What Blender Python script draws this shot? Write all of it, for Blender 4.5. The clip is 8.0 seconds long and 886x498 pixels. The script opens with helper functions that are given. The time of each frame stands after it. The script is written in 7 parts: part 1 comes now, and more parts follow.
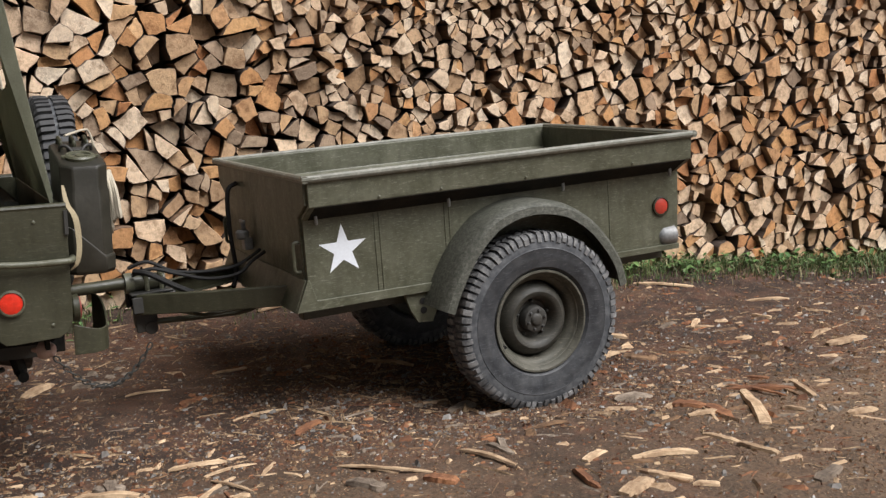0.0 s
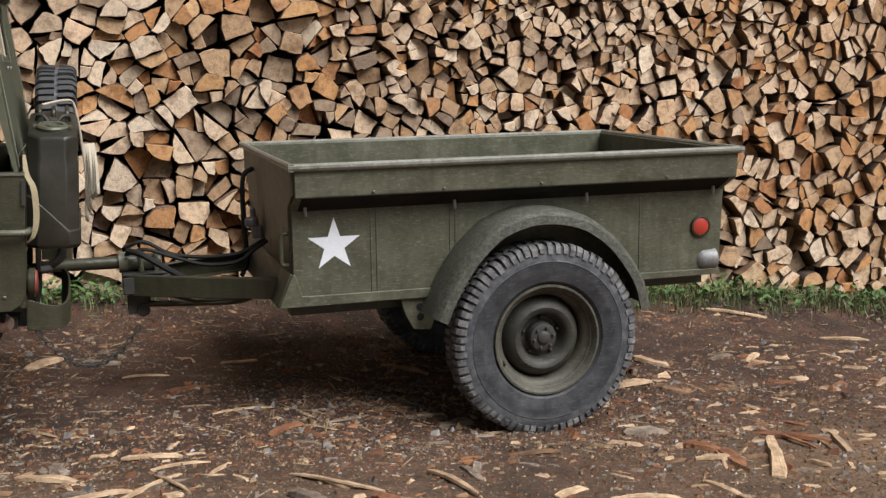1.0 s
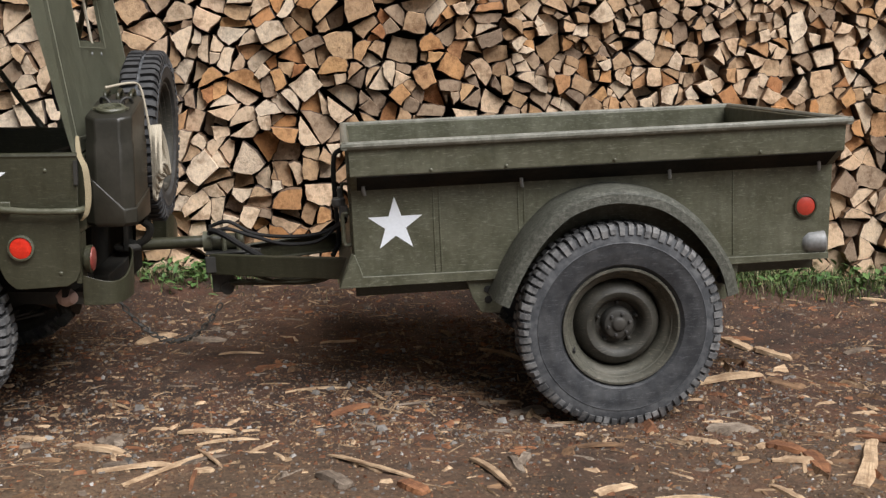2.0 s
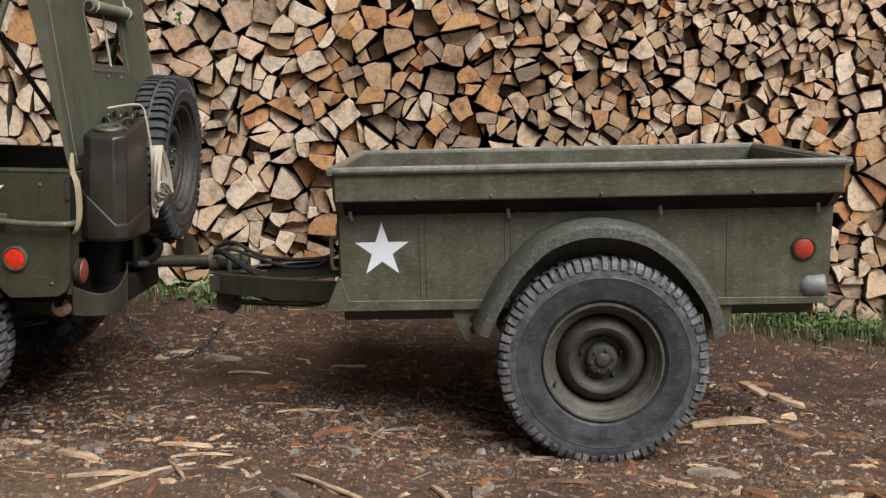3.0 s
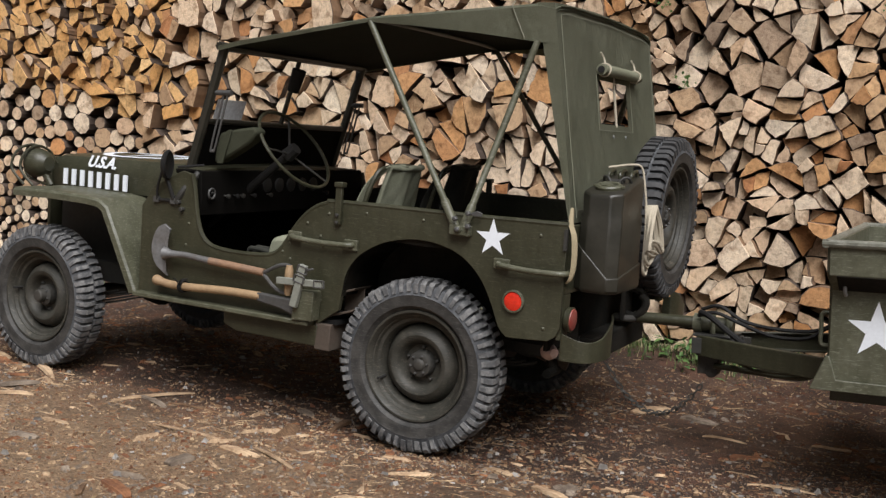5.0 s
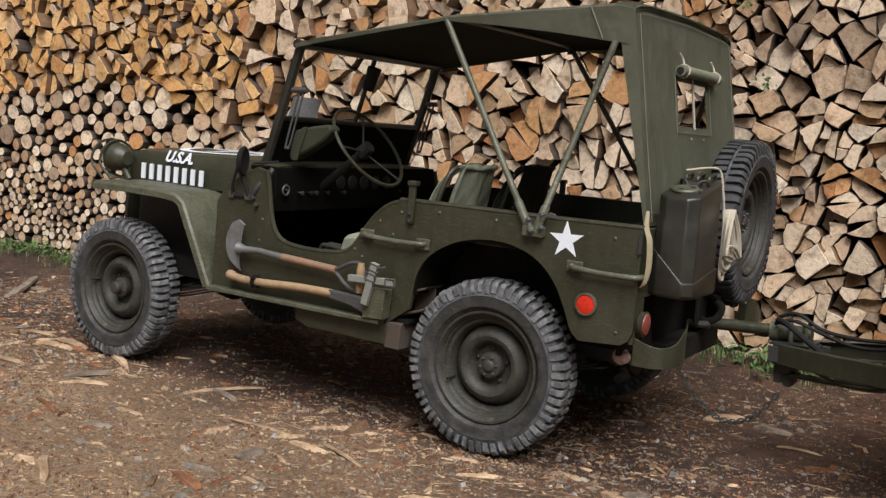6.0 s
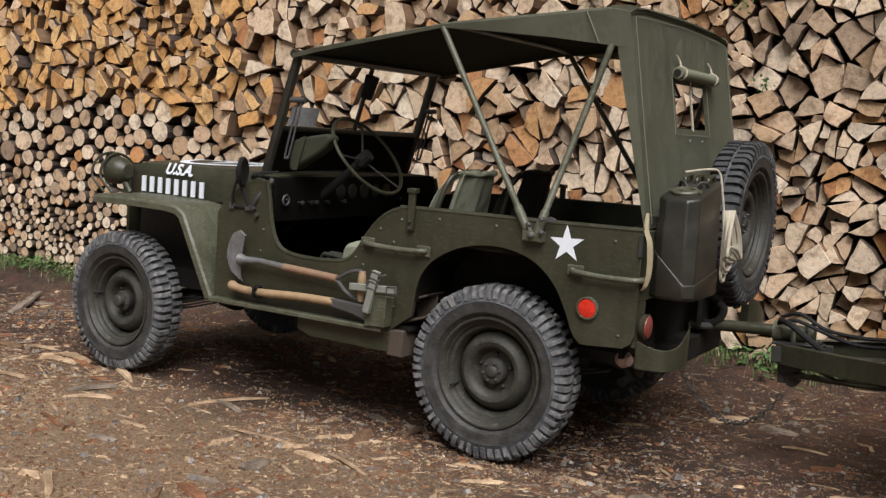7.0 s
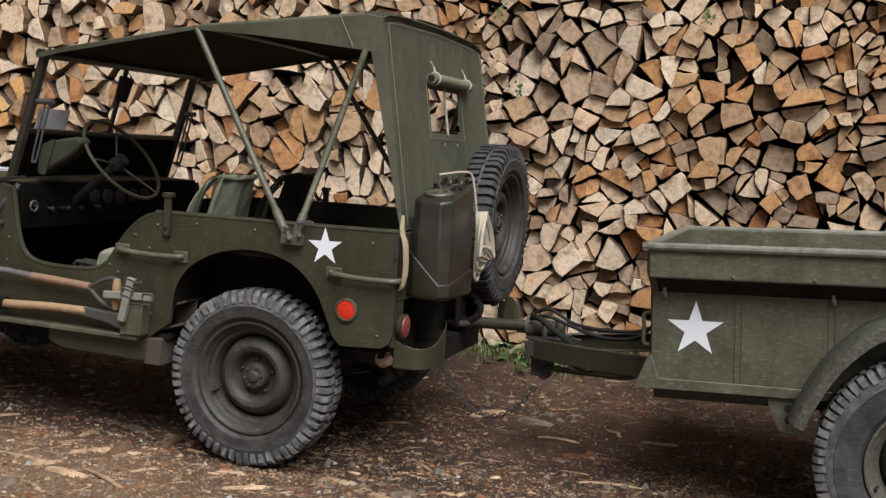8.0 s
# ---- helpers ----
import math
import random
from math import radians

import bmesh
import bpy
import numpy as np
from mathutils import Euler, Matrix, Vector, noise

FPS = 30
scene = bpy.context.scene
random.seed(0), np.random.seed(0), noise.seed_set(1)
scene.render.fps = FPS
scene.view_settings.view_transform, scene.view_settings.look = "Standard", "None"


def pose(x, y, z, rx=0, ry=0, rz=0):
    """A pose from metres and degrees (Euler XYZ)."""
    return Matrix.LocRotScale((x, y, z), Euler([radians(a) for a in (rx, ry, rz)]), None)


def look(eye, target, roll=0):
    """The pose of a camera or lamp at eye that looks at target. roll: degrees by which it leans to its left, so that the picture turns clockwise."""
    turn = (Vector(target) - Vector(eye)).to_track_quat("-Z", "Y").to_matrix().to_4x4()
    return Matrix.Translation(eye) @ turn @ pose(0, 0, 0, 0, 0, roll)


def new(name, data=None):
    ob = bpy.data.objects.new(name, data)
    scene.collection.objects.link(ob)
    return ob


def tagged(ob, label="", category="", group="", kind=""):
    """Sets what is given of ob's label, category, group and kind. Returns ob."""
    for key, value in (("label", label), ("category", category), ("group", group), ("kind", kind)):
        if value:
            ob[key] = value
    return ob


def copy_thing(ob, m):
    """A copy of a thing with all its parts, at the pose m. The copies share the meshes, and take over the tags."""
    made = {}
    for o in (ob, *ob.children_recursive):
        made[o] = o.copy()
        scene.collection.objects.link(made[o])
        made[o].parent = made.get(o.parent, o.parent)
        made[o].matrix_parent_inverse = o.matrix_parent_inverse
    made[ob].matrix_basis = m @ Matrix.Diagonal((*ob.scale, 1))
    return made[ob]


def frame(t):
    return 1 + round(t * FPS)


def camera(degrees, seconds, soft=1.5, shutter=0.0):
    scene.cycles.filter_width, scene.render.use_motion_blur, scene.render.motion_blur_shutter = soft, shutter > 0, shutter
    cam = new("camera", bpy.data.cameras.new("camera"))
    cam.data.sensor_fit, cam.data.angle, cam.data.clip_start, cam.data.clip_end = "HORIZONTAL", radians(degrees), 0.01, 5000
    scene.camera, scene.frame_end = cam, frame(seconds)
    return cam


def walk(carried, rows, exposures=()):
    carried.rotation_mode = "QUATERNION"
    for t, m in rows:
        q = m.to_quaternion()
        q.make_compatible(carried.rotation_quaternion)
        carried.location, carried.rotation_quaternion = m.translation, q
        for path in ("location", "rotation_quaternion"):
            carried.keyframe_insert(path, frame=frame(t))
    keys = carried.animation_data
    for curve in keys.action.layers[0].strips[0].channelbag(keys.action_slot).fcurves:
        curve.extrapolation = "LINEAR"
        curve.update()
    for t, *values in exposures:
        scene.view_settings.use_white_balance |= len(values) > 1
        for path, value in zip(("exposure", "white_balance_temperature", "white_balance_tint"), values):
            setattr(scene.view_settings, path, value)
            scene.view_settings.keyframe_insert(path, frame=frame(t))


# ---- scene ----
cam = camera(43.9, 8.0, soft=1.4)
PATH = [
    (0, (-2.413, -4.567, 1.384), (-1.537, -2.794, 1.079), -1.2),
    (0.5, (-2.05, -4.584, 1.401), (-1.455, -2.696, 1.116), 1.0),
    (1, (-1.744, -4.521, 1.344), (-1.123, -2.644, 1.044), 2.2),
    (1.5, (-1.462, -4.444, 1.372), (-1.018, -2.515, 1.083), -0.2),
    (1.7, (-1.306, -4.481, 1.348), (-1.008, -2.534, 1.004), -0.4),
    (2.8, (-0.583, -4.553, 1.298), (-0.529, -2.574, 1.012), 2.0),
    (3, (-0.562, -4.566, 1.3), (-0.587, -2.586, 1.025), 1.9),
    (3.5, (-0.489, -4.568, 1.315), (-0.677, -2.594, 1.055), 2.1),
    (4, (-0.477, -4.59, 1.312), (-0.984, -2.669, 1.082), 3.1),
    (4.5, (-0.504, -4.597, 1.317), (-1.273, -2.768, 1.067), 3.4),
    (5, (-0.532, -4.597, 1.321), (-1.413, -2.815, 1.103), 4.0),
    (5.2, (-0.536, -4.586, 1.317), (-1.46, -2.825, 1.096), 4.1),
    (6.5, (-0.562, -4.58, 1.321), (-1.563, -2.864, 1.095), 4.6),
    (7, (-0.543, -4.576, 1.317), (-1.541, -2.857, 1.102), 3.6),
    (7.5, (-0.51, -4.563, 1.321), (-1.396, -2.784, 1.106), 3.7),
    (8, (-0.457, -4.572, 1.324), (-1.094, -2.686, 1.14), 3.7),
]
walk(cam, [(t, look(eye, target, roll)) for t, eye, target, roll in PATH], exposures=[(0.0, 0.46), (0.6, 0.37), (1.5, 0.37), (3.5, 0.25), (8.0, 0.2)])

# ---- light ----
SUN_UP, SUN_ROUND = 54.0, 145.0
world = bpy.data.worlds.new("overcast_sky")
scene.world = world
world.use_nodes = True
wn = world.node_tree.nodes
wl = world.node_tree.links
sky = wn.new("ShaderNodeTexSky")
sky.sky_type = "NISHITA"
sky.sun_disc = False
sky.sun_elevation = radians(SUN_UP)
sky.sun_rotation = radians(SUN_ROUND)
sky.dust_density = 4.0
grey_sky = wn.new("ShaderNodeHueSaturation")
grey_sky.inputs["Saturation"].default_value = 0.4
wl.new(sky.outputs["Color"], grey_sky.inputs["Color"])
wl.new(grey_sky.outputs["Color"], wn["Background"].inputs["Color"])
wn["Background"].inputs["Strength"].default_value = 0.028
sun_data = bpy.data.lights.new("sun", "SUN")
sun_data.energy = 4.2
sun_data.angle = radians(46)
sun_data.color = (1.0, 0.985, 1.0)
sun = new("sun", sun_data)
sa, se = radians(SUN_ROUND), radians(SUN_UP)
sun.matrix_world = look((10 * math.sin(sa) * math.cos(se), 10 * math.cos(sa) * math.cos(se), 10 * math.sin(se)), (0, 0, 0))


# ---- materials ----
def node_mat(name):
    m = bpy.data.materials.new(name)
    m.use_nodes = True
    nt = m.node_tree
    return m, nt.nodes, nt.links, nt.nodes["Principled BSDF"]


def noise_tex(n, l, scale, detail=4.0, rough=0.6, coord=None):
    t = n.new("ShaderNodeTexNoise")
    t.inputs["Scale"].default_value = scale
    t.inputs["Detail"].default_value = detail
    t.inputs["Roughness"].default_value = rough
    if coord is not None:
        l.new(coord, t.inputs["Vector"])
    return t.outputs["Fac"]


def ramp(n, l, fac, stops):
    r = n.new("ShaderNodeValToRGB")
    el = r.color_ramp.elements
    while len(el) < len(stops):
        el.new(0.5)
    for e, (p, c) in zip(el, stops):
        e.position = p
        e.color = (*c, 1) if len(c) == 3 else c
    l.new(fac, r.inputs["Fac"])
    return r.outputs["Color"]


def mixed(n, l, kind, fac, a, b):
    m = n.new("ShaderNodeMix")
    m.data_type = "RGBA"
    m.blend_type = kind
    for k, v in ((0, fac), (6, a), (7, b)):
        if isinstance(v, (int, float)):
            m.inputs[k].default_value = v
        elif isinstance(v, tuple):
            m.inputs[k].default_value = (*v, 1)
        else:
            l.new(v, m.inputs[k])
    return m.outputs[2]


def bumped(n, l, bsdf, height, strength, distance):
    b = n.new("ShaderNodeBump")
    b.inputs["Strength"].default_value = strength
    b.inputs["Distance"].default_value = distance
    l.new(height, b.inputs["Height"])
    l.new(b.outputs["Normal"], bsdf.inputs["Normal"])


def worn(name, colour, dust, rough=0.55, dust_amount=0.5, grain=60.0, patch=3.0, metal=0.0, bump=0.25, scratch=None, fold=0.0, deep=0.72, sheen=0.5):
    """Paint, rubber, canvas or metal with dust in patches and fine grain."""
    m, n, l, b = node_mat(name)
    co = n.new("ShaderNodeTexCoord").outputs["Object"]
    big = noise_tex(n, l, patch, 5, 0.65, co)
    fine = noise_tex(n, l, grain, 3, 0.6, co)
    dark = tuple(c * deep for c in colour)
    base = mixed(n, l, "MIX", ramp(n, l, fine, [(0.3, (0, 0, 0)), (0.7, (1, 1, 1))]), dark, colour)
    spots = ramp(n, l, big, [(0.42, (0, 0, 0)), (0.75, (dust_amount,) * 3)])
    base = mixed(n, l, "MIX", spots, base, dust)
    if scratch:
        mp = n.new("ShaderNodeMapping")
        mp.inputs["Scale"].default_value = (7, 12, 48)
        l.new(co, mp.inputs["Vector"])
        sc = noise_tex(n, l, 4.0, 6, 0.8, mp.outputs["Vector"])
        base = mixed(n, l, "MIX", ramp(n, l, sc, [(0.55, (0, 0, 0)), (0.63, (0.75,) * 3)]), base, scratch)
        speck = noise_tex(n, l, 70, 2, 0.5, co)
        base = mixed(n, l, "MIX", ramp(n, l, speck, [(0.7, (0, 0, 0)), (0.8, (0.5,) * 3)]), base, tuple(min(0.4, 1.3 * c) for c in scratch))
        mq = n.new("ShaderNodeMapping")
        mq.inputs["Scale"].default_value = (26, 26, 2.2)
        l.new(co, mq.inputs["Vector"])
        runs = noise_tex(n, l, 1.0, 4, 0.6, mq.outputs["Vector"])
        base = mixed(n, l, "MULTIPLY", 0.35, base, ramp(n, l, runs, [(0.36, (0.55, 0.53, 0.5)), (0.6, (1.0, 1.0, 1.0))]))
    l.new(base, b.inputs["Base Color"])
    b.inputs["Metallic"].default_value = metal
    b.inputs["Specular IOR Level"].default_value = sheen
    r = n.new("ShaderNodeMapRange")
    r.inputs["To Min"].default_value = rough - 0.12
    r.inputs["To Max"].default_value = min(1.0, rough + 0.15)
    l.new(big, r.inputs["Value"])
    l.new(r.outputs["Result"], b.inputs["Roughness"])
    bumped(n, l, b, fine, bump, 0.002)
    if fold:
        # slack folds in cloth, dents in sheet metal
        mf = n.new("ShaderNodeMapping")
        mf.inputs["Scale"].default_value = (4.5, 4.5, 3.6)
        l.new(co, mf.inputs["Vector"])
        fb = n.new("ShaderNodeBump")
        fb.inputs["Strength"].default_value = 0.7
        fb.inputs["Distance"].default_value = fold
        l.new(noise_tex(n, l, 1.0, 3, 0.5, mf.outputs["Vector"]), fb.inputs["Height"])
        top = [k.from_node for k in b.inputs["Normal"].links][0]
        l.new(fb.outputs["Normal"], top.inputs["Normal"])
    return m


OLIVE = worn("olive_drab_paint", (0.0405, 0.0405, 0.0225), (0.082, 0.079, 0.048), 0.42, 0.4, 90, 4, scratch=(0.085, 0.084, 0.056), fold=0.02)
OLIVE_OLD = worn("weathered_olive_paint", (0.088, 0.0895, 0.056), (0.172, 0.169, 0.118), 0.45, 0.5, 70, 7, scratch=(0.225, 0.222, 0.172), fold=0.03)
OLIVE_DUSTY = worn("dusty_fender_paint", (0.055, 0.058, 0.043), (0.17, 0.168, 0.14), 0.6, 0.7, 140, 75, bump=0.9, scratch=(0.17, 0.165, 0.14))
# pale from wear and from a sky highlight painted into the colour
RIM_WORN_LIT = worn("worn_rim_paint_with_highlight", (0.17, 0.17, 0.135), (0.33, 0.325, 0.275), 0.4, 0.7, 90, 12, scratch=(0.36, 0.355, 0.31))
WHEEL_PAINT = worn("dusty_wheel_paint", (0.036, 0.035, 0.027), (0.085, 0.076, 0.06), 0.6, 0.5, 60, 10, scratch=(0.13, 0.115, 0.09))
RIM_PAINT = worn("dusty_rim_paint", (0.074, 0.072, 0.054), (0.175, 0.162, 0.128), 0.65, 0.6, 60, 9, scratch=(0.2, 0.18, 0.14))
CANVAS = worn("olive_canvas", (0.2, 0.205, 0.142), (0.26, 0.262, 0.195), 0.9, 0.5, 260, 3, bump=0.5, fold=0.045, sheen=0.2)
# darker copy of the canvas for inside the cabin, shade included in its colour
CANVAS_DARK = worn("shade_dark_canvas", (0.045, 0.048, 0.03), (0.07, 0.07, 0.05), 0.9, 0.5, 260, 6, bump=0.5, sheen=0.2)
SEAT_CANVAS = worn("faded_seat_canvas", (0.235, 0.245, 0.175), (0.33, 0.332, 0.25), 0.9, 0.6, 220, 8, bump=0.7, fold=0.05, sheen=0.2)
# dark copy of the seat canvas that carries the cabin's shade in its colour
SEAT_SHADED = worn("shaded_seat_canvas", (0.035, 0.036, 0.03), (0.06, 0.06, 0.05), 0.9, 0.5, 220, 8, bump=0.5, sheen=0.2)
# black floor holds the cabin's shade in its colour; the axe's cord is simply dark
FLOOR_BLACK = worn("black_cord_and_shaded_floor", (0.015, 0.015, 0.015), (0.04, 0.035, 0.03), 0.8, 0.4, 60, 8, sheen=0.12)
WEB = worn("pale_grey_webbing", (0.26, 0.27, 0.23), (0.17, 0.165, 0.13), 0.85, 0.6, 160, 20, bump=0.6)
SHOVEL_STEEL = worn("worn_shovel_steel", (0.19, 0.19, 0.19), (0.1, 0.085, 0.07), 0.5, 0.7, 80, 9, metal=0.3)
AXE_STEEL = worn("dull_axe_steel", (0.1, 0.1, 0.098), (0.07, 0.06, 0.05), 0.55, 0.6, 80, 9, metal=0.3)
# interior paint taken near black: the cabin's shade is put into the colour
INNER = worn("cabin_shade_paint", (0.006, 0.0055, 0.0048), (0.014, 0.0125, 0.0105), 0.85, 0.4, 80, 6, sheen=0.05)
# near-black for sheltered metal low on the vehicles, with shade put into the colour
SHADE_BLACK = worn("shade_black_metal", (0.016, 0.016, 0.014), (0.05, 0.04, 0.03), 0.9, 0.5, 60, 8, bump=0.6, sheen=0.12)
STITCH = worn("pale_stitching", (0.24, 0.24, 0.175), (0.2, 0.2, 0.15), 0.95, 0.5, 300, 30)
TREAD_MID = worn("dusty_shoulder_rubber", (0.06, 0.064, 0.07), (0.17, 0.174, 0.178), 0.85, 0.9, 50, 18, bump=0.5)
RUST = worn("rusty_bracket", (0.085, 0.062, 0.046), (0.07, 0.06, 0.045), 0.85, 0.8, 80, 20)
RUBBER = worn("dusty_rubber", (0.03, 0.031, 0.033), (0.1, 0.1, 0.1), 0.8, 0.8, 60, 12, bump=0.4)
SIDEWALL = worn("sidewall_rubber", (0.034, 0.037, 0.042), (0.092, 0.094, 0.096), 0.55, 0.75, 40, 14, bump=0.4, scratch=(0.11, 0.113, 0.118))
SIDEWALL_BROWN = worn("brown_dusty_sidewall", (0.032, 0.031, 0.029), (0.085, 0.08, 0.072), 0.65, 0.8, 40, 14, bump=0.5, scratch=(0.1, 0.096, 0.088))
TREAD = worn("tread_rubber", (0.1, 0.101, 0.103), (0.32, 0.316, 0.305), 0.9, 0.95, 50, 22, bump=0.5)
BLACK = worn("black_hose_rubber", (0.014, 0.0135, 0.013), (0.04, 0.038, 0.034), 0.65, 0.4, sheen=0.3)
STEEL = worn("worn_steel", (0.3, 0.31, 0.31), (0.16, 0.14, 0.12), 0.5, 0.6, 80, 9, metal=0.35)
DARK_METAL = worn("dark_greasy_metal", (0.035, 0.034, 0.03), (0.08, 0.07, 0.055), 0.6, 0.5)
WHITE = worn("white_star_paint", (0.82, 0.86, 0.91), (0.72, 0.74, 0.77), 0.6, 0.25, 90, 9, deep=0.93)
ROPE = worn("cream_cotton_rope", (0.55, 0.49, 0.38), (0.35, 0.3, 0.22), 0.95, 0.6, 300, 20, bump=0.8)
HANDLE_WOOD = worn("pale_tool_wood", (0.4, 0.27, 0.15), (0.22, 0.14, 0.08), 0.6, 0.7, 60, 12)
HANDLE_RED = worn("reddish_tool_wood", (0.3, 0.18, 0.11), (0.15, 0.12, 0.095), 0.6, 0.6, 60, 12)
RED = worn("red_reflector_glass", (0.75, 0.035, 0.015), (0.55, 0.03, 0.02), 0.25, 0.3)
RUST_RED = worn("faded_red_lens", (0.5, 0.045, 0.025), (0.35, 0.07, 0.05), 0.35, 0.5)
# the can's own dark paint; on the windscreen frame it imitates shade
JERRY = worn("dark_can_and_shaded_frame_paint", (0.024, 0.0225, 0.016), (0.055, 0.049, 0.037), 0.4, 0.4, 60, 8)
TREAD_DARK = worn("dark_tread_rubber", (0.045, 0.045, 0.046), (0.08, 0.08, 0.08), 0.7, 0.7, 50, 14, bump=0.4)
SLATE = worn("dark_slate_cloth", (0.05, 0.056, 0.078), (0.08, 0.085, 0.11), 0.9, 0.5, 200, 8, bump=0.6)
TAN_WEB = worn("tan_webbing", (0.42, 0.35, 0.22), (0.3, 0.25, 0.16), 0.9, 0.6, 200, 20, bump=0.6)
DULL_RED = worn("dull_red_lens", (0.26, 0.04, 0.03), (0.3, 0.16, 0.13), 0.4, 0.6)
PINK = worn("faded_pink_lens", (0.42, 0.26, 0.21), (0.5, 0.42, 0.36), 0.5, 0.6)
PAPER = worn("white_paper", (0.82, 0.85, 0.9), (0.7, 0.73, 0.8), 0.8, 0.3)
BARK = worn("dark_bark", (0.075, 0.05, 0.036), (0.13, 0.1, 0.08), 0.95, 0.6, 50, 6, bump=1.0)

GLASS, gn, gl, gb = node_mat("windscreen_glass")
gb.inputs["Base Color"].default_value = (0.95, 0.97, 0.96, 1)
gb.inputs["Transmission Weight"].default_value = 1.0
gb.inputs["Roughness"].default_value = 0.02
gb.inputs["IOR"].default_value = 1.05


def wood_end(name, tones, crack=0.3):
    """Cut end of a log: a tone for each piece, rings round the pith and radial checks."""
    m, n, l, b = node_mat(name)
    geo = n.new("ShaderNodeNewGeometry")
    oi = n.new("ShaderNodeObjectInfo")
    add = n.new("ShaderNodeMath")
    add.operation = "ADD"
    l.new(geo.outputs["Random Per Island"], add.inputs[0])
    l.new(oi.outputs["Random"], add.inputs[1])
    fr = n.new("ShaderNodeMath")
    fr.operation = "FRACT"
    l.new(add.outputs[0], fr.inputs[0])
    tone = ramp(n, l, fr.outputs[0], [(i / max(1, len(tones) - 1), c) for i, c in enumerate(tones)])
    uv = n.new("ShaderNodeUVMap").outputs["UV"]
    ln = n.new("ShaderNodeVectorMath")
    ln.operation = "LENGTH"
    l.new(uv, ln.inputs[0])
    wob = noise_tex(n, l, 14, 3, 0.6, uv)
    ma = n.new("ShaderNodeMath")
    ma.operation = "MULTIPLY_ADD"
    l.new(wob, ma.inputs[0])
    ma.inputs[1].default_value = 0.02
    l.new(ln.outputs["Value"], ma.inputs[2])
    sn = n.new("ShaderNodeMath")
    sn.operation = "MULTIPLY"
    l.new(ma.outputs[0], sn.inputs[0])
    sn.inputs[1].default_value = 900.0
    si = n.new("ShaderNodeMath")
    si.operation = "SINE"
    l.new(sn.outputs[0], si.inputs[0])
    rings = ramp(n, l, si.outputs[0], [(0.0, (0.86, 0.84, 0.8)), (1.0, (1, 1, 1))])
    base = mixed(n, l, "MULTIPLY", 0.5, tone, rings)
    gp = n.new("ShaderNodeTexCoord").outputs["Object"]
    torn = noise_tex(n, l, 34, 5, 0.7, gp)
    base = mixed(n, l, "MULTIPLY", 0.45, base, ramp(n, l, torn, [(0.34, (0.45, 0.36, 0.28)), (0.48, (1.05, 1.02, 0.98)), (0.64, (1.3, 1.27, 1.2))]))
    stain = noise_tex(n, l, 13, 5, 0.7, gp)
    base = mixed(n, l, "MULTIPLY", 0.6, base, ramp(n, l, stain, [(0.36, (0.36, 0.26, 0.19)), (0.5, (1.06, 1.06, 1.06)), (0.8, (1.08, 0.98, 0.86))]))
    # radial checks: thin dark lines by the angle round the pith
    gr = n.new("ShaderNodeTexGradient")
    gr.gradient_type = "RADIAL"
    l.new(uv, gr.inputs["Vector"])
    an = noise_tex(n, l, 60, 2, 0.9, gr.outputs["Fac"])
    checks = ramp(n, l, an, [(0.30, (1, 1, 1)), (0.36, (0, 0, 0))])
    base = mixed(n, l, "MULTIPLY", mixed(n, l, "MULTIPLY", 1.0, checks, (crack,) * 3), base, (0.45, 0.36, 0.3))
    grain_dir = n.new("ShaderNodeMapping")
    grain_dir.inputs["Rotation"].default_value = (0, 0.6, 0)
    grain_dir.inputs["Scale"].default_value = (220, 30, 40)
    l.new(gp, grain_dir.inputs["Vector"])
    saw = noise_tex(n, l, 1.0, 3, 0.7, grain_dir.outputs["Vector"])
    base = mixed(n, l, "MULTIPLY", 0.3, base, ramp(n, l, saw, [(0.32, (0.55, 0.5, 0.44)), (0.6, (1.12, 1.1, 1.08))]))
    l.new(base, b.inputs["Base Color"])
    b.inputs["Roughness"].default_value = 0.9
    bumped(n, l, b, torn, 0.8, 0.008)
    return m


END_PALE = wood_end("pale_beech_end", [(0.78, 0.63, 0.47), (0.68, 0.5, 0.34), (0.82, 0.7, 0.55), (0.62, 0.43, 0.27), (0.76, 0.58, 0.41), (0.74, 0.61, 0.46)])
END_CREAM = wood_end("cream_birch_end", [(0.78, 0.65, 0.5), (0.68, 0.53, 0.38), (0.81, 0.7, 0.56), (0.62, 0.45, 0.31), (0.75, 0.6, 0.44), (0.76, 0.65, 0.52)])
END_TAN = wood_end("tan_end", [(0.58, 0.4, 0.24), (0.45, 0.3, 0.18), (0.63, 0.46, 0.3)])
END_ORANGE = wood_end("orange_alder_end", [(0.55, 0.27, 0.11), (0.6, 0.36, 0.17), (0.44, 0.2, 0.085), (0.64, 0.42, 0.23)])
END_GREY = wood_end("weathered_grey_end", [(0.38, 0.28, 0.2), (0.45, 0.34, 0.24), (0.27, 0.2, 0.145), (0.5, 0.37, 0.25)])
END_YELLOW = wood_end("yellow_fresh_end", [(0.76, 0.47, 0.2), (0.68, 0.38, 0.14), (0.78, 0.53, 0.26), (0.6, 0.32, 0.12)])
END_ROUND = wood_end("round_log_end", [(0.78, 0.64, 0.48), (0.84, 0.73, 0.58), (0.66, 0.5, 0.35), (0.6, 0.43, 0.29), (0.8, 0.68, 0.52)], 0.8)
SPLIT = worn("split_wood_side", (0.24, 0.14, 0.075), (0.13, 0.08, 0.05), 0.9, 0.8, 30, 6, bump=0.8)


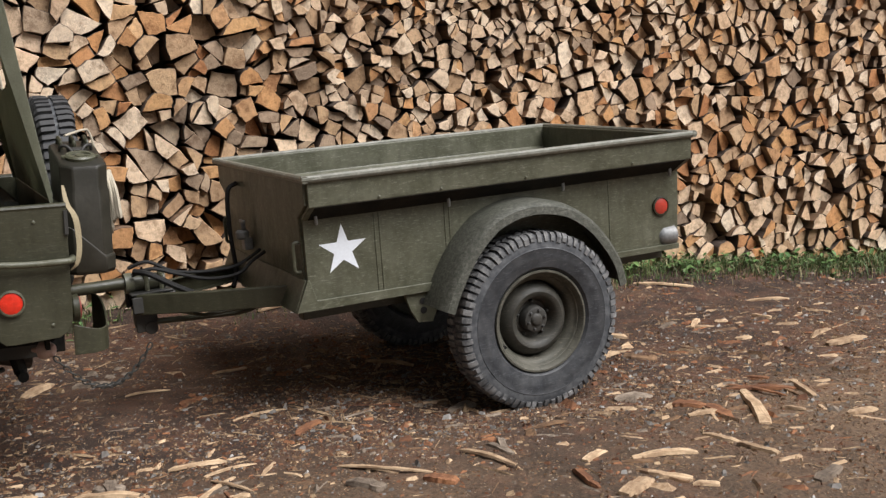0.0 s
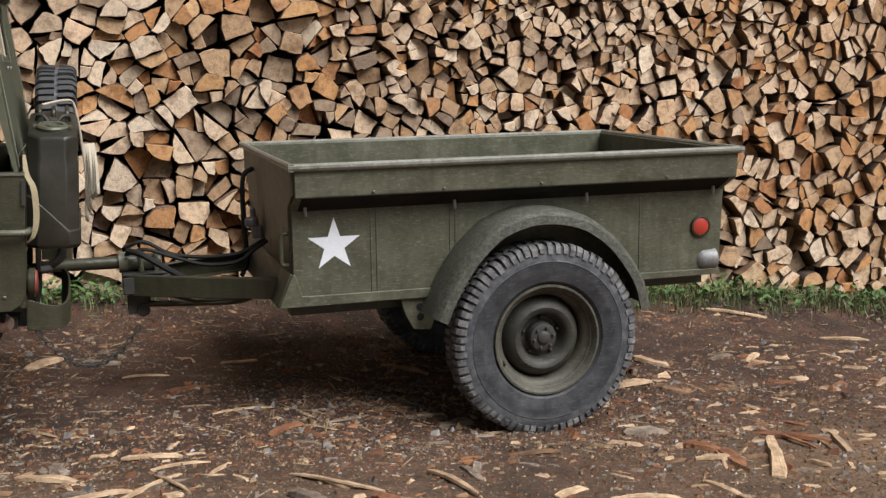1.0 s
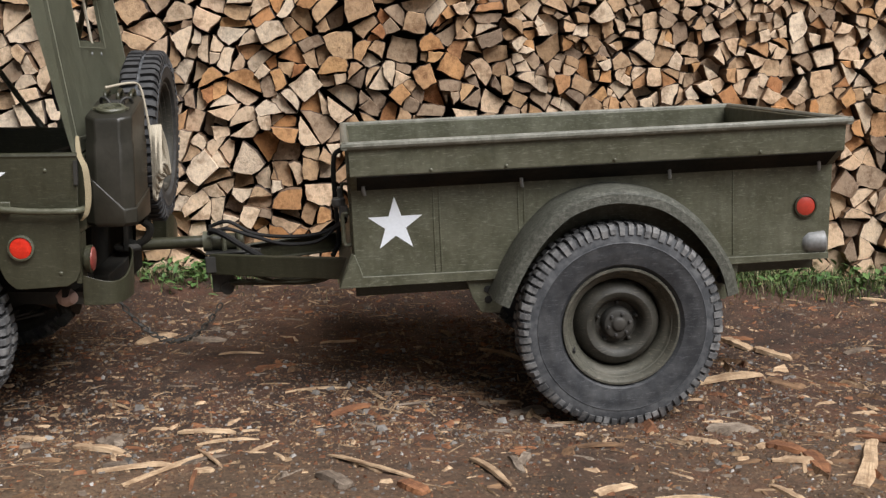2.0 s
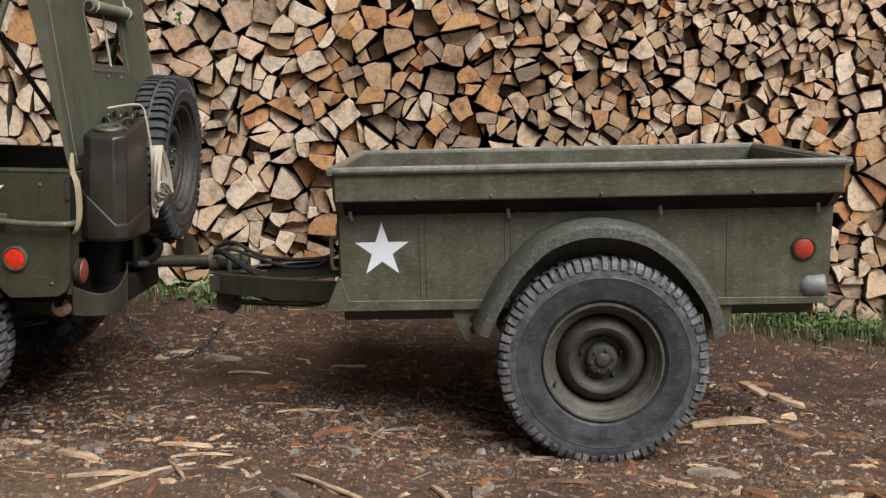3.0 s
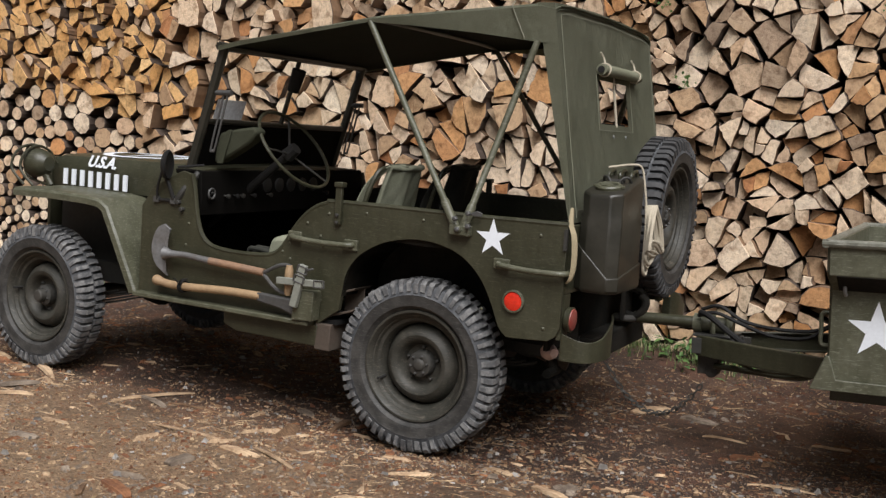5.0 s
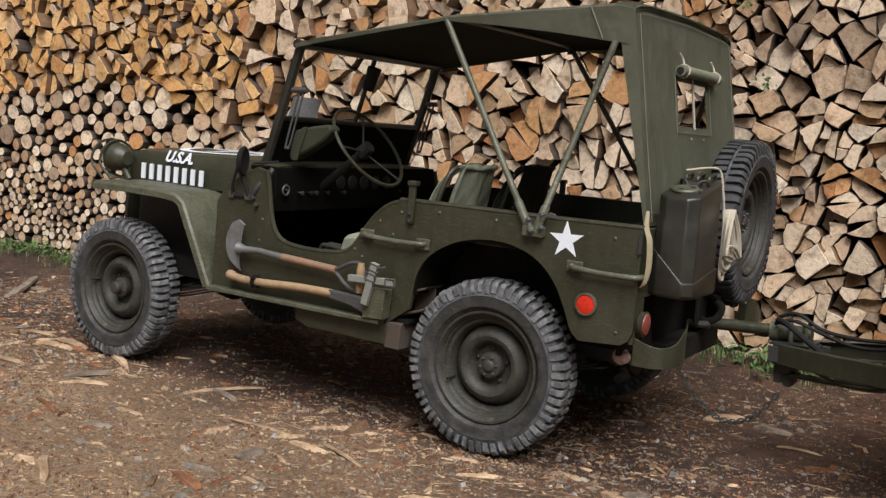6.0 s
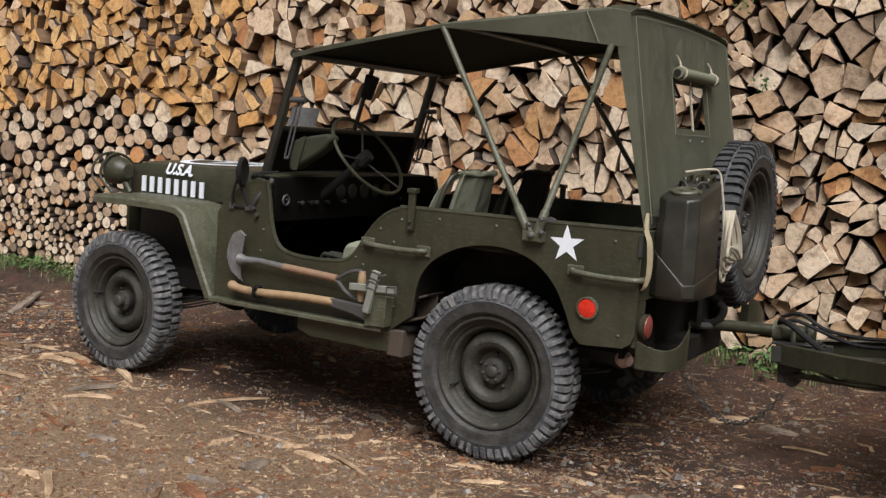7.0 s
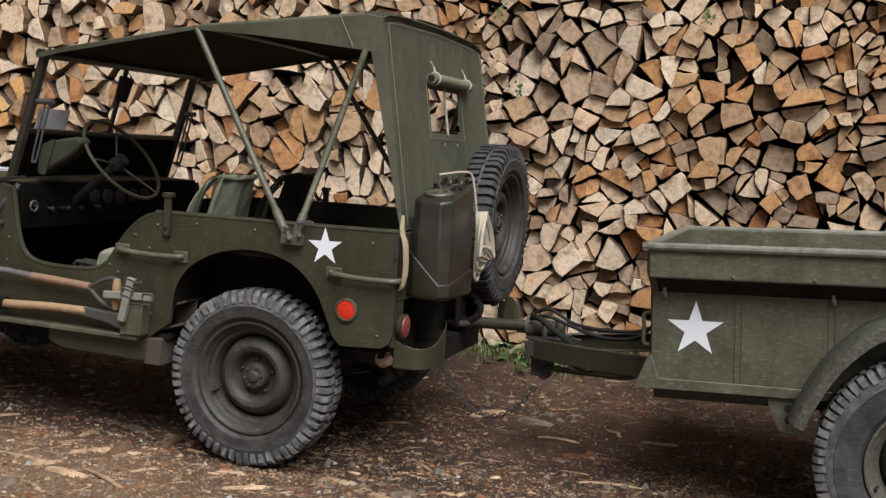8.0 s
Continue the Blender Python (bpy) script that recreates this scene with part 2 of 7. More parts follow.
def fibrous(name, light, dark):
    """Torn wood with fibres along its length."""
    m, n, l, b = node_mat(name)
    co = n.new("ShaderNodeTexCoord").outputs["Object"]
    mp = n.new("ShaderNodeMapping")
    mp.inputs["Scale"].default_value = (6, 110, 60)
    l.new(co, mp.inputs["Vector"])
    fib = noise_tex(n, l, 1.0, 5, 0.7, mp.outputs["Vector"])
    oi = n.new("ShaderNodeObjectInfo")
    base = ramp(n, l, fib, [(0.32, dark), (0.62, light)])
    base = mixed(n, l, "MULTIPLY", 0.8, base, ramp(n, l, oi.outputs["Random"], [(0.0, (0.55, 0.52, 0.5)), (1.0, (1.0, 1.0, 1.0))]))
    base = mixed(n, l, "MULTIPLY", 0.7, base, ramp(n, l, noise_tex(n, l, 24, 4, 0.7, co), [(0.35, (0.4, 0.35, 0.32)), (0.6, (1, 1, 1))]))
    l.new(base, b.inputs["Base Color"])
    b.inputs["Roughness"].default_value = 0.9
    bumped(n, l, b, fib, 0.8, 0.004)
    return m


CHIP_MATS = [fibrous("pale_splinter", (0.76, 0.56, 0.36), (0.42, 0.27, 0.15)),
             fibrous("orange_bark_chip", (0.4, 0.18, 0.08), (0.15, 0.062, 0.034)),
             fibrous("grey_bark_chip", (0.36, 0.29, 0.22), (0.13, 0.1, 0.075)),
             fibrous("brown_splinter", (0.32, 0.19, 0.1), (0.1, 0.058, 0.034))]
CRUMB_MATS = [fibrous("sawdust_crumb", (0.62, 0.45, 0.27), (0.24, 0.155, 0.09)), fibrous("bark_crumb", (0.26, 0.115, 0.055), (0.1, 0.045, 0.026))] + CHIP_MATS[2:]
PALE_STONE = worn("pale_pebble", (0.36, 0.34, 0.31), (0.5, 0.48, 0.45), 0.8, 0.8, 60, 20)
STONE = worn("grey_pebble", (0.15, 0.135, 0.12), (0.28, 0.26, 0.235), 0.8, 0.8, 60, 20)


def soil():
    m, n, l, b = node_mat("damp_soil_and_sawdust")
    co = n.new("ShaderNodeTexCoord").outputs["Object"]
    big = noise_tex(n, l, 0.7, 6, 0.65, co)
    mid = noise_tex(n, l, 7, 6, 0.7, co)
    fine = noise_tex(n, l, 55, 5, 0.75, co)
    base = ramp(n, l, big, [(0.3, (0.025, 0.0138, 0.0095)), (0.5, (0.05, 0.0285, 0.0185)), (0.68, (0.115, 0.07, 0.045))])
    base = mixed(n, l, "OVERLAY", 0.7, base, ramp(n, l, mid, [(0.34, (0.12, 0.1, 0.09)), (0.66, (0.85, 0.8, 0.75))]))
    base = mixed(n, l, "MULTIPLY", 0.9, base, ramp(n, l, fine, [(0.3, (0.4, 0.36, 0.33)), (0.6, (1.1, 1.05, 1.0))]))
    base = mixed(n, l, "MIX", ramp(n, l, noise_tex(n, l, 3.2, 6, 0.75, co), [(0.5, (0, 0, 0)), (0.66, (0.6, 0.6, 0.6))]), base, (0.135, 0.056, 0.03))
    # a swept fan of pale sawdust before the jeep; paler colour again beyond x = -0.3
    pos = n.new("ShaderNodeSeparateXYZ")
    l.new(co, pos.inputs[0])
    fan = n.new("ShaderNodeMapRange")
    fan.inputs["From Min"].default_value, fan.inputs["From Max"].default_value = -0.55, -1.35
    fan.inputs["To Max"].default_value = 1.0
    l.new(pos.outputs["Y"], fan.inputs["Value"])
    fan_n = n.new("ShaderNodeMath")
    fan_n.operation = "MULTIPLY"
    fan_x = n.new("ShaderNodeMapRange")
    fan_x.inputs["From Min"].default_value, fan_x.inputs["From Max"].default_value = -0.9, -3.0
    fan_x.inputs["To Min"].default_value = 0.34
    l.new(pos.outputs["X"], fan_x.inputs["Value"])
    fan_r = n.new("ShaderNodeMapRange")
    fan_r.inputs["From Min"].default_value, fan_r.inputs["From Max"].default_value = -0.3, 0.9
    fan_r.inputs["To Max"].default_value = 0.68
    l.new(pos.outputs["X"], fan_r.inputs["Value"])
    fan_m = n.new("ShaderNodeMath")
    fan_m.operation = "MAXIMUM"
    l.new(fan_x.outputs["Result"], fan_m.inputs[0])
    l.new(fan_r.outputs["Result"], fan_m.inputs[1])
    fan_xy = n.new("ShaderNodeMath")
    fan_xy.operation = "MULTIPLY"
    l.new(fan.outputs["Result"], fan_xy.inputs[0])
    l.new(fan_m.outputs[0], fan_xy.inputs[1])
    l.new(fan_xy.outputs[0], fan_n.inputs[0])
    l.new(ramp(n, l, noise_tex(n, l, 1.1, 5, 0.7, co), [(0.3, (0.25, 0.25, 0.25)), (0.65, (1, 1, 1))]), fan_n.inputs[1])
    base = mixed(n, l, "MIX", mixed(n, l, "MULTIPLY", 1.0, fan_n.outputs[0], ramp(n, l, fine, [(0.32, (0.15, 0.15, 0.15)), (0.58, (0.9, 0.9, 0.9))])), base, (0.43, 0.285, 0.165))
    # sawdust and bark crumbs
    vo = n.new("ShaderNodeTexVoronoi")
    vo.inputs["Scale"].default_value = 75
    vo.inputs["Randomness"].default_value = 1.0
    l.new(co, vo.inputs["Vector"])
    crumbs = ramp(n, l, vo.outputs["Distance"], [(0.12, (1, 1, 1)), (0.3, (0, 0, 0))])
    pick = n.new("ShaderNodeSeparateColor")
    l.new(vo.outputs["Color"], pick.inputs[0])
    few = ramp(n, l, pick.outputs[0], [(0.66, (0, 0, 0)), (0.7, (0.8, 0.8, 0.8))])
    hue = ramp(n, l, pick.outputs[1], [(0.0, (0.38, 0.25, 0.14)), (0.35, (0.36, 0.13, 0.05)), (0.6, (0.3, 0.27, 0.23)), (0.8, (0.5, 0.38, 0.24))])
    base = mixed(n, l, "MIX", mixed(n, l, "MULTIPLY", 1.0, crumbs, few), base, hue)
    l.new(base, b.inputs["Base Color"])
    wet = n.new("ShaderNodeMapRange")
    wet.inputs["From Min"].default_value = 0.3
    wet.inputs["From Max"].default_value = 0.65
    wet.inputs["To Min"].default_value = 0.6
    wet.inputs["To Max"].default_value = 0.95
    l.new(big, wet.inputs["Value"])
    l.new(wet.outputs["Result"], b.inputs["Roughness"])
    sm = n.new("ShaderNodeMath")
    sm.operation = "ADD"
    l.new(fine, sm.inputs[0])
    l.new(mid, sm.inputs[1])
    bumped(n, l, b, sm.outputs[0], 0.9, 0.015)
    return m


SOIL = soil()


def leafy(name, tones):
    m, n, l, b = node_mat(name)
    geo = n.new("ShaderNodeNewGeometry")
    l.new(ramp(n, l, geo.outputs["Random Per Island"], tones), b.inputs["Base Color"])
    b.inputs["Roughness"].default_value = 0.6
    return m


GRASS = leafy("grass_blades", [(0.0, (0.045, 0.085, 0.022)), (0.5, (0.085, 0.135, 0.036)), (0.8, (0.13, 0.15, 0.05)), (0.9, (0.3, 0.25, 0.13)), (1.0, (0.4, 0.34, 0.2))])
LEAF = leafy("weed_leaves", [(0.0, (0.05, 0.12, 0.03)), (1.0, (0.11, 0.19, 0.05))])


# ---- mesh helpers ----
def thing(name, m, label, category, group="", kind=""):
    ob = new(name)
    ob.matrix_world = m
    return tagged(ob, label, category, group, kind)


def finish(ob, smooth=35.0):
    me = ob.data
    if smooth:
        me.polygons.foreach_set("use_smooth", [True] * len(me.polygons))
        me.set_sharp_from_angle(angle=radians(smooth))
    me.update()


def part(name, bm, material, parent, label="", bevel=0.0, smooth=35.0, at=None, kind=""):
    """One mesh object from a bmesh, under a thing or a part, or at top level."""
    bmesh.ops.recalc_face_normals(bm, faces=bm.faces)
    me = bpy.data.meshes.new(name)
    bm.to_mesh(me)
    bm.free()
    for mat in material if isinstance(material, (list, tuple)) else (material,):
        me.materials.append(mat)
    ob = new(name, me)
    finish(ob, smooth)
    if parent is not None:
        ob.parent = parent
    if at is not None:
        ob.matrix_basis = at
    if bevel:
        md = ob.modifiers.new("bevel", "BEVEL")
        md.width, md.segments, md.limit_method, md.angle_limit = bevel, 2, "ANGLE", radians(40)
    return tagged(ob, label, kind=kind)


def box(bm, x0, x1, y0, y1, z0, z1, m=None):
    vs = [bm.verts.new((x, y, z)) for x in (x0, x1) for y in (y0, y1) for z in (z0, z1)]
    if m is not None:
        for v in vs:
            v.co = m @ v.co
    for q in ((0, 1, 3, 2), (4, 6, 7, 5), (0, 4, 5, 1), (2, 3, 7, 6), (0, 2, 6, 4), (1, 5, 7, 3)):
        bm.faces.new([vs[i] for i in q])
    return bm


def plate(bm, pts, y0, y1, m=None):
    """A flat plate with the outline pts in x and z, from y0 to y1."""
    a = [bm.verts.new((x, y0, z)) for x, z in pts]
    b = [bm.verts.new((x, y1, z)) for x, z in pts]
    k = len(pts)
    bm.faces.new(a)
    bm.faces.new(b[::-1])
    for i in range(k):
        bm.faces.new((a[i], b[i], b[(i + 1) % k], a[(i + 1) % k]))
    if m is not None:
        for v in a + b:
            v.co = m @ v.co
    return bm


def loft(bm, rings, closed=True, caps=True):
    """Skin through rings of points."""
    vs = [[bm.verts.new(p) for p in ring] for ring in rings]
    k = len(vs[0])
    for a, b in zip(vs, vs[1:]):
        for i in range(k if closed else k - 1):
            j = (i + 1) % k
            bm.faces.new((a[i], a[j], b[j], b[i]))
    if caps and closed:
        bm.faces.new(vs[0][::-1])
        bm.faces.new(vs[-1])
    return bm


def tube(bm, pts, r, n=10, caps=True, radii=None):
    """A round bar along the points."""
    pts = [Vector(p) for p in pts]
    up = None
    rings = []
    for i, p in enumerate(pts):
        d = (pts[min(i + 1, len(pts) - 1)] - pts[max(i - 1, 0)]).normalized()
        if up is None:
            up = d.orthogonal().normalized()
        up = (up - d * up.dot(d)).normalized()
        side = d.cross(up)
        rr = radii[i] if radii else r
        rings.append([p + rr * (math.cos(t) * up + math.sin(t) * side) for t in (2 * math.pi * j / n for j in range(n))])
    return loft(bm, rings, True, caps)


def curve_pts(ctrl, steps=6):
    """Points on a smooth curve through ctrl."""
    c = [Vector(p) for p in ctrl]
    c = [2 * c[0] - c[1]] + c + [2 * c[-1] - c[-2]]
    out = []
    for i in range(1, len(c) - 2):
        for s in range(steps):
            t = s / steps
            out.append(0.5 * (2 * c[i] + (c[i + 1] - c[i - 1]) * t + (2 * c[i - 1] - 5 * c[i] + 4 * c[i + 1] - c[i + 2]) * t * t + (3 * c[i] - c[i - 1] - 3 * c[i + 1] + c[i + 2]) * t ** 3))
    return out + [c[-2]]


def lathe(bm, profile, n=48, m=None, ring_shaped=False):
    """Turn a profile of (radius, y) round the y axis."""
    rings = []
    for r, y in profile:
        ring = [Vector((max(r, 1e-4) * math.cos(2 * math.pi * j / n), y, max(r, 1e-4) * math.sin(2 * math.pi * j / n))) for j in range(n)]
        rings.append([m @ p for p in ring] if m is not None else ring)
    if ring_shaped:
        return loft(bm, rings + [rings[0]], True, False)
    return loft(bm, rings, True, True)


def star_pts(cx, cz, r, turn=0.0):
    out = []
    for i in range(10):
        a = math.pi / 2 + turn + i * math.pi / 5
        rr = r if i % 2 == 0 else r * 0.385
        out.append((cx + rr * math.cos(a), cz + rr * math.sin(a)))
    return out


def smooth_step(a, b, x):
    t = min(1.0, max(0.0, (x - a) / (b - a)))
    return t * t * (3 - 2 * t)


# ---- ground ----
def ground_height(x, y):
    bank = 0.12 * smooth_step(0.75, 1.75, y) * (1 - smooth_step(4.0, 7.0, y) * 0.5)
    dip = -0.2 * smooth_step(-4.6, -8.0, x) * smooth_step(-1.5, 1.2, y)
    rut = -0.012 * math.exp(-((y + 0.62) / 0.2) ** 2) - 0.012 * math.exp(-((y - 0.62) / 0.2) ** 2)
    near = 1 - smooth_step(20, 40, abs(x) + abs(y))
    n1 = noise.noise(Vector((x * 0.9, y * 0.9, 0.3))) * 0.02
    n2 = noise.noise(Vector((x * 5.0, y * 5.0, 1.7))) * 0.014
    n3 = noise.noise(Vector((x * 17.0, y * 17.0, 4.1))) * 0.009
    rise = 0.018 * smooth_step(-3.2, -4.4, x)
    return bank + dip + rise + near * (rut + n1 + n2 + n3 + 0.004)


def spread(lo, hi, step, reach):
    """Grid lines: even between lo and hi, widening out to the horizon."""
    mid = list(np.arange(lo, hi + step / 2, step))
    d, out, k = step, [], 0.0
    while k < reach:
        d *= 1.35
        k += d
        out.append(k)
    return [lo - v for v in reversed(out)] + mid + [hi + v for v in out]


gx, gy = spread(-10.0, 6.0, 0.05, 1500), spread(-4.6, 2.2, 0.045, 1500)
gv = [(x, y, ground_height(x, y)) for y in gy for x in gx]
nx = len(gx)
gf = [(j * nx + i, j * nx + i + 1, (j + 1) * nx + i + 1, (j + 1) * nx + i) for j in range(len(gy) - 1) for i in range(nx - 1)]
gm = bpy.data.meshes.new("ground")
gm.from_pydata(gv, [], gf)
gm.materials.append(SOIL)
ground = tagged(new("ground", gm), "damp brown dirt yard strewn with sawdust and wood chips", "ground", kind="structure")
finish(ground, 180)


# ---- wheels, shared by jeep and trailer ----
TYRE_R = 0.368


def tyre_mesh(bm, base, bead):
    """base: how far the ground between the lugs is worn up towards their tops."""
    prof = [(0.222, -0.05), (0.236, -0.06), (0.247, -0.075), (0.26, -0.082), (0.28, -0.086), (0.303, -0.084), (0.306, -0.0855), (0.309, -0.083), (0.334, -0.079 - base * 0.3), (0.353 + base, -0.068), (0.358 + base, -0.03),
            (0.359 + base, 0.0), (0.358 + base, 0.03), (0.353 + base, 0.068), (0.334, 0.079 + base * 0.3), (0.305, 0.084), (0.27, 0.086), (0.247, 0.075), (0.236, 0.06), (0.222, 0.05)]
    lathe(bm, [(r + (bead if r < 0.25 else 0.0), y * 0.93) for r, y in prof], 72, None, True)
    for f in bm.faces:
        f.material_index = 0 if all(0.19 < math.hypot(v.co.x, v.co.z) < 0.307 for v in f.verts) else 1


def lug_mesh(bm, count=48):
    """Chunky bars from the middle groove over each shoulder, staggered from side to side."""
    for side in (-1, 1):
        for i in range(count):
            a0 = 2 * math.pi * (i + (0.5 if side > 0 else 0.0) + 0.1 * math.sin(11.7 * i)) / count
            worn_by = 0.0025 * math.sin(4.3 * i + side)
            w = 2 * math.pi / count * (0.33 if count > 60 else 0.28) * (1 + 0.12 * math.sin(7.3 * i))
            low = 0.336 if count > 60 else 0.32
            rows = [(0.345, 0.006), (0.373 + worn_by, 0.008), (0.374 + worn_by, 0.052), (0.371 + worn_by, 0.07), (0.356, 0.083 + 0.003 * math.sin(5.1 * i)), (low + 0.004 * math.sin(3.7 * i), 0.086), (low - 0.001, 0.06)]
            ring = []
            for s in (-1, 1):
                ring.append([(r * math.cos(a0 + s * w + 0.012 * side * (y > 0.05)), side * y * 0.93, r * math.sin(a0 + s * w + 0.012 * side * (y > 0.05))) for r, y in rows])
            loft(bm, ring)


def make_wheel(name, parent, at, label, rear_hub=True, tread=None, lugs=58, rim_k=1.06, disc_k=1.0, rim_paint=None, wall=None):
    """A pressed steel wheel with tyre; the outer face looks to -y. rim_k, disc_k: sizes of the rim and the dished disc."""
    bm = bmesh.new()
    lathe(bm, [(0.01, 0.02), (0.084, 0.022), (0.094, 0.0), (0.102, -0.018), (0.114, -0.029), (0.13, -0.032), (0.147, -0.024), (0.16, -0.008), (0.168, 0.012), (0.178, 0.03), (0.178, 0.036), (0.1, 0.034), (0.01, 0.02)], 48)
    for v in bm.verts:
        v.co.x, v.co.z = v.co.x * disc_k, v.co.z * disc_k
    wheel = part(name, bm, WHEEL_PAINT, parent, label, at=at)
    bm = bmesh.new()
    tyre_mesh(bm, 0.009 if lugs > 60 else 0.0, 0.222 * (rim_k - 1.0) - 0.006)
    part("tyre", bm, [wall or SIDEWALL_BROWN, TREAD_MID], wheel, "dusty black rubber tyre")
    bm = bmesh.new()
    lug_mesh(bm, lugs)
    part("tread", bm, tread or TREAD, wheel, "chunky dusty cross-country tread")
    bm = bmesh.new()
    rim = [(0.172, 0.03), (0.174, 0.0), (0.186, -0.022), (0.193, -0.026), (0.196, -0.032), (0.2, -0.04), (0.204, -0.042), (0.209, -0.056), (0.218, -0.066), (0.226, -0.066), (0.228, -0.058), (0.218, -0.052), (0.21, -0.045), (0.205, -0.01), (0.205, 0.05), (0.222, 0.066), (0.215, 0.07), (0.19, 0.05)]
    lathe(bm, [(r * (rim_k if r > 0.19 else min(rim_k, disc_k + 0.03)), y) for r, y in rim], 56, None, True)
    part("rim", bm, rim_paint or WHEEL_PAINT, wheel)
    bm = bmesh.new()
    if rear_hub:
        lathe(bm, [(0.06, 0.024), (0.056, -0.012), (0.052, -0.02), (0.045, -0.023), (0.028, -0.023), (0.024, -0.03), (0.018, -0.034), (0.004, -0.034)], 28)
    else:
        lathe(bm, [(0.055, 0.024), (0.054, -0.02), (0.044, -0.026), (0.034, -0.03), (0.032, -0.058), (0.026, -0.064), (0.004, -0.066)], 28)
    part("hub", bm, DARK_METAL, wheel)
    for i in range(6):
        a = 2 * math.pi * i / 6 + 0.2
        bm = bmesh.new()
        lathe(bm, [(0.006, -0.02), (0.006, -0.03), (0.004, -0.033), (0.002, -0.033)], 6, Matrix.Translation((0.04 * math.cos(a), 0, 0.04 * math.sin(a))))
        part("hub_bolt", bm, AXE_STEEL, wheel)
    for i in range(5):
        a = 2 * math.pi * i / 5 + 0.3
        bm = bmesh.new()
        lathe(bm, [(0.008, 0.024), (0.008, 0.008), (0.005, 0.004), (0.003, 0.003)], 6, Matrix.Translation((0.074 * math.cos(a), 0, 0.074 * math.sin(a))))
        part("wheel_nut", bm, DARK_METAL, wheel)
    bm = bmesh.new()
    tube(bm, [(-0.165, -0.01, -0.075), (-0.172, -0.04, -0.08), (-0.175, -0.06, -0.082)], 0.006, 8)
    part("valve", bm, BLACK, wheel)
    return wheel


# ---- trailer ----
TR_Y = 0.06
trailer = thing("cargo_trailer", Matrix.Translation((-0.012, TR_Y, 0.37)) @ pose(0, 0, 0, 0, -3.1, 0),
                "open olive drab steel military cargo trailer hitched behind the jeep", "trailer")


def tp(name, bm, mat, label="", bevel=0.0, parent=None, smooth=35.0):
    return part(name, bm, mat, parent or trailer, label, bevel, smooth)


# local to the axle: x to the tail, z from the axle's height
XF, XB, HALF, OVER = -0.97, 0.855, 0.54, 0.635
ZF, ZS, ZO, ZT = 0.17, 0.53, 0.588, 0.70
for s in (-1, 1):
    bm = bmesh.new()
    sec = [(HALF - 0.02, ZF), (HALF, ZF), (HALF, ZS), (OVER, ZO), (OVER + 0.004, ZT), (OVER - 0.016, ZT), (OVER - 0.02, ZO + 0.006), (HALF - 0.02, ZS + 0.008)]
    loft(bm, [[(x + (0.02 * (z - ZF) / (ZT - ZF) + 0.004 if x == XB else 0), s * y, z) for y, z in sec] for x in (XF, -0.3, 0.3, XB)])
    tp("side_panel", bm, OLIVE_OLD, "scratched olive side panel with overhanging upper edge", 0.003)
    # thin black strip: the shade under the overhang is painted on
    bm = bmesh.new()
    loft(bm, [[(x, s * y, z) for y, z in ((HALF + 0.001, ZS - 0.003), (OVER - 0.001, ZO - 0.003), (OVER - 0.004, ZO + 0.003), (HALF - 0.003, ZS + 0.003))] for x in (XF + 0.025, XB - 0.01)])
    tp("flare_shade_strip", bm, SHADE_BLACK, "black strip painted as the shade under the flared upper edge")
def end_wall(x0, x1, lean):
    """An end wall with the stepped outline of the sides; lean: how far its top leans outwards."""
    e_ = bmesh.new()
    half = [(HALF - 0.021, ZF), (HALF - 0.021, ZS + 0.01), (OVER - 0.021, ZO + 0.008), (OVER - 0.021, ZT)]
    ring = half + [(-y, z) for y, z in half[::-1]]
    loft(e_, [[(x + lean * (z - ZF) / (ZT - ZF), y, z) for y, z in ring] for x in (x0, x1)])
    return e_


tp("front_panel", end_wall(XF - 0.004, XF + 0.016, -0.008), OLIVE_OLD, "olive front wall of the trailer box", 0.003)
tp("tail_panel", end_wall(XB - 0.016, XB + 0.004, 0.02), OLIVE_OLD, "olive tail wall of the trailer box", 0.003)
bm = bmesh.new()
box(bm, XF + 0.01, XB - 0.01, -HALF + 0.01, HALF - 0.01, ZF + 0.005, ZF + 0.03)
tp("floor_pan", bm, OLIVE_OLD)
# rolled rim round the top
bm = bmesh.new()
pts = [(XF - 0.012, -OVER - 0.008), (XB + 0.03, -OVER - 0.008), (XB + 0.03, OVER + 0.008), (XF - 0.012, OVER + 0.008)]
for (xa, ya), (xb, yb) in zip(pts, pts[1:] + pts[:1]):
    d = Vector((xb - xa, yb - ya, 0)).normalized() * 0.012
    tube(bm, [(xa - d.x, ya - d.y, ZT), (xb + d.x, yb + d.y, ZT)], 0.015, 10)
tp("top_rim", bm, RIM_WORN_LIT, "rounded top rim, worn, with a sky highlight in its pale paint")
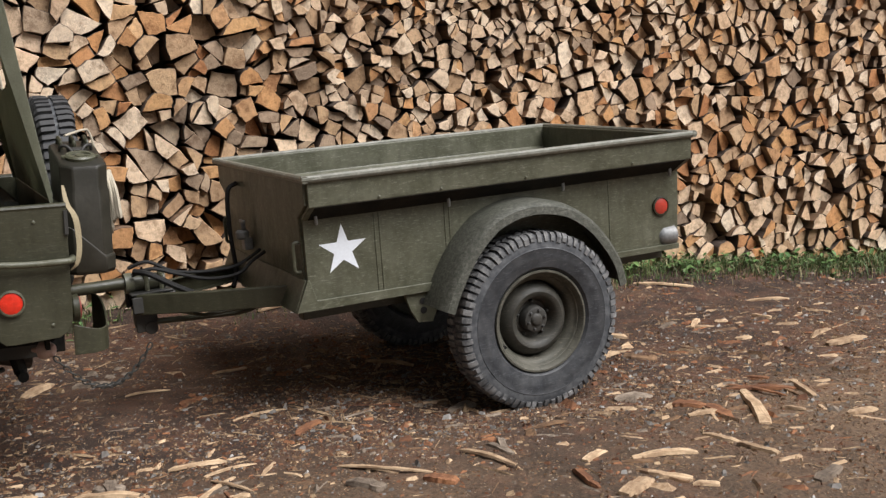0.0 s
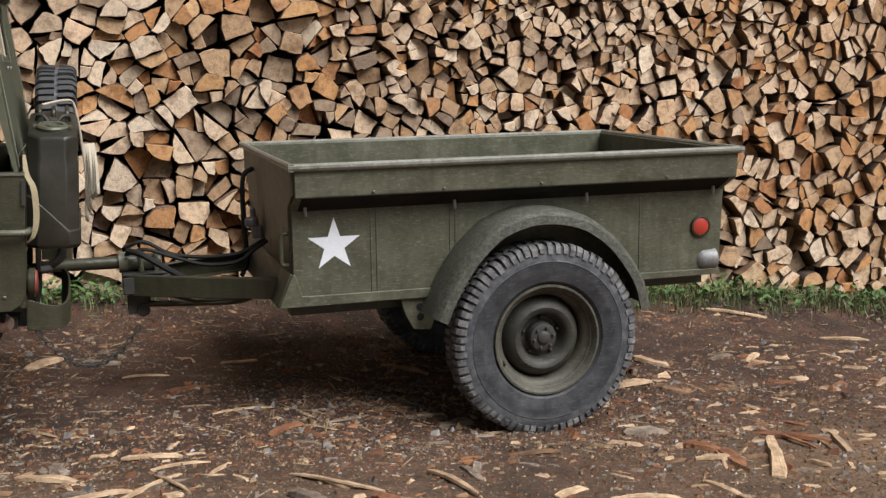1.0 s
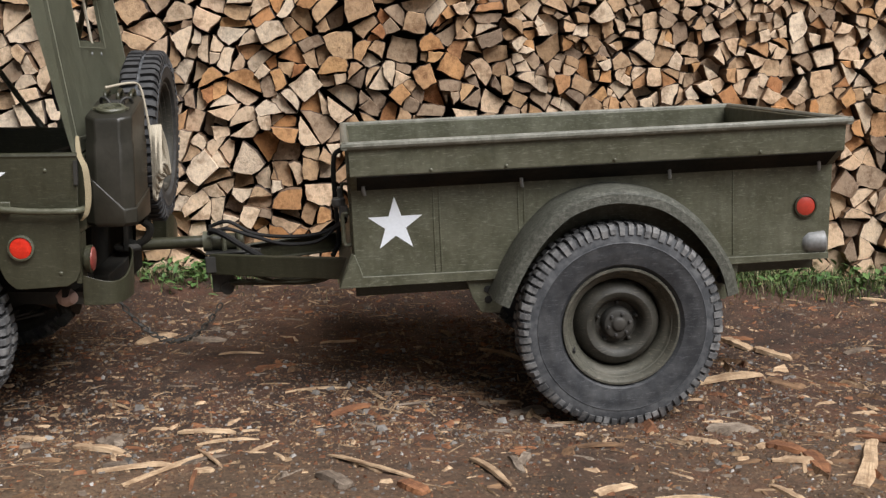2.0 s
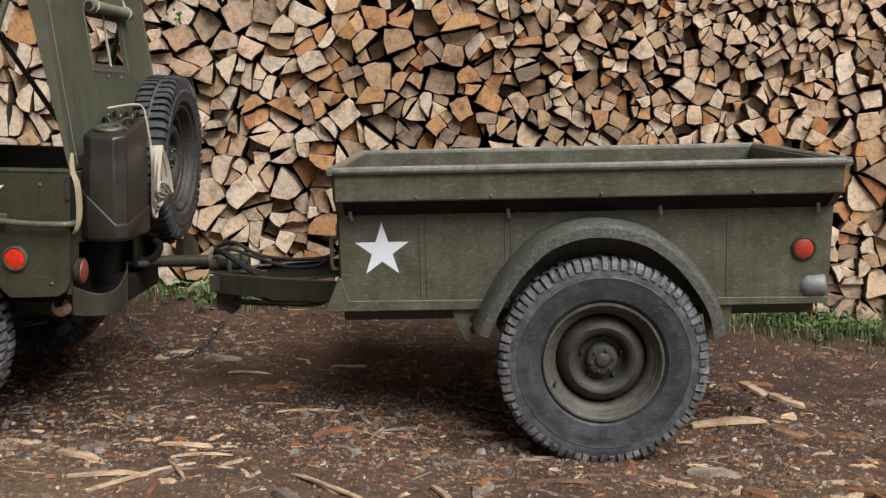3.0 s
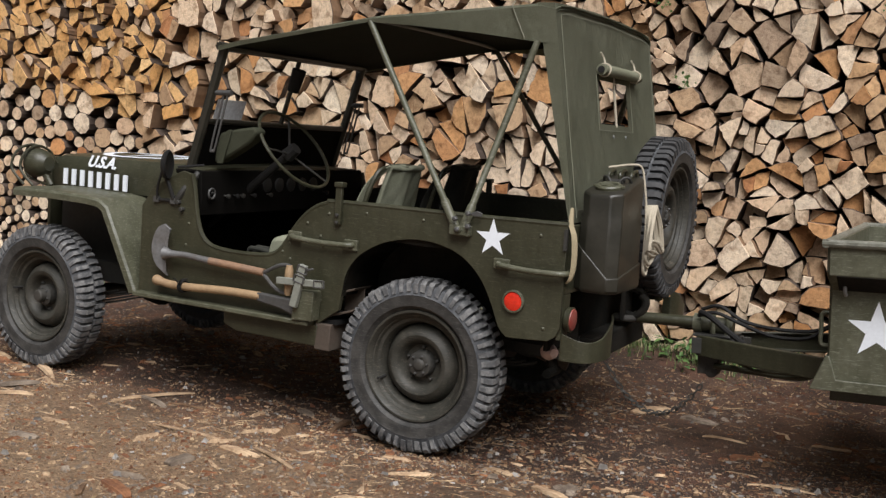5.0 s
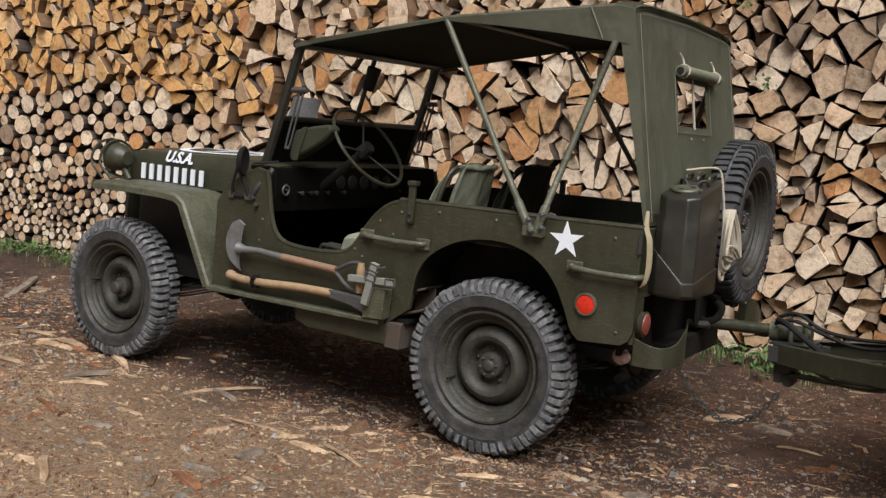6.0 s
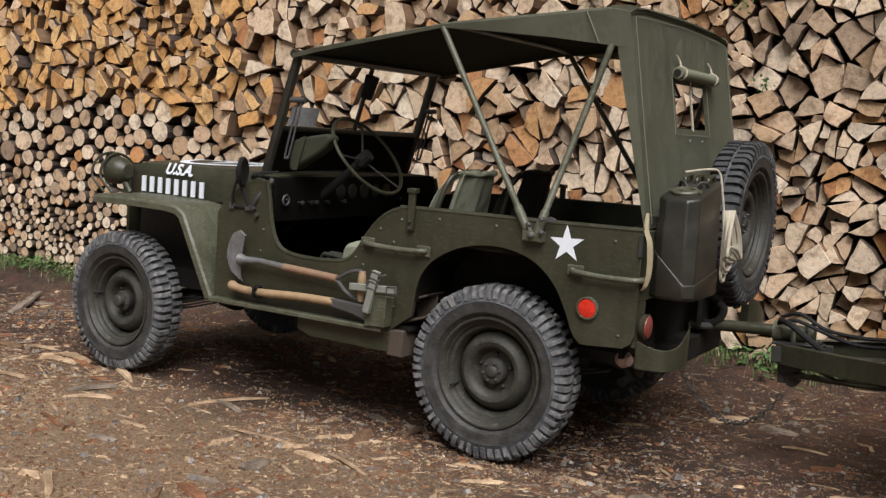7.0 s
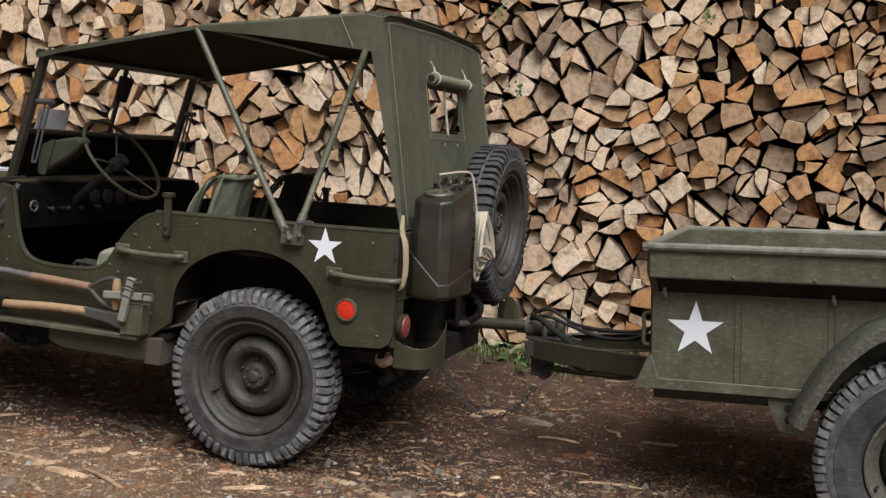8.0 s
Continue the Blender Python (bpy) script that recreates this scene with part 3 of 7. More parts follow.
# skirt along the bottom, flared at the front
for s in (-1, 1):
    bm = bmesh.new()
    plate(bm, [(XF - 0.06, ZF - 0.005), (XB, ZF - 0.005), (XB, ZF + 0.02), (XF + 0.03, ZF + 0.035), (XF + 0.004, ZF + 0.12), (XF - 0.004, ZF + 0.12)], s * (HALF + 0.002), s * (HALF + 0.016))
    tp("bottom_skirt", bm, OLIVE_OLD, "", 0.002)
    for x in (-0.655, -0.336, 0.48):
        bm = bmesh.new()
        for d in (-0.011, 0.011) if x < 0 else (0.0,):
            box(bm, x + d - 0.003, x + d + 0.003, s * (HALF - 0.002), s * (HALF + 0.003), ZF + 0.03, ZS - 0.005)
        tp("seam", bm, OLIVE_OLD, "", 0.002)
    for x in (-0.922, -0.336, 0.226, 0.806):
        bm = bmesh.new()
        tube(bm, curve_pts([(x, s * (HALF - 0.004), 0.552), (x, s * (HALF + 0.022), 0.55), (x, s * (HALF + 0.028), 0.53), (x + 0.004, s * (HALF + 0.018), 0.512)], 4), 0.007, 8)
        tp("tarpaulin_hook", bm, STEEL, "small steel tarpaulin hook")
    for x in (-0.675, -0.4, 0.0, 0.55):
        bm = bmesh.new()
        lathe(bm, [(0.006, 0.0), (0.006, -0.003), (0.003, -0.005)], 8, Matrix.Translation((x, s * (OVER + 0.002), 0.6)) @ pose(0, 0, 0, 0, 0, 0 if s < 0 else 180))
        tp("rivet", bm, OLIVE_OLD)
# flared apron along the bottom of the front wall
bm = bmesh.new()
loft(bm, [[(XF - 0.062, y, ZF - 0.005), (XF - 0.056, y, ZF - 0.005), (XF - 0.004, y, ZF + 0.12), (XF - 0.01, y, ZF + 0.12)] for y in (-HALF, HALF)])
tp("front_apron", bm, OLIVE_OLD, "", 0.002)
# front grab rails
for s in (-1, 1):
    bm = bmesh.new()
    y = s * (HALF - 0.04)
    tube(bm, curve_pts([(XF, y, 0.44), (XF - 0.032, y, 0.435), (XF - 0.034, y, 0.38), (XF - 0.032, y, 0.325), (XF, y, 0.32)], 5), 0.008, 8)
    tp("grab_handle", bm, OLIVE_OLD)

# fenders
fen_ctrl = [(-0.462, 0.108), (-0.425, 0.19), (-0.37, 0.285), (-0.305, 0.368), (-0.215, 0.445), (-0.115, 0.484), (-0.02, 0.496), (0.08, 0.485), (0.175, 0.454), (0.275, 0.384), (0.352, 0.295), (0.412, 0.195), (0.44, 0.09)]
fen = [(p.x, p.z) for p in curve_pts([(x, 0, z) for x, z in fen_ctrl], 3)]
for s in (-1, 1):
    bm = bmesh.new()
    rings = []
    for i, (x, z) in enumerate(fen):
        a, b2 = fen[max(i - 1, 0)], fen[min(i + 1, len(fen) - 1)]
        nrm = Vector((-(b2[1] - a[1]), 0, b2[0] - a[0])).normalized()
        lip = 0.045
        c = [(HALF - 0.005, 0.012), (HALF + 0.12, 0.012), (HALF + 0.165, 0.004), (HALF + 0.182, -0.012), (HALF + 0.186, -lip), (HALF + 0.174, -lip), (HALF + 0.17, -0.018), (HALF + 0.15, -0.006), (HALF + 0.12, 0.0), (HALF - 0.005, 0.0)]
        rings.append([(x + nrm.x * o, s * y, z + nrm.z * o) for y, o in c])
    loft(bm, rings)
    tp("fender", bm, OLIVE_DUSTY, "dusty rounded wheel fender with rolled lip")
    for outline, holes in (([(-0.55, 0.165), (-0.39, 0.165), (-0.40, 0.1), (-0.43, 0.03), (-0.50, 0.035), (-0.53, 0.09), (-0.55, 0.15)], ((-0.473, 0.125), (-0.472, 0.085))),
                           ([(0.39, 0.175), (0.505, 0.175), (0.5, 0.13), (0.48, 0.06), (0.45, 0.025), (0.415, 0.03), (0.4, 0.1)], ((0.436, 0.145), (0.43, 0.105)))):
        bm = bmesh.new()
        plate(bm, outline, s * (HALF - 0.02), s * (HALF - 0.005))
        br = tp("fender_bracket", bm, OLIVE_OLD, "", 0.002)
        # no holes are cut: black discs on the plate imitate their shade
        for cx, cz in holes:
            bm = bmesh.new()
            lathe(bm, [(0.015, -0.0005), (0.015, -0.002), (0.01, -0.003)], 14, Matrix.Translation((cx, s * (HALF - 0.004), cz)) @ pose(0, 0, 0, 0, 0, 0 if s < 0 else 180))
            tp("hole_shade_disc", bm, BLACK, parent=br)

bm = bmesh.new()
tube(bm, [(0, -0.6, 0), (0, 0.6, 0)], 0.03, 14)
tp("axle", bm, DARK_METAL)
for s in (-1, 1):
    bm = bmesh.new()
    for k in range(4):
        pts = curve_pts([(-0.36 + 0.06 * k, s * 0.45, 0.07), (0, s * 0.45, 0.035 + 0.012 * k), (0.36 - 0.06 * k, s * 0.45, 0.07)], 6)
        loft(bm, [[(p.x, p.y - 0.022, p.z), (p.x, p.y + 0.022, p.z), (p.x, p.y + 0.022, p.z + 0.008), (p.x, p.y - 0.022, p.z + 0.008)] for p in pts])
    tp("leaf_spring", bm, DARK_METAL)
    bm = bmesh.new()
    box(bm, XF, XB - 0.02, s * 0.42 - 0.03, s * 0.42 + 0.03, ZF - 0.06, ZF + 0.004)
    tp("chassis_rail", bm, OLIVE, "", 0.003)
tw = make_wheel("wheel", trailer, pose(0.0, -0.635, -0.014) @ Matrix.Scale(1.035, 4), "olive steel trailer wheel", lugs=72, rim_k=0.945, disc_k=0.92, rim_paint=RIM_PAINT, wall=SIDEWALL)
tw2 = copy_thing(tw, pose(0.01, 0.625, -0.002, 0, 25, 180))

# star, reflectors, tail lamp
for s in (-1, 1):
    bm = bmesh.new()
    plate(bm, star_pts(-0.81, 0.392, 0.106), s * (HALF - 0.001), s * (HALF + 0.002))
    tp("star", bm, WHITE, "white five-pointed star painted on the side", smooth=0)
    bm = bmesh.new()
    mm = Matrix.Translation((0.765, s * (HALF + 0.001), 0.374)) @ pose(0, 0, 0, 0, 0, 0 if s < 0 else 180)
    lathe(bm, [(0.045, 0.0), (0.045, -0.01), (0.038, -0.012), (0.036, -0.006)], 28, mm)
    ring = tp("reflector", bm, OLIVE)
    bm = bmesh.new()
    lathe(bm, [(0.0365, -0.003), (0.036, -0.008), (0.025, -0.012), (0.01, -0.014), (0.002, -0.014)], 28, mm)
    tp("lens", bm, RUST_RED, "round red glass lens", parent=ring)
    bm = bmesh.new()
    mm = pose(0.81, s * (HALF - 0.02), 0.228, 0, 0, 90)
    lathe(bm, [(0.01, 0.06), (0.03, 0.05), (0.045, 0.03), (0.048, -0.02), (0.05, -0.03), (0.045, -0.036), (0.002, -0.038)], 24, mm)
    lamp_body = tp("tail_lamp", bm, STEEL, "grey metal tail lamp housing")
    bm = bmesh.new()
    tube(bm, [(0.70, s * (HALF - 0.02), 0.215), (0.79, s * (HALF - 0.02), 0.22)], 0.014, 8)
    tp("lamp_bracket", bm, DARK_METAL, parent=lamp_body)

# drawbar
bm = bmesh.new()
for s in (-1, 1):
    # channel section, open towards the middle
    sec = [(0.0, 0.16), (0.0, 0.245), (-0.035, 0.245), (-0.035, 0.238), (-0.007, 0.238), (-0.007, 0.167), (-0.035, 0.167), (-0.035, 0.16)]
    loft(bm, [[(x, s * (y + d), z) for d, z in sec] for x, y in ((XF + 0.1, 0.42), (-1.28, 0.235), (-1.56, 0.07))])
drawbar = tp("drawbar", bm, OLIVE, "olive A-frame drawbar", 0.004)
bm = bmesh.new()
for s in (-1, 1):
    plate(bm, [(-1.575, 0.168), (-1.40, 0.168), (-1.36, 0.18), (-1.36, 0.232), (-1.575, 0.236)], s * 0.074, s * 0.086)
box(bm, -1.575, -1.40, -0.073, 0.073, 0.24, 0.25)
box(bm, -1.42, -1.39, -0.073, 0.073, 0.165, 0.239)
tp("nose_plate", bm, DARK_METAL, "", 0.003, drawbar)
bm = bmesh.new()
tube(bm, [(-1.42, 0, 0.282), (-1.56, 0, 0.285), (-1.565, 0, 0.288), (-1.85, 0, 0.29)], 0.03, 16, radii=[0.034, 0.036, 0.026, 0.025])
tp("tow_bar", bm, OLIVE, "round steel tow bar with eye", parent=drawbar)
bm = bmesh.new()
tube(bm, [(-1.89 + 0.045 * math.cos(t), 0.045 * math.sin(t), 0.285) for t in np.linspace(0, 2 * math.pi, 20)], 0.016, 10, False)
tp("tow_eye", bm, DARK_METAL, parent=drawbar)
bm = bmesh.new()
for x in (-1.5, -1.44):
    tube(bm, [(x, -0.03, 0.25), (x, -0.03, 0.33)], 0.011, 8)
tube(bm, [(-1.585, 0, 0.287), (-1.55, 0, 0.287)], 0.043, 16)
tp("pivot_collar", bm, OLIVE_OLD, "worn steel collar and pins of the tow bar", parent=drawbar)
bm = bmesh.new()
loft(bm, [[(-1.56, -0.03, z), (-1.47 - 0.02 * k, -0.03, z), (-1.47 - 0.02 * k, 0.03, z), (-1.56 + 0.012 * k, 0.03, z)] for k, z in ((0, 0.165), (0, 0.11), (1, 0.075))])
tube(bm, [(-1.5, -0.035, 0.09), (-1.5, 0.035, 0.09)], 0.028, 14)
tp("support_leg_foot", bm, DARK_METAL, "", 0.003, drawbar)
bm = bmesh.new()
tube(bm, curve_pts([(-1.48, -0.06, 0.12), (-1.3, -0.1, 0.118), (-1.12, -0.14, 0.122), (-1.04, -0.15, 0.16)], 6), 0.013, 8)
for y in (-0.02, -0.16):
    tube(bm, [(-1.42, y * 0.4, 0.16), (-1.3, y, 0.135), (-1.05, y, 0.14)], 0.008, 8)
tp("support_leg", bm, OLIVE, parent=drawbar)
for k, (dy, lift) in enumerate(((-0.05, 0.0), (0.02, 0.02))):
    bm = bmesh.new()
    tube(bm, curve_pts([(-1.56, dy, 0.325 + lift), (-1.48, dy - 0.02, 0.345 + lift), (-1.38, dy - 0.02, 0.31), (-1.25, dy - 0.03, 0.27 + lift), (-1.12, dy - 0.02, 0.27 + lift), (-1.05, dy, 0.31), (XF - 0.02, dy - 0.02, 0.35)], 8), 0.008, 8)
    tp("hose", bm, BLACK, "black rubber cable hose", parent=drawbar)
bm = bmesh.new()
tube(bm, curve_pts([(-1.55, -0.05, 0.34), (-1.5, -0.09, 0.33), (-1.42, -0.12, 0.28), (-1.33, -0.16, 0.23), (-1.24, -0.2, 0.19)], 6), 0.013, 8)
tp("hose", bm, BLACK, "black rubber cable hose", parent=drawbar)
bm = bmesh.new()
box(bm, XF - 0.05, XF - 0.012, 0.135, 0.185, 0.33, 0.385)
lathe(bm, [(0.024, -0.02), (0.03, -0.012), (0.03, 0.012), (0.024, 0.02)], 14, pose(XF - 0.05, 0.16, 0.40, 90))
tube(bm, [(XF - 0.04, 0.16, 0.41), (XF - 0.045, 0.16, 0.46)], 0.012, 8)
tube(bm, [(XF - 0.045, 0.13, 0.46), (XF - 0.045, 0.19, 0.46)], 0.008, 8)
tp("brake_lever", bm, STEEL, "small grey steel latch on the front wall", 0.003)
bm = bmesh.new()
tube(bm, curve_pts([(XF - 0.014, 0.3, 0.62), (XF - 0.06, 0.3, 0.58), (XF - 0.065, 0.31, 0.4), (XF - 0.06, 0.29, 0.22), (XF - 0.09, 0.25, 0.15)], 6), 0.011, 8)
tp("brake_cable", bm, BLACK, "black cable hanging down the front wall")
for s, n_links in ((-1, 26),):
    for k in range(n_links):
        t = k / (n_links - 1)
        x, y = -1.95 + 0.42 * t, s * (0.12 - 0.04 * t) - 0.02
        z = 0.14 - 0.11 * t - 0.8 * t * (1 - t) * (0.9 if s < 0 else 0.6)
        bm = bmesh.new()
        tube(bm, [(0.017 * math.cos(a), 0.0095 * math.sin(a), 0) for a in np.linspace(0, 2 * math.pi, 9)], 0.0035, 5, False)
        slope = math.degrees(math.atan2(-0.9 * (1 - 2 * t) * 0.7, 0.42))
        lk = part("chain_link", bm, DARK_METAL, drawbar, "", at=pose(x, y, z, 90 * (k % 2), -slope, 0))


# ---- jeep ----
JX, JY = -2.555, -0.015
jeep = thing("jeep", Matrix.Translation((JX, JY, 0)) @ pose(0, 0, 0, 0, 0.4, 0), "olive drab military jeep with canvas top parked before firewood", "jeep")


def jp(name, bm, mat, label="", bevel=0.0, parent=None, smooth=35.0):
    return part(name, bm, mat, parent or jeep, label, bevel, smooth)


# local: x from the rear axle towards the tail, z from the ground; the near side has negative y
SIDE = 0.735
arch = [(-0.337, 0.6), (-0.325, 0.68), (-0.30, 0.735), (-0.25, 0.79), (-0.15, 0.845), (-0.03, 0.872), (0.09, 0.868), (0.2, 0.83), (0.285, 0.755), (0.34, 0.66), (0.375, 0.58), (0.41, 0.545)]
tub = [(0.625, 1.0), (0.27, 0.993), (-0.37, 0.987), (-0.43, 0.978), (-0.49, 0.955), (-0.545, 0.912), (-0.59, 0.855), (-0.625, 0.80), (-0.655, 0.76), (-0.69, 0.735),
       (-0.75, 0.722), (-0.87, 0.716), (-0.98, 0.722), (-1.045, 0.742), (-1.085, 0.785), (-1.11, 0.86), (-1.125, 0.95), (-1.145, 1.035),
       (-1.2, 1.045), (-1.36, 0.96), (-1.42, 0.87), (-1.42, 0.47), (-0.44, 0.47), (-0.40, 0.50), (-0.345, 0.54)] + arch + [(0.44, 0.545), (0.58, 0.555), (0.61, 0.575), (0.625, 0.61)]
arch = [(p.x, p.z) for p in curve_pts([(x, 0, z) for x, z in arch], 4)]
cut = [(p.x, p.z) for p in curve_pts([(x, 0, z) for x, z in tub[1:18]], 3)]
tub = tub[:1] + cut + tub[18:25] + arch + tub[-4:]
for s in (-1, 1):
    bm = bmesh.new()
    plate(bm, tub, s * SIDE, s * (SIDE - 0.02))
    jp("side_panel", bm, OLIVE, "olive body side with rounded wheel opening and step-in cutout", 0.003)
    # rolled edge along the cutout and the tub's top
    bm = bmesh.new()
    edge = curve_pts([(x, s * (SIDE - 0.008), z) for x, z in tub[:1] + cut], 1)
    tube(bm, edge, 0.011, 8)
    jp("rolled_edge", bm, OLIVE)
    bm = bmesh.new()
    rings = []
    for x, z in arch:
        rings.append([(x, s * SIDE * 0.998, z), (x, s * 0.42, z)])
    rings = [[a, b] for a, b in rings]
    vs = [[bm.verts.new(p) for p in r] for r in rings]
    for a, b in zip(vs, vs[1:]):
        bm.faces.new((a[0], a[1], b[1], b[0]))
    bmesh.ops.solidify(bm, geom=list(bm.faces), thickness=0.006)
    # black stands in for the shade inside the wheel opening
    jp("wheel_housing", bm, SHADE_BLACK, "wheel housing coloured black for the shade inside it")
# rear wall with opening line, floor, front wall, inner box
bm = bmesh.new()
box(bm, 0.605, 0.625, -SIDE + 0.02, SIDE - 0.02, 0.735, 0.995)
box(bm, 0.605, 0.625, -SIDE + 0.02, -0.64, 0.56, 0.734)
box(bm, 0.605, 0.625, 0.64, SIDE - 0.02, 0.56, 0.734)
jp("rear_panel", bm, OLIVE, "", 0.003)
# recessed black panel, added to imitate the shade below the rear wall
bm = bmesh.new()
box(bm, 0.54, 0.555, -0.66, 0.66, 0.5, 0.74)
jp("rear_shade_panel", bm, SHADE_BLACK, "black panel added as the shade below the rear wall")
bm = bmesh.new()
box(bm, -1.42, -0.36, -SIDE + 0.021, SIDE - 0.021, 0.472, 0.49)
box(bm, -0.36, 0.6, -0.43, 0.43, 0.472, 0.49)
jp("floor_pan", bm, FLOOR_BLACK, "floor pan coloured black for the cabin's shade")
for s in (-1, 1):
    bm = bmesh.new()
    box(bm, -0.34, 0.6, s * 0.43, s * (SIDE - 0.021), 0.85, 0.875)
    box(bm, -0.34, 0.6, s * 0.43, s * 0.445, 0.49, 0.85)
    jp("wheel_box", bm, SHADE_BLACK)
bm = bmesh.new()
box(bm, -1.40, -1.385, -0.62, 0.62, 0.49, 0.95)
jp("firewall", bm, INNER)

# hood and cowl
def hood_section(x, half, zb, zs, zt):
    pts = [(-half, zb), (-half - 0.004, (zb + zs) / 2), (-half, zs - 0.02), (-half + 0.02, zs + 0.006), (-half + 0.07, zs + (zt - zs) * 0.55), (-half * 0.5, zt - 0.006), (0, zt)]
    pts = pts + [(-y, z) for y, z in pts[-2::-1]]
    return [(x, y, z) for y, z in pts]


bm = bmesh.new()
loft(bm, [hood_section(-2.335, 0.39, 0.868, 1.012, 1.04), hood_section(-2.27, 0.4, 0.868, 1.026, 1.052), hood_section(-1.8, 0.435, 0.878, 1.04, 1.068), hood_section(-1.42, 0.47, 0.89, 1.05, 1.078)])
jp("hood", bm, OLIVE, "olive hood with painted white markings")
bm = bmesh.new()
loft(bm, [hood_section(-1.412, 0.472, 0.86, 1.052, 1.08), hood_section(-1.34, 0.54, 0.86, 1.05, 1.08), hood_section(-1.26, 0.64, 0.86, 1.045, 1.075), hood_section(-1.15, 0.70, 0.86, 1.035, 1.07)])
jp("cowl", bm, OLIVE)
bm = bmesh.new()
box(bm, -2.29, -1.41, -0.36, 0.36, 0.5, 0.9)
jp("engine_bay", bm, DARK_METAL)
bm = bmesh.new()
box(bm, -2.345, -2.325, -0.41, 0.41, 0.56, 1.02)
grille = jp("grille", bm, OLIVE, "", 0.006)
# black strips on the solid grille give the slots their shade by colour
for i in range(9):
    bm = bmesh.new()
    box(bm, -2.351, -2.348, -0.2 + 0.05 * i - 0.012, -0.2 + 0.05 * i + 0.012, 0.64, 0.95)
    jp("slot_shade_strip", bm, BLACK, parent=grille)
for s in (-1, 1):
    bm = bmesh.new()
    lathe(bm, [(0.085, 0.0), (0.088, 0.015), (0.08, 0.02), (0.04, 0.028), (0.002, 0.03)], 24, pose(-2.345, s * 0.3, 0.85, 0, 0, 90))
    jp("headlight", bm, STEEL)

# front fenders
for s in (-1, 1):
    bm = bmesh.new()
    top = [(-2.225, 0.882), (-2.0, 0.888), (-1.75, 0.884), (-1.67, 0.874), (-1.62, 0.842), (-1.52, 0.65), (-1.43, 0.475)]
    rings = []
    for i, (x, z) in enumerate(top):
        a, b2 = top[max(i - 1, 0)], top[min(i + 1, len(top) - 1)]
        nr = Vector((-(b2[1] - a[1]), 0, b2[0] - a[0])).normalized()
        c = [(0.40, 0.0), (0.70, 0.0), (0.735, -0.004), (0.745, -0.014), (0.745, -0.042), (0.735, -0.042), (0.735, -0.018), (0.70, -0.012), (0.40, -0.012)]
        rings.append([(x + nr.x * o, s * y, z + nr.z * o) for y, o in c])
    loft(bm, rings)
    jp("front_fender", bm, OLIVE_OLD, "flat-topped olive front fender", 0.002)

# step and lower tank guard
for s in (-1, 1):
    bm = bmesh.new()
    box(bm, -1.41, -0.46, s * (SIDE - 0.03), s * (SIDE + 0.055), 0.462, 0.482)
    jp("step", bm, OLIVE_OLD, "", 0.004)
bm = bmesh.new()
loft(bm, [[(-0.93, y, 0.465), (-0.93, y, 0.40), (-0.86, y, 0.375), (-0.45, y, 0.37), (-0.44, y, 0.465)] for y in (-0.737, -0.28)])
jp("fuel_tank_guard", bm, OLIVE, "", 0.006)
for s in (-1, 1):
    bm = bmesh.new()
    loft(bm, [[(-0.455 + k, s * y, z) for y, z in ((0.46, 0.36), (0.735, 0.36), (0.735, 0.47), (0.46, 0.50))] for k in (0.0, 0.03, 0.075)])
    jp("mud_guard", bm, RUST, "muddy brown guard before the rear wheel", 0.003)

# chassis, axles, bumpers
bm = bmesh.new()
for s in (-1, 1):
    box(bm, -2.45, 0.58, s * 0.37 - 0.03, s * 0.37 + 0.03, 0.42, 0.52)
jp("chassis", bm, DARK_METAL)
for x in (0.0, -2.032):
    bm = bmesh.new()
    tube(bm, [(x, -0.6, 0.355), (x, 0.6, 0.355)], 0.035, 12)
    lathe(bm, [(0.01, -0.1), (0.1, -0.08), (0.13, 0.0), (0.1, 0.08), (0.01, 0.1)], 16, Matrix.Translation((x, 0.12, 0.355)))
    jp("axle", bm, DARK_METAL)
    for s in (-1, 1):
        bm = bmesh.new()
        for k in range(5):
            pts = curve_pts([(x - 0.42 + 0.05 * k, s * 0.42, 0.39), (x, s * 0.42, 0.30 + 0.012 * k), (x + 0.42 - 0.05 * k, s * 0.42, 0.39)], 6)
            loft(bm, [[(p.x, p.y - 0.022, p.z), (p.x, p.y + 0.022, p.z), (p.x, p.y + 0.022, p.z + 0.009), (p.x, p.y - 0.022, p.z + 0.009)] for p in pts])
        jp("leaf_spring", bm, DARK_METAL)
bm = bmesh.new()
loft(bm, [[(x, y, z) for y, z in ((-0.26 * k, 0.44), (-0.22 * k, 0.3 + d), (0.22 * k, 0.3 + d), (0.26 * k, 0.44))] for x, k, d in ((-1.3, 0.8, 0.1), (-1.18, 1.0, 0.01), (-0.82, 1.0, 0.0), (-0.68, 0.8, 0.1))])
jp("skid_plate", bm, SHADE_BLACK, "black gearbox skid plate", 0.006)
bm = bmesh.new()
tube(bm, curve_pts([(-0.35, 0.3, 0.36), (-0.1, 0.3, 0.4), (0.35, -0.28, 0.42), (0.52, -0.3, 0.38)], 5), 0.024, 10)
tube(bm, [(-0.75, 0.3, 0.36), (-0.74, 0.3, 0.36), (-0.35, 0.3, 0.36), (-0.34, 0.3, 0.36)], 0.07, 14, radii=[0.03, 0.07, 0.07, 0.03])
jp("exhaust", bm, RUST, "rusty exhaust pipe and silencer")
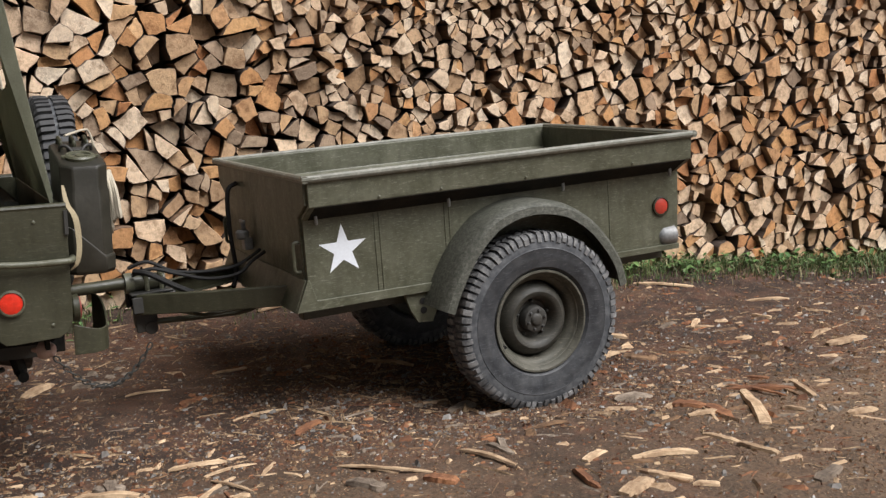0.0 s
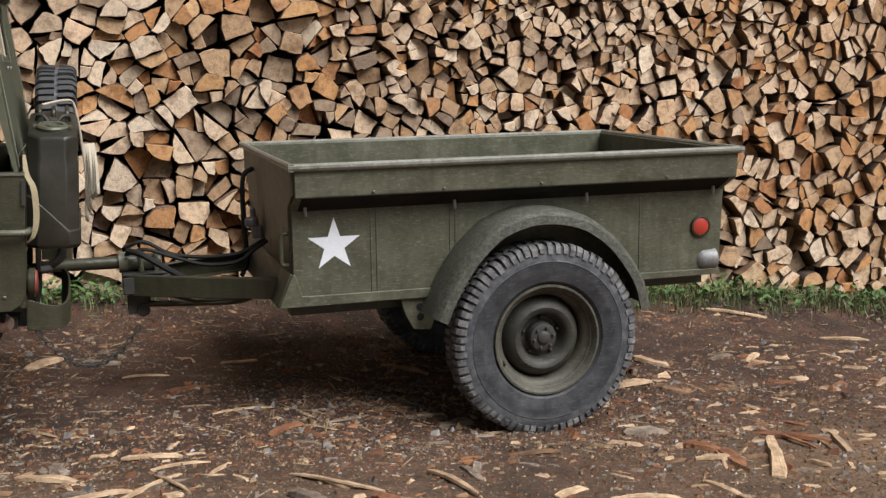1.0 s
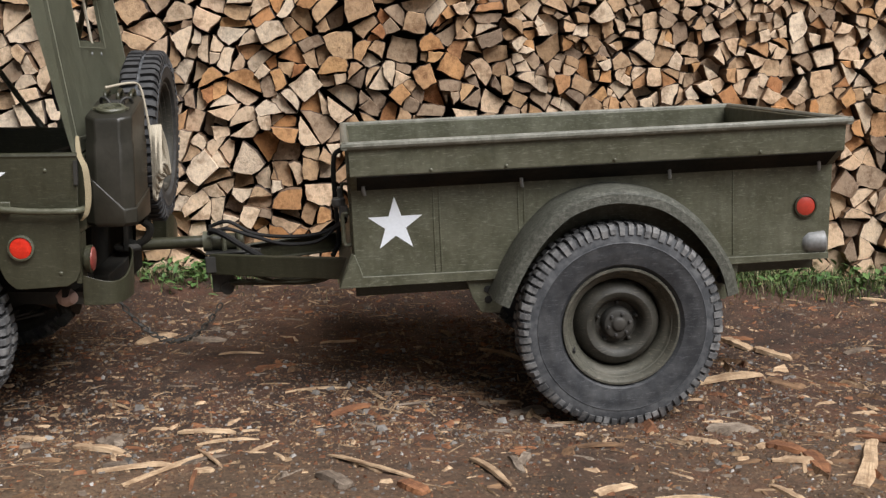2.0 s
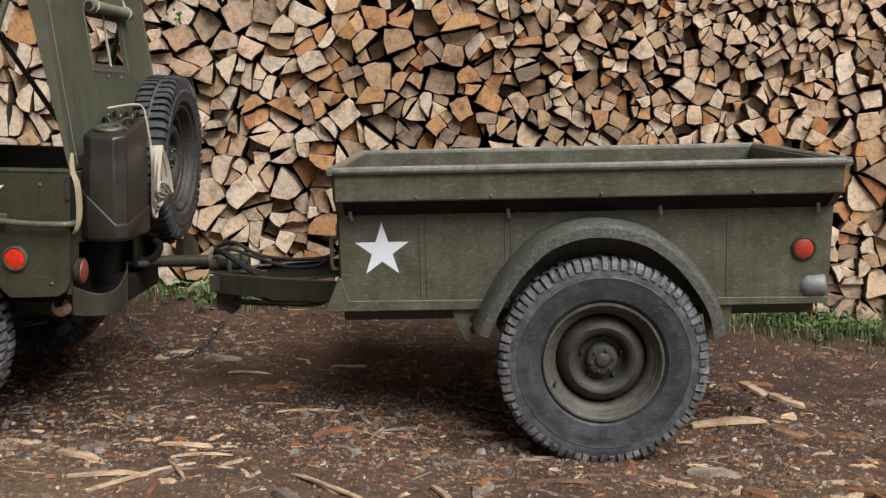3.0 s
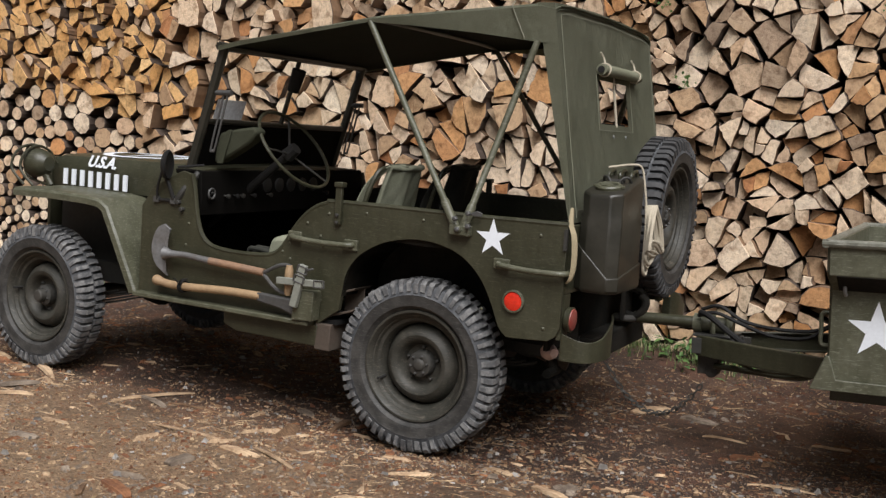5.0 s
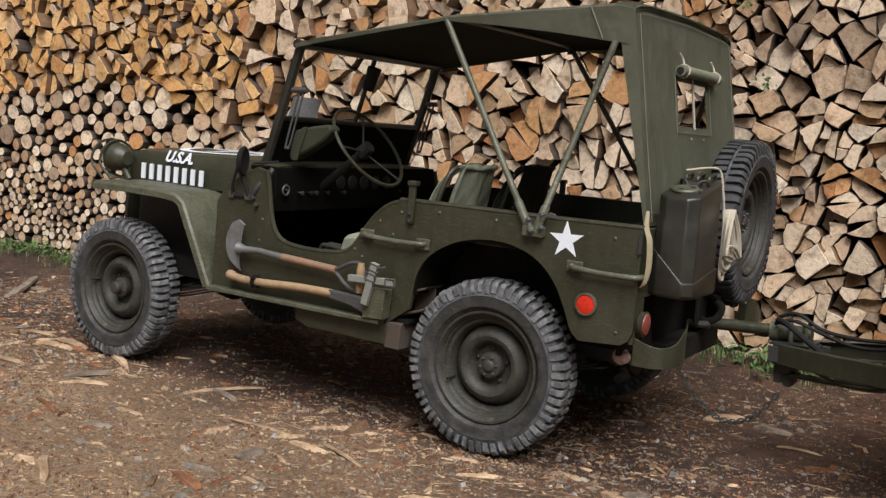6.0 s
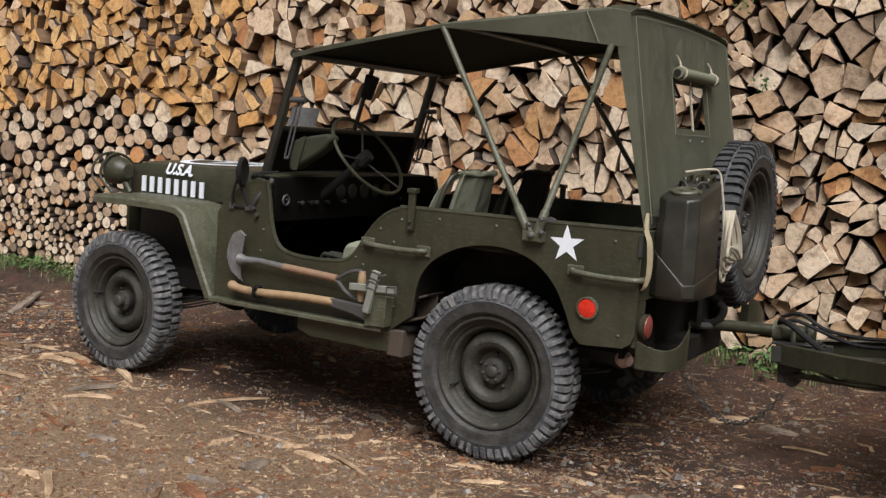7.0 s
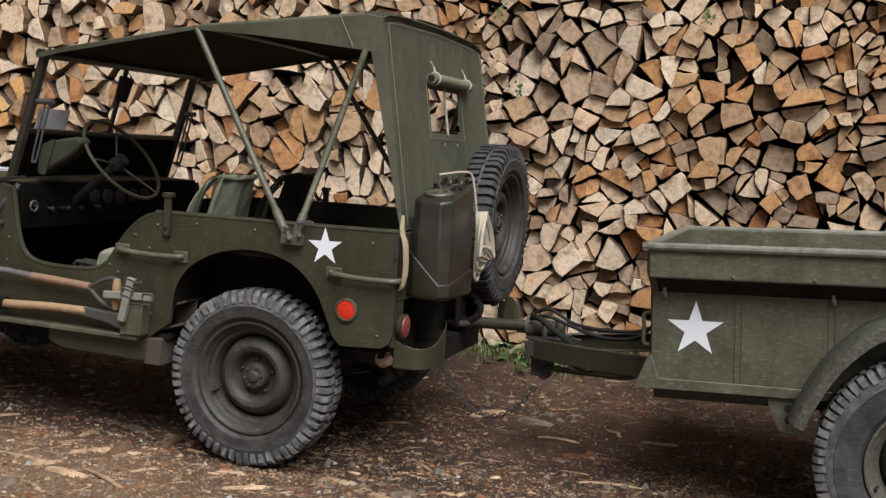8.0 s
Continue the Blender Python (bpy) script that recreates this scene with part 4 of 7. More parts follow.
for s in (-1, 1):
    bm = bmesh.new()
    tube(bm, [(0.46, s * 0.36, 0.44), (0.48, s * 0.36, 0.36)], 0.024, 10)
    tube(bm, [(0.48, s * 0.3, 0.36), (0.48, s * 0.44, 0.36)], 0.02, 10)
    jp("spring_shackle", bm, SHADE_BLACK, "", 0.002)
bm = bmesh.new()
box(bm, -2.50, -2.44, -0.5, 0.5, 0.46, 0.57)
jp("front_bumper", bm, OLIVE, "", 0.008)
for s in (-1, 1):
    bm = bmesh.new()
    pts = curve_pts([(0.625, s * 0.715, 0.54), (0.69, s * 0.71, 0.54), (0.735, s * 0.67, 0.54), (0.752, s * 0.59, 0.54), (0.752, s * 0.5, 0.54), (0.73, s * 0.44, 0.54)], 6)
    m_ = len(pts) - 1
    tops = [0.05 - 0.025 * math.sin(math.pi * min(1.0, i / m_ * 1.4)) + 0.055 * smooth_step(0.55, 0.95, i / m_) for i in range(m_ + 1)]
    loft(bm, [[(p.x, p.y, p.z - 0.055), (p.x + 0.007, p.y + s * 0.004, p.z - 0.055), (p.x + 0.007, p.y + s * 0.004, p.z + h), (p.x, p.y, p.z + h)] for p, h in zip(pts, tops)])
    jp("bumperette", bm, OLIVE, "curved olive corner bumper", 0.002)
bm = bmesh.new()
box(bm, 0.56, 0.64, -0.36, 0.36, 0.42, 0.52)
jp("rear_crossmember", bm, SHADE_BLACK, "", 0.006)
bm = bmesh.new()
tube(bm, curve_pts([(0.63, 0.06, 0.575), (0.68, 0.06, 0.57), (0.715, 0.06, 0.60), (0.725, 0.06, 0.64), (0.7, 0.06, 0.665)], 6), 0.017, 10)
tube(bm, curve_pts([(0.63, 0.06, 0.68), (0.68, 0.06, 0.69), (0.715, 0.06, 0.675)], 6), 0.014, 10)
box(bm, 0.627, 0.645, 0.0, 0.12, 0.55, 0.70)
jp("pintle_hook", bm, SHADE_BLACK, "dark steel pintle hook", 0.004)

# wheels
w1 = make_wheel("wheel", jeep, pose(0, -0.622, 0.352) @ Matrix.Scale(0.957, 4), "dusty olive steel wheel")
copy_thing(w1, pose(0, 0.622, 0.352, 0, 40, 180) @ Matrix.Scale(0.957, 4))
w2 = make_wheel("wheel", jeep, pose(-2.105, -0.622, 0.352, 0, 30, -4) @ Matrix.Scale(0.932, 4), "dusty olive steel front wheel", False)
copy_thing(w2, pose(-2.105, 0.622, 0.352, 0, 10, 180) @ Matrix.Scale(0.932, 4))
bm = bmesh.new()
tube(bm, [(0.62, 0.25, 1.0), (0.69, 0.25, 1.0)], 0.07, 16)
jp("spare_carrier", bm, OLIVE)
w3 = make_wheel("spare_wheel", jeep, pose(0.706, 0.25, 1.0, 0, 0, 90) @ Matrix.Scale(0.955, 4), "spare wheel hung on the jeep's rear panel", True, TREAD_DARK)

# markings
for s in (-1, 1):
    bm = bmesh.new()
    plate(bm, star_pts(0.325, 0.918, 0.074, 0.04), s * (SIDE - 0.001), s * (SIDE + 0.002))
    jp("star", bm, WHITE, "white five-pointed star painted on the side", smooth=0)
    mm = Matrix.Translation((0.433, s * (SIDE + 0.001), 0.688)) @ pose(0, 0, 0, 0, 0, 0 if s < 0 else 180)
    bm = bmesh.new()
    lathe(bm, [(0.044, 0.0), (0.044, -0.012), (0.038, -0.014), (0.036, -0.006)], 28, mm)
    ring = jp("reflector", bm, OLIVE_OLD)
    bm = bmesh.new()
    lathe(bm, [(0.0365, -0.004), (0.036, -0.01), (0.025, -0.013), (0.01, -0.014), (0.002, -0.014)], 28, mm)
    jp("lens", bm, RED, "round bright red glass lens", parent=ring)
# star in a ring, painted on top of the hood
def hood_top(x, y):
    half = np.interp(x, (-2.27, -1.8, -1.42), (0.4, 0.435, 0.47))
    zs, zt = np.interp(x, (-2.27, -1.8, -1.42), (1.026, 1.04, 1.05)), np.interp(x, (-2.27, -1.8, -1.42), (1.052, 1.068, 1.078))
    return np.interp(abs(y), (0.0, half * 0.5, half - 0.07), (zt, zt - 0.006, zs + (zt - zs) * 0.55)) + 0.0015


STAR_X = -1.86
bm = bmesh.new()
tips = [bm.verts.new((STAR_X + 0.31 * r * math.cos(a), 0.31 * r * math.sin(a), hood_top(STAR_X + 0.31 * r * math.cos(a), 0.31 * r * math.sin(a)))) for a, r in ((math.pi + i * math.pi / 5, 1 if i % 2 == 0 else 0.385) for i in range(10))]
mid = bm.verts.new((STAR_X, 0, hood_top(STAR_X, 0)))
for i in range(10):
    bm.faces.new((tips[i], tips[(i + 1) % 10], mid))
bmesh.ops.solidify(bm, geom=list(bm.faces), thickness=0.001)
jp("hood_star", bm, WHITE, "large white star painted on the hood", smooth=0)
bm = bmesh.new()
loft(bm, [[(STAR_X + r * math.cos(t), r * math.sin(t), hood_top(STAR_X + r * math.cos(t), r * math.sin(t)) + d) for r, d in ((0.32, 0.0), (0.37, 0.0), (0.37, 0.001), (0.32, 0.001))] for t in np.linspace(0, 2 * math.pi, 49)], True, False)
jp("hood_ring", bm, WHITE, "white ring painted round the hood's star", smooth=0)


def lettering(name, text, size, m, mat, parent, label=""):
    cu = bpy.data.curves.new(name, "FONT")
    cu.body, cu.size, cu.extrude, cu.align_x = text, size, 0.0015, "LEFT"
    cu.offset = 0.0025
    cu.shear = 0.3
    ob = new(name, cu)
    ob.parent = parent
    ob.matrix_basis = m
    cu.materials.append(mat)
    return tagged(ob, label)


lettering("marking", "U.S.A.", 0.08, pose(-2.055, -0.437, 0.995, 76, 0, -3.0), WHITE, jeep, "white painted letters")
# the registration stays as plain bars
for i in range(8):
    bm = bmesh.new()
    x = -2.215 + 0.0605 * i
    y = -0.4385 - 0.0285 * (x + 2.2) / 0.4 * 0.98 - 0.002
    box(bm, x + 0.008, x + 0.033, y - 0.004, y + 0.004, 0.893, 0.972)
    jp("marking_bar", bm, WHITE, "white painted marking", smooth=0)

# windscreen
def ws(y, k):
    """A point on the windscreen: k from 0 at its foot to 1 at its top."""
    return Vector((-1.27 + 0.16 * k, y, 1.045 + 0.56 * k))


bm = bmesh.new()
for y in (-0.595, 0.595):
    tube(bm, [ws(y, 0), ws(y, 1)], 0.022, 8)
tube(bm, [ws(-0.635, 1), ws(0.635, 1)], 0.02, 8)
tube(bm, [ws(-0.59, 0.4), ws(0.59, 0.4)], 0.014, 8)
tube(bm, [ws(0, 0.4), ws(0, 1)], 0.012, 8)
# olive frame darkened by colour, for the shade on its inner faces
screen = jp("windscreen_frame", bm, JERRY)
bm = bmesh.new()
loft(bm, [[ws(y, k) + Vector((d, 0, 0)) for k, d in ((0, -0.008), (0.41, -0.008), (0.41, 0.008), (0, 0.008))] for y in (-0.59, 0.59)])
# shade behind the screen comes from this panel's near-black colour
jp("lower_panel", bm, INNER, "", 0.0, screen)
for s in (-1, 1):
    bm = bmesh.new()
    a, b2 = (0.012, 0.575) if s > 0 else (-0.575, -0.012)
    loft(bm, [[ws(a, 0.43) + Vector((-0.002, 0, 0)), ws(a, 0.97) + Vector((-0.002, 0, 0)), ws(a, 0.97) + Vector((0.002, 0, 0)), ws(a, 0.43) + Vector((0.002, 0, 0))],
              [ws(b2, 0.43) + Vector((-0.002, 0, 0)), ws(b2, 0.97) + Vector((-0.002, 0, 0)), ws(b2, 0.97) + Vector((0.002, 0, 0)), ws(b2, 0.43) + Vector((0.002, 0, 0))]])
    pane = jp("pane", bm, GLASS, "clear windscreen glass", 0.0, screen, 0)
    pane.visible_shadow = False
    # slotted arm hung from a clamp behind the post
    bm = bmesh.new()
    arm_x = 0.075 if s < 0 else 0.05
    hi, lo = ws(s * 0.59, 0.63) + Vector((arm_x, 0, 0)), ws(s * 0.59, 0.2) + Vector((arm_x + 0.012, 0, 0))
    side_ = Vector((0.011, 0, 0))
    tube(bm, curve_pts([hi - side_, lo - side_, lo - Vector((0, 0, 0.014)), lo + side_, hi + side_], 6), 0.005, 6)
    tube(bm, [ws(s * 0.59, 0.635) + Vector((-0.005, 0, 0)), hi + Vector((0.03, 0, 0.006))], 0.013, 8)
    jp("adjusting_arm", bm, AXE_STEEL, "", 0.0, screen)
bm = bmesh.new()
loft(bm, [[ws(y, k) + Vector((0.012 + d, 0, 0)) for k, d in ((0.425, 0), (0.585, 0), (0.585, 0.002), (0.425, 0.002))] for y in (-0.555, -0.345)])
jp("windscreen_sheet", bm, PAPER, "white paper sheet behind the glass", 0.0, screen, 0)
bm = bmesh.new()
tube(bm, [ws(-0.05, 0.7) + Vector((0.05, 0, 0)), ws(-0.05, 0.9) + Vector((0.05, 0, 0))], 0.035, 12, radii=[0.03, 0.036])
jp("inner_mirror", bm, BLACK, "", 0.004, screen)
# outside mirror on the cowl, on a two-legged bracket clamped to the hood's edge
bm = bmesh.new()
tube(bm, curve_pts([(-1.325, -0.745, 0.905), (-1.318, -0.755, 0.96), (-1.29, -0.765, 1.03)], 5), 0.006, 8)
tube(bm, curve_pts([(-1.232, -0.745, 0.915), (-1.25, -0.755, 0.97), (-1.278, -0.765, 1.03)], 5), 0.009, 8)
tube(bm, [(-1.345, -0.74, 0.905), (-1.215, -0.74, 0.908)], 0.008, 8)
tube(bm, [(-1.205, -0.76, 1.062), (-1.14, -0.66, 1.075)], 0.005, 6)
mirror = jp("side_mirror", bm, BLACK, "round black side mirror on a two-legged bracket")
bm = bmesh.new()
lathe(bm, [(0.002, 0.022), (0.04, 0.02), (0.062, 0.01), (0.068, -0.004), (0.06, -0.01), (0.054, -0.006), (0.002, -0.005)], 28, pose(-1.256, -0.768, 1.067, 0, -8, 112))
jp("mirror_head", bm, BLACK, parent=mirror)
for x in (-1.33, -1.235):
    bm = bmesh.new()
    box(bm, x - 0.014, x + 0.014, -0.75, -0.73, 0.895, 0.92)
    tube(bm, [(x, -0.74, 0.915), (x, -0.74, 0.935)], 0.006, 6)
    jp("clamp", bm, AXE_STEEL, parent=mirror)
# windscreen pivot at the cowl's corner
for s in (-1, 1):
    bm = bmesh.new()
    tube(bm, curve_pts([(-1.225, s * 0.735, 0.9), (-1.19, s * 0.73, 0.96), (-1.15, s * 0.68, 1.04)], 4), 0.016, 8)
    for x, z in ((-1.205, 0.905), (-1.185, 0.875)):
        tube(bm, [(x, s * 0.73, z), (x, s * 0.755, z)], 0.011, 6)
    jp("screen_pivot", bm, DARK_METAL, "", 0.002)

# blackout lamp on the fender
bm = bmesh.new()
lathe(bm, [(0.002, 0.075), (0.035, 0.07), (0.06, 0.045), (0.07, 0.01), (0.074, -0.03), (0.068, -0.04), (0.002, -0.045)], 24, pose(-2.285, -0.53, 0.992, 0, 0, -90))
tube(bm, [(-2.2, -0.53, 0.885), (-2.23, -0.53, 0.925), (-2.27, -0.53, 0.95)], 0.014, 8)
jp("blackout_lamp", bm, OLIVE, "round olive blackout lamp on the fender")
bm = bmesh.new()
for x in (-2.3, -2.36):
    tube(bm, curve_pts([(x + 0.08, -0.63, 0.885), (x, -0.635, 0.96), (x, -0.61, 1.04), (x, -0.53, 1.075), (x, -0.45, 1.05), (x + 0.02, -0.415, 0.99)], 6), 0.007, 8)
tube(bm, curve_pts([(-2.22, -0.53, 0.885), (-2.36, -0.53, 0.92), (-2.385, -0.53, 1.0), (-2.36, -0.53, 1.073), (-2.3, -0.53, 1.076)], 6), 0.007, 8)
jp("brush_guard", bm, OLIVE)

# canvas top
def top_section(x, half, z_edge, z_top, drop):
    ys = [(-half, z_edge - drop), (-half - 0.004, z_edge), (-half * 0.93, z_edge + (z_top - z_edge) * 0.45), (-half * 0.75, z_edge + (z_top - z_edge) * 0.8), (-half * 0.4, z_top - 0.004), (0, z_top)]
    ys = ys + [(-y, z) for y, z in ys[-2::-1]]
    return [(x, y, z) for y, z in ys]


bm = bmesh.new()
secs = [top_section(-1.11, 0.64, 1.605, 1.63, 0.02), top_section(-1.0, 0.645, 1.63, 1.655, 0.02), top_section(-0.7, 0.645, 1.68, 1.71, 0.015), top_section(-0.345, 0.645, 1.742, 1.775, 0.012),
        top_section(-0.1, 0.645, 1.763, 1.80, 0.045), top_section(0.15, 0.645, 1.785, 1.825, 0.085), top_section(0.40, 0.64, 1.81, 1.847, 0.135), top_section(0.465, 0.632, 1.80, 1.835, 0.13)]
loft(bm, secs, closed=False, caps=False)
bmesh.ops.solidify(bm, geom=list(bm.faces), thickness=0.006)
roof = jp("canvas_roof", bm, CANVAS, "faded olive canvas roof")
# second skin below the roof, whose dark colour imitates the roof's own shade
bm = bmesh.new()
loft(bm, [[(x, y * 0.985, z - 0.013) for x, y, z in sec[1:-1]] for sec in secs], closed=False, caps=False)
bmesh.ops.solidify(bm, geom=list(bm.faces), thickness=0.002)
jp("roof_shade_skin", bm, CANVAS_DARK, "dark skin under the canvas roof, coloured for the shade there", 0.0, roof)
# rear curtain, with a window cut through it
def curtain(y, k):
    """A point of the rear curtain: y across, k from 0 at the foot to 1 at the top."""
    return Vector((0.60 - 0.145 * k - 0.012 * math.sin(k * 3.1) * (1 - (y / 0.62) ** 2), y, 1.0 + 0.825 * k + (0.02 * (1 - (y / 0.62) ** 2) if k > 0.9 else 0)))


bm = bmesh.new()
ycuts = [-0.63, -0.58, -0.4, -0.16, 0.22, 0.4, 0.58, 0.63]
kcuts = [0.0, 0.15, 0.32, 0.47, 0.69, 0.86, 1.0]
grid = [[bm.verts.new(curtain(y, k)) for y in ycuts] for k in kcuts]
for i in range(len(kcuts) - 1):
    for j in range(len(ycuts) - 1):
        if not (i == 3 and j == 3):
            bm.faces.new((grid[i][j], grid[i][j + 1], grid[i + 1][j + 1], grid[i + 1][j]))
# side returns round the rear corners
for s, col in ((-1, 0), (1, -1)):
    e = [grid[i][col] for i in range(len(kcuts))]
    f2 = [bm.verts.new(v.co + Vector((-0.012 - 0.06 * k, 0.004 * s, 0))) for v, k in zip(e, kcuts)]
    for i in range(len(kcuts) - 1):
        bm.faces.new((e[i], e[i + 1], f2[i + 1], f2[i]))
bmesh.ops.solidify(bm, geom=list(bm.faces), thickness=0.006)
rear_curtain = jp("rear_curtain", bm, CANVAS, "olive canvas rear curtain with a small open window")
bm = bmesh.new()
tube(bm, [curtain(-0.18, 0.742) + Vector((0.025, 0, 0)), curtain(0.33, 0.742) + Vector((0.025, 0, 0))], 0.024, 12)
jp("window_roll", bm, CANVAS, "rolled-up canvas window flap tied with cords", 0.0, rear_curtain)
# black discs stand in for the shade inside the roll's two ends
for y in (-0.184, 0.334):
    bm = bmesh.new()
    c = curtain(y, 0.742) + Vector((0.025, 0, 0))
    tube(bm, [c + Vector((0, -0.002, 0)), c + Vector((0, 0.002, 0))], 0.015, 12)
    part("roll_end_shade", bm, BLACK, rear_curtain)
for y in (-0.14, 0.28):
    bm = bmesh.new()
    c = curtain(y, 0.742) + Vector((0.025, 0, 0))
    tube(bm, [c + Vector((0.027 * math.cos(a), 0.004 * math.sin(3 * a), 0.027 * math.sin(a))) for a in np.linspace(0, 6.3, 14)], 0.004, 6)
    tube(bm, curve_pts([c + Vector((0.0, 0, 0.024)), c + Vector((-0.012, 0.012, 0.05)), c + Vector((-0.022, -0.004, 0.072))], 4), 0.004, 6)
    jp("tie_cord", bm, ROPE, "", 0.0, rear_curtain)
bm = bmesh.new()
tube(bm, [curtain(0.05, 0.46), curtain(0.05, 0.74)], 0.006, 6)
jp("window_strap", bm, ROPE, "", 0.0, rear_curtain)
# stitched seams
for pts in ([curtain(-0.59, k) + Vector((0.006, 0, 0)) for k in (0.02, 0.4, 0.8, 0.95)] + [curtain(y, 0.955) + Vector((0.006, 0, 0)) for y in (-0.5, 0.0, 0.5)] + [curtain(0.59, k) + Vector((0.006, 0, 0)) for k in (0.95, 0.8, 0.4, 0.02)],
            [curtain(y, 0.06) + Vector((0.007, 0, 0)) for y in (-0.6, -0.2, 0.2, 0.6)],
            [curtain(y, k) + Vector((0.006, 0, 0)) for y, k in ((-0.2, 0.44), (-0.2, 0.72), (0.26, 0.72), (0.26, 0.44), (-0.2, 0.44))]):
    bm = bmesh.new()
    tube(bm, pts, 0.0014, 6)
    jp("stitched_seam", bm, STITCH, "", 0.0, rear_curtain)
for y in (-0.03, 0.14):
    bm = bmesh.new()
    lathe(bm, [(0.007, 0.0), (0.007, -0.004), (0.003, -0.006)], 8, Matrix.Translation(curtain(y, 0.41) + Vector((0.008, 0, 0))) @ pose(0, 0, 0, 0, 0, 90))
    jp("grommet", bm, STEEL, "", 0.0, rear_curtain)
for s in (-1, 1):
    for xa, xb in ((0.35, 0.29),):
        bm = bmesh.new()
        tube(bm, [(xa, s * 0.648, 1.70 if xa < 0.35 else 1.685), (xb, s * 0.652, 1.79 if xa < 0.35 else 1.805), (xb - 0.01, s * 0.6, 1.82 if xa < 0.35 else 1.832)], 0.0022, 6)
        jp("stitched_seam", bm, STITCH, "", 0.0, roof)
# bows and struts
for s in (-1, 1):
    for name, top in (("bow_strut", (-0.345, s * 0.635, 1.735)), ("bow_strut", (0.40, s * 0.635, 1.68))):
        bm = bmesh.new()
        foot = Vector((0.19 + (0.012 if top[0] > 0 else -0.012), s * 0.755, 0.935))
        mid = foot.lerp(Vector(top), 0.13)
        tube(bm, [foot, mid, mid.lerp(Vector(top), 0.01), top], 0.015, 14, radii=[0.0175, 0.0175, 0.013, 0.013])
        jp(name, bm, OLIVE_OLD, "olive tubular bow strut")
    bm = bmesh.new()
    box(bm, 0.15, 0.235, s * (SIDE - 0.002), s * (SIDE + 0.035), 0.915, 0.955)
    tube(bm, [(0.19, s * (SIDE - 0.01), 0.94), (0.19, s * (SIDE + 0.045), 0.94)], 0.014, 10)
    bracket = jp("strut_bracket", bm, OLIVE_OLD, "", 0.004)
    for x, z in ((0.178, 0.98), (0.19, 0.94), (0.235, 0.955), (0.232, 1.005)):
        bm = bmesh.new()
        lathe(bm, [(0.011, 0.0), (0.011, -0.012), (0.006, -0.016), (0.002, -0.016)], 6, Matrix.Translation((x, s * (SIDE + 0.038), z)) @ pose(0, 0, 0, 0, 0, 0 if s < 0 else 180))
        jp("bolt", bm, AXE_STEEL, "", 0.0, bracket)
    bm = bmesh.new()
    loft(bm, [[(x, s * (SIDE + 0.025), z - h), (x, s * (SIDE + 0.03), z - h), (x, s * (SIDE + 0.03), z + h), (x, s * (SIDE + 0.025), z + h)] for x, z, h in ((0.238, 1.003, 0.005), (0.262, 1.006, 0.011), (0.285, 1.004, 0.007))])
    jp("wing_nut", bm, AXE_STEEL, "", 0.002, bracket)
for x, z in ((-0.345, 1.752), (0.40, 1.79)):
    bm = bmesh.new()
    tube(bm, curve_pts([(x, -0.61, z - 0.04), (x, -0.56, z - 0.005), (x, 0, z), (x, 0.56, z - 0.005), (x, 0.61, z - 0.04)], 6), 0.013, 8)
    jp("roof_bow", bm, OLIVE)

# rope handles and grab irons on the sides
for s in (-1, 1):
    for xa, xb in ((-0.59, -0.29), (0.36, 0.64)):
        bm = bmesh.new()
        y = s * (SIDE + 0.03)
        tube(bm, curve_pts([(xa, s * SIDE, 0.825), (xa + 0.02, y, 0.822), ((xa + xb) / 2, y, 0.815), (xb - 0.02, y, 0.818), (xb, s * SIDE if xb < 0.6 else s * (SIDE - 0.03), 0.82)], 6), 0.012, 8)
        box(bm, xa - 0.02, xa + 0.045, s * SIDE, s * (SIDE + 0.012), 0.805, 0.845)
        if xb < 0.6:
            box(bm, xb - 0.045, xb + 0.02, s * SIDE, s * (SIDE + 0.012), 0.795, 0.84)
        jp("grab_iron", bm, OLIVE_OLD, "olive steel grab handle", 0.003)
    bm = bmesh.new()
    box(bm, -0.385, -0.355, s * (SIDE + 0.001), s * (SIDE + 0.018), 0.895, 1.06)
    box(bm, -0.39, -0.35, s * (SIDE - 0.012), s * (SIDE + 0.024), 1.05, 1.07)
    jp("strap_post", bm, OLIVE, "", 0.003)

# shovel and axe on the near side
bm = bmesh.new()
outline = [(-1.248, 0.805), (-1.212, 0.785), (-1.226, 0.755), (-1.236, 0.715), (-1.228, 0.69), (-1.205, 0.68), (-1.205, 0.668), (-1.226, 0.66), (-1.238, 0.63), (-1.234, 0.6), (-1.222, 0.575),
           (-1.245, 0.588), (-1.27, 0.613), (-1.288, 0.64), (-1.297, 0.67), (-1.3, 0.705), (-1.296, 0.74), (-1.285, 0.772), (-1.27, 0.793)]
a_ = [bm.verts.new((x, -0.79 + 0.05 * abs(z - 0.69) ** 1.2 * 3 - 0.01 * (x < -1.26), z)) for x, z in outline]
b_ = [bm.verts.new((v.co.x, v.co.y + 0.012, v.co.z)) for v in a_]
k_ = len(a_)
bm.faces.new(a_)
bm.faces.new(b_[::-1])
for i in range(k_):
    bm.faces.new((a_[i], b_[i], b_[(i + 1) % k_], a_[(i + 1) % k_]))
bmesh.ops.triangulate(bm, faces=[f for f in bm.faces if len(f.verts) > 4])
shovel = jp("shovel", bm, SHOVEL_STEEL, "worn bare steel shovel strapped to the jeep's side", 0.003)
bm = bmesh.new()
tube(bm, [(-1.235, -0.785, 0.676), (-1.2, -0.782, 0.676), (-1.12, -0.777, 0.68), (-0.97, -0.775, 0.668)], 0.02, 12, radii=[0.03, 0.017, 0.0135, 0.0155])
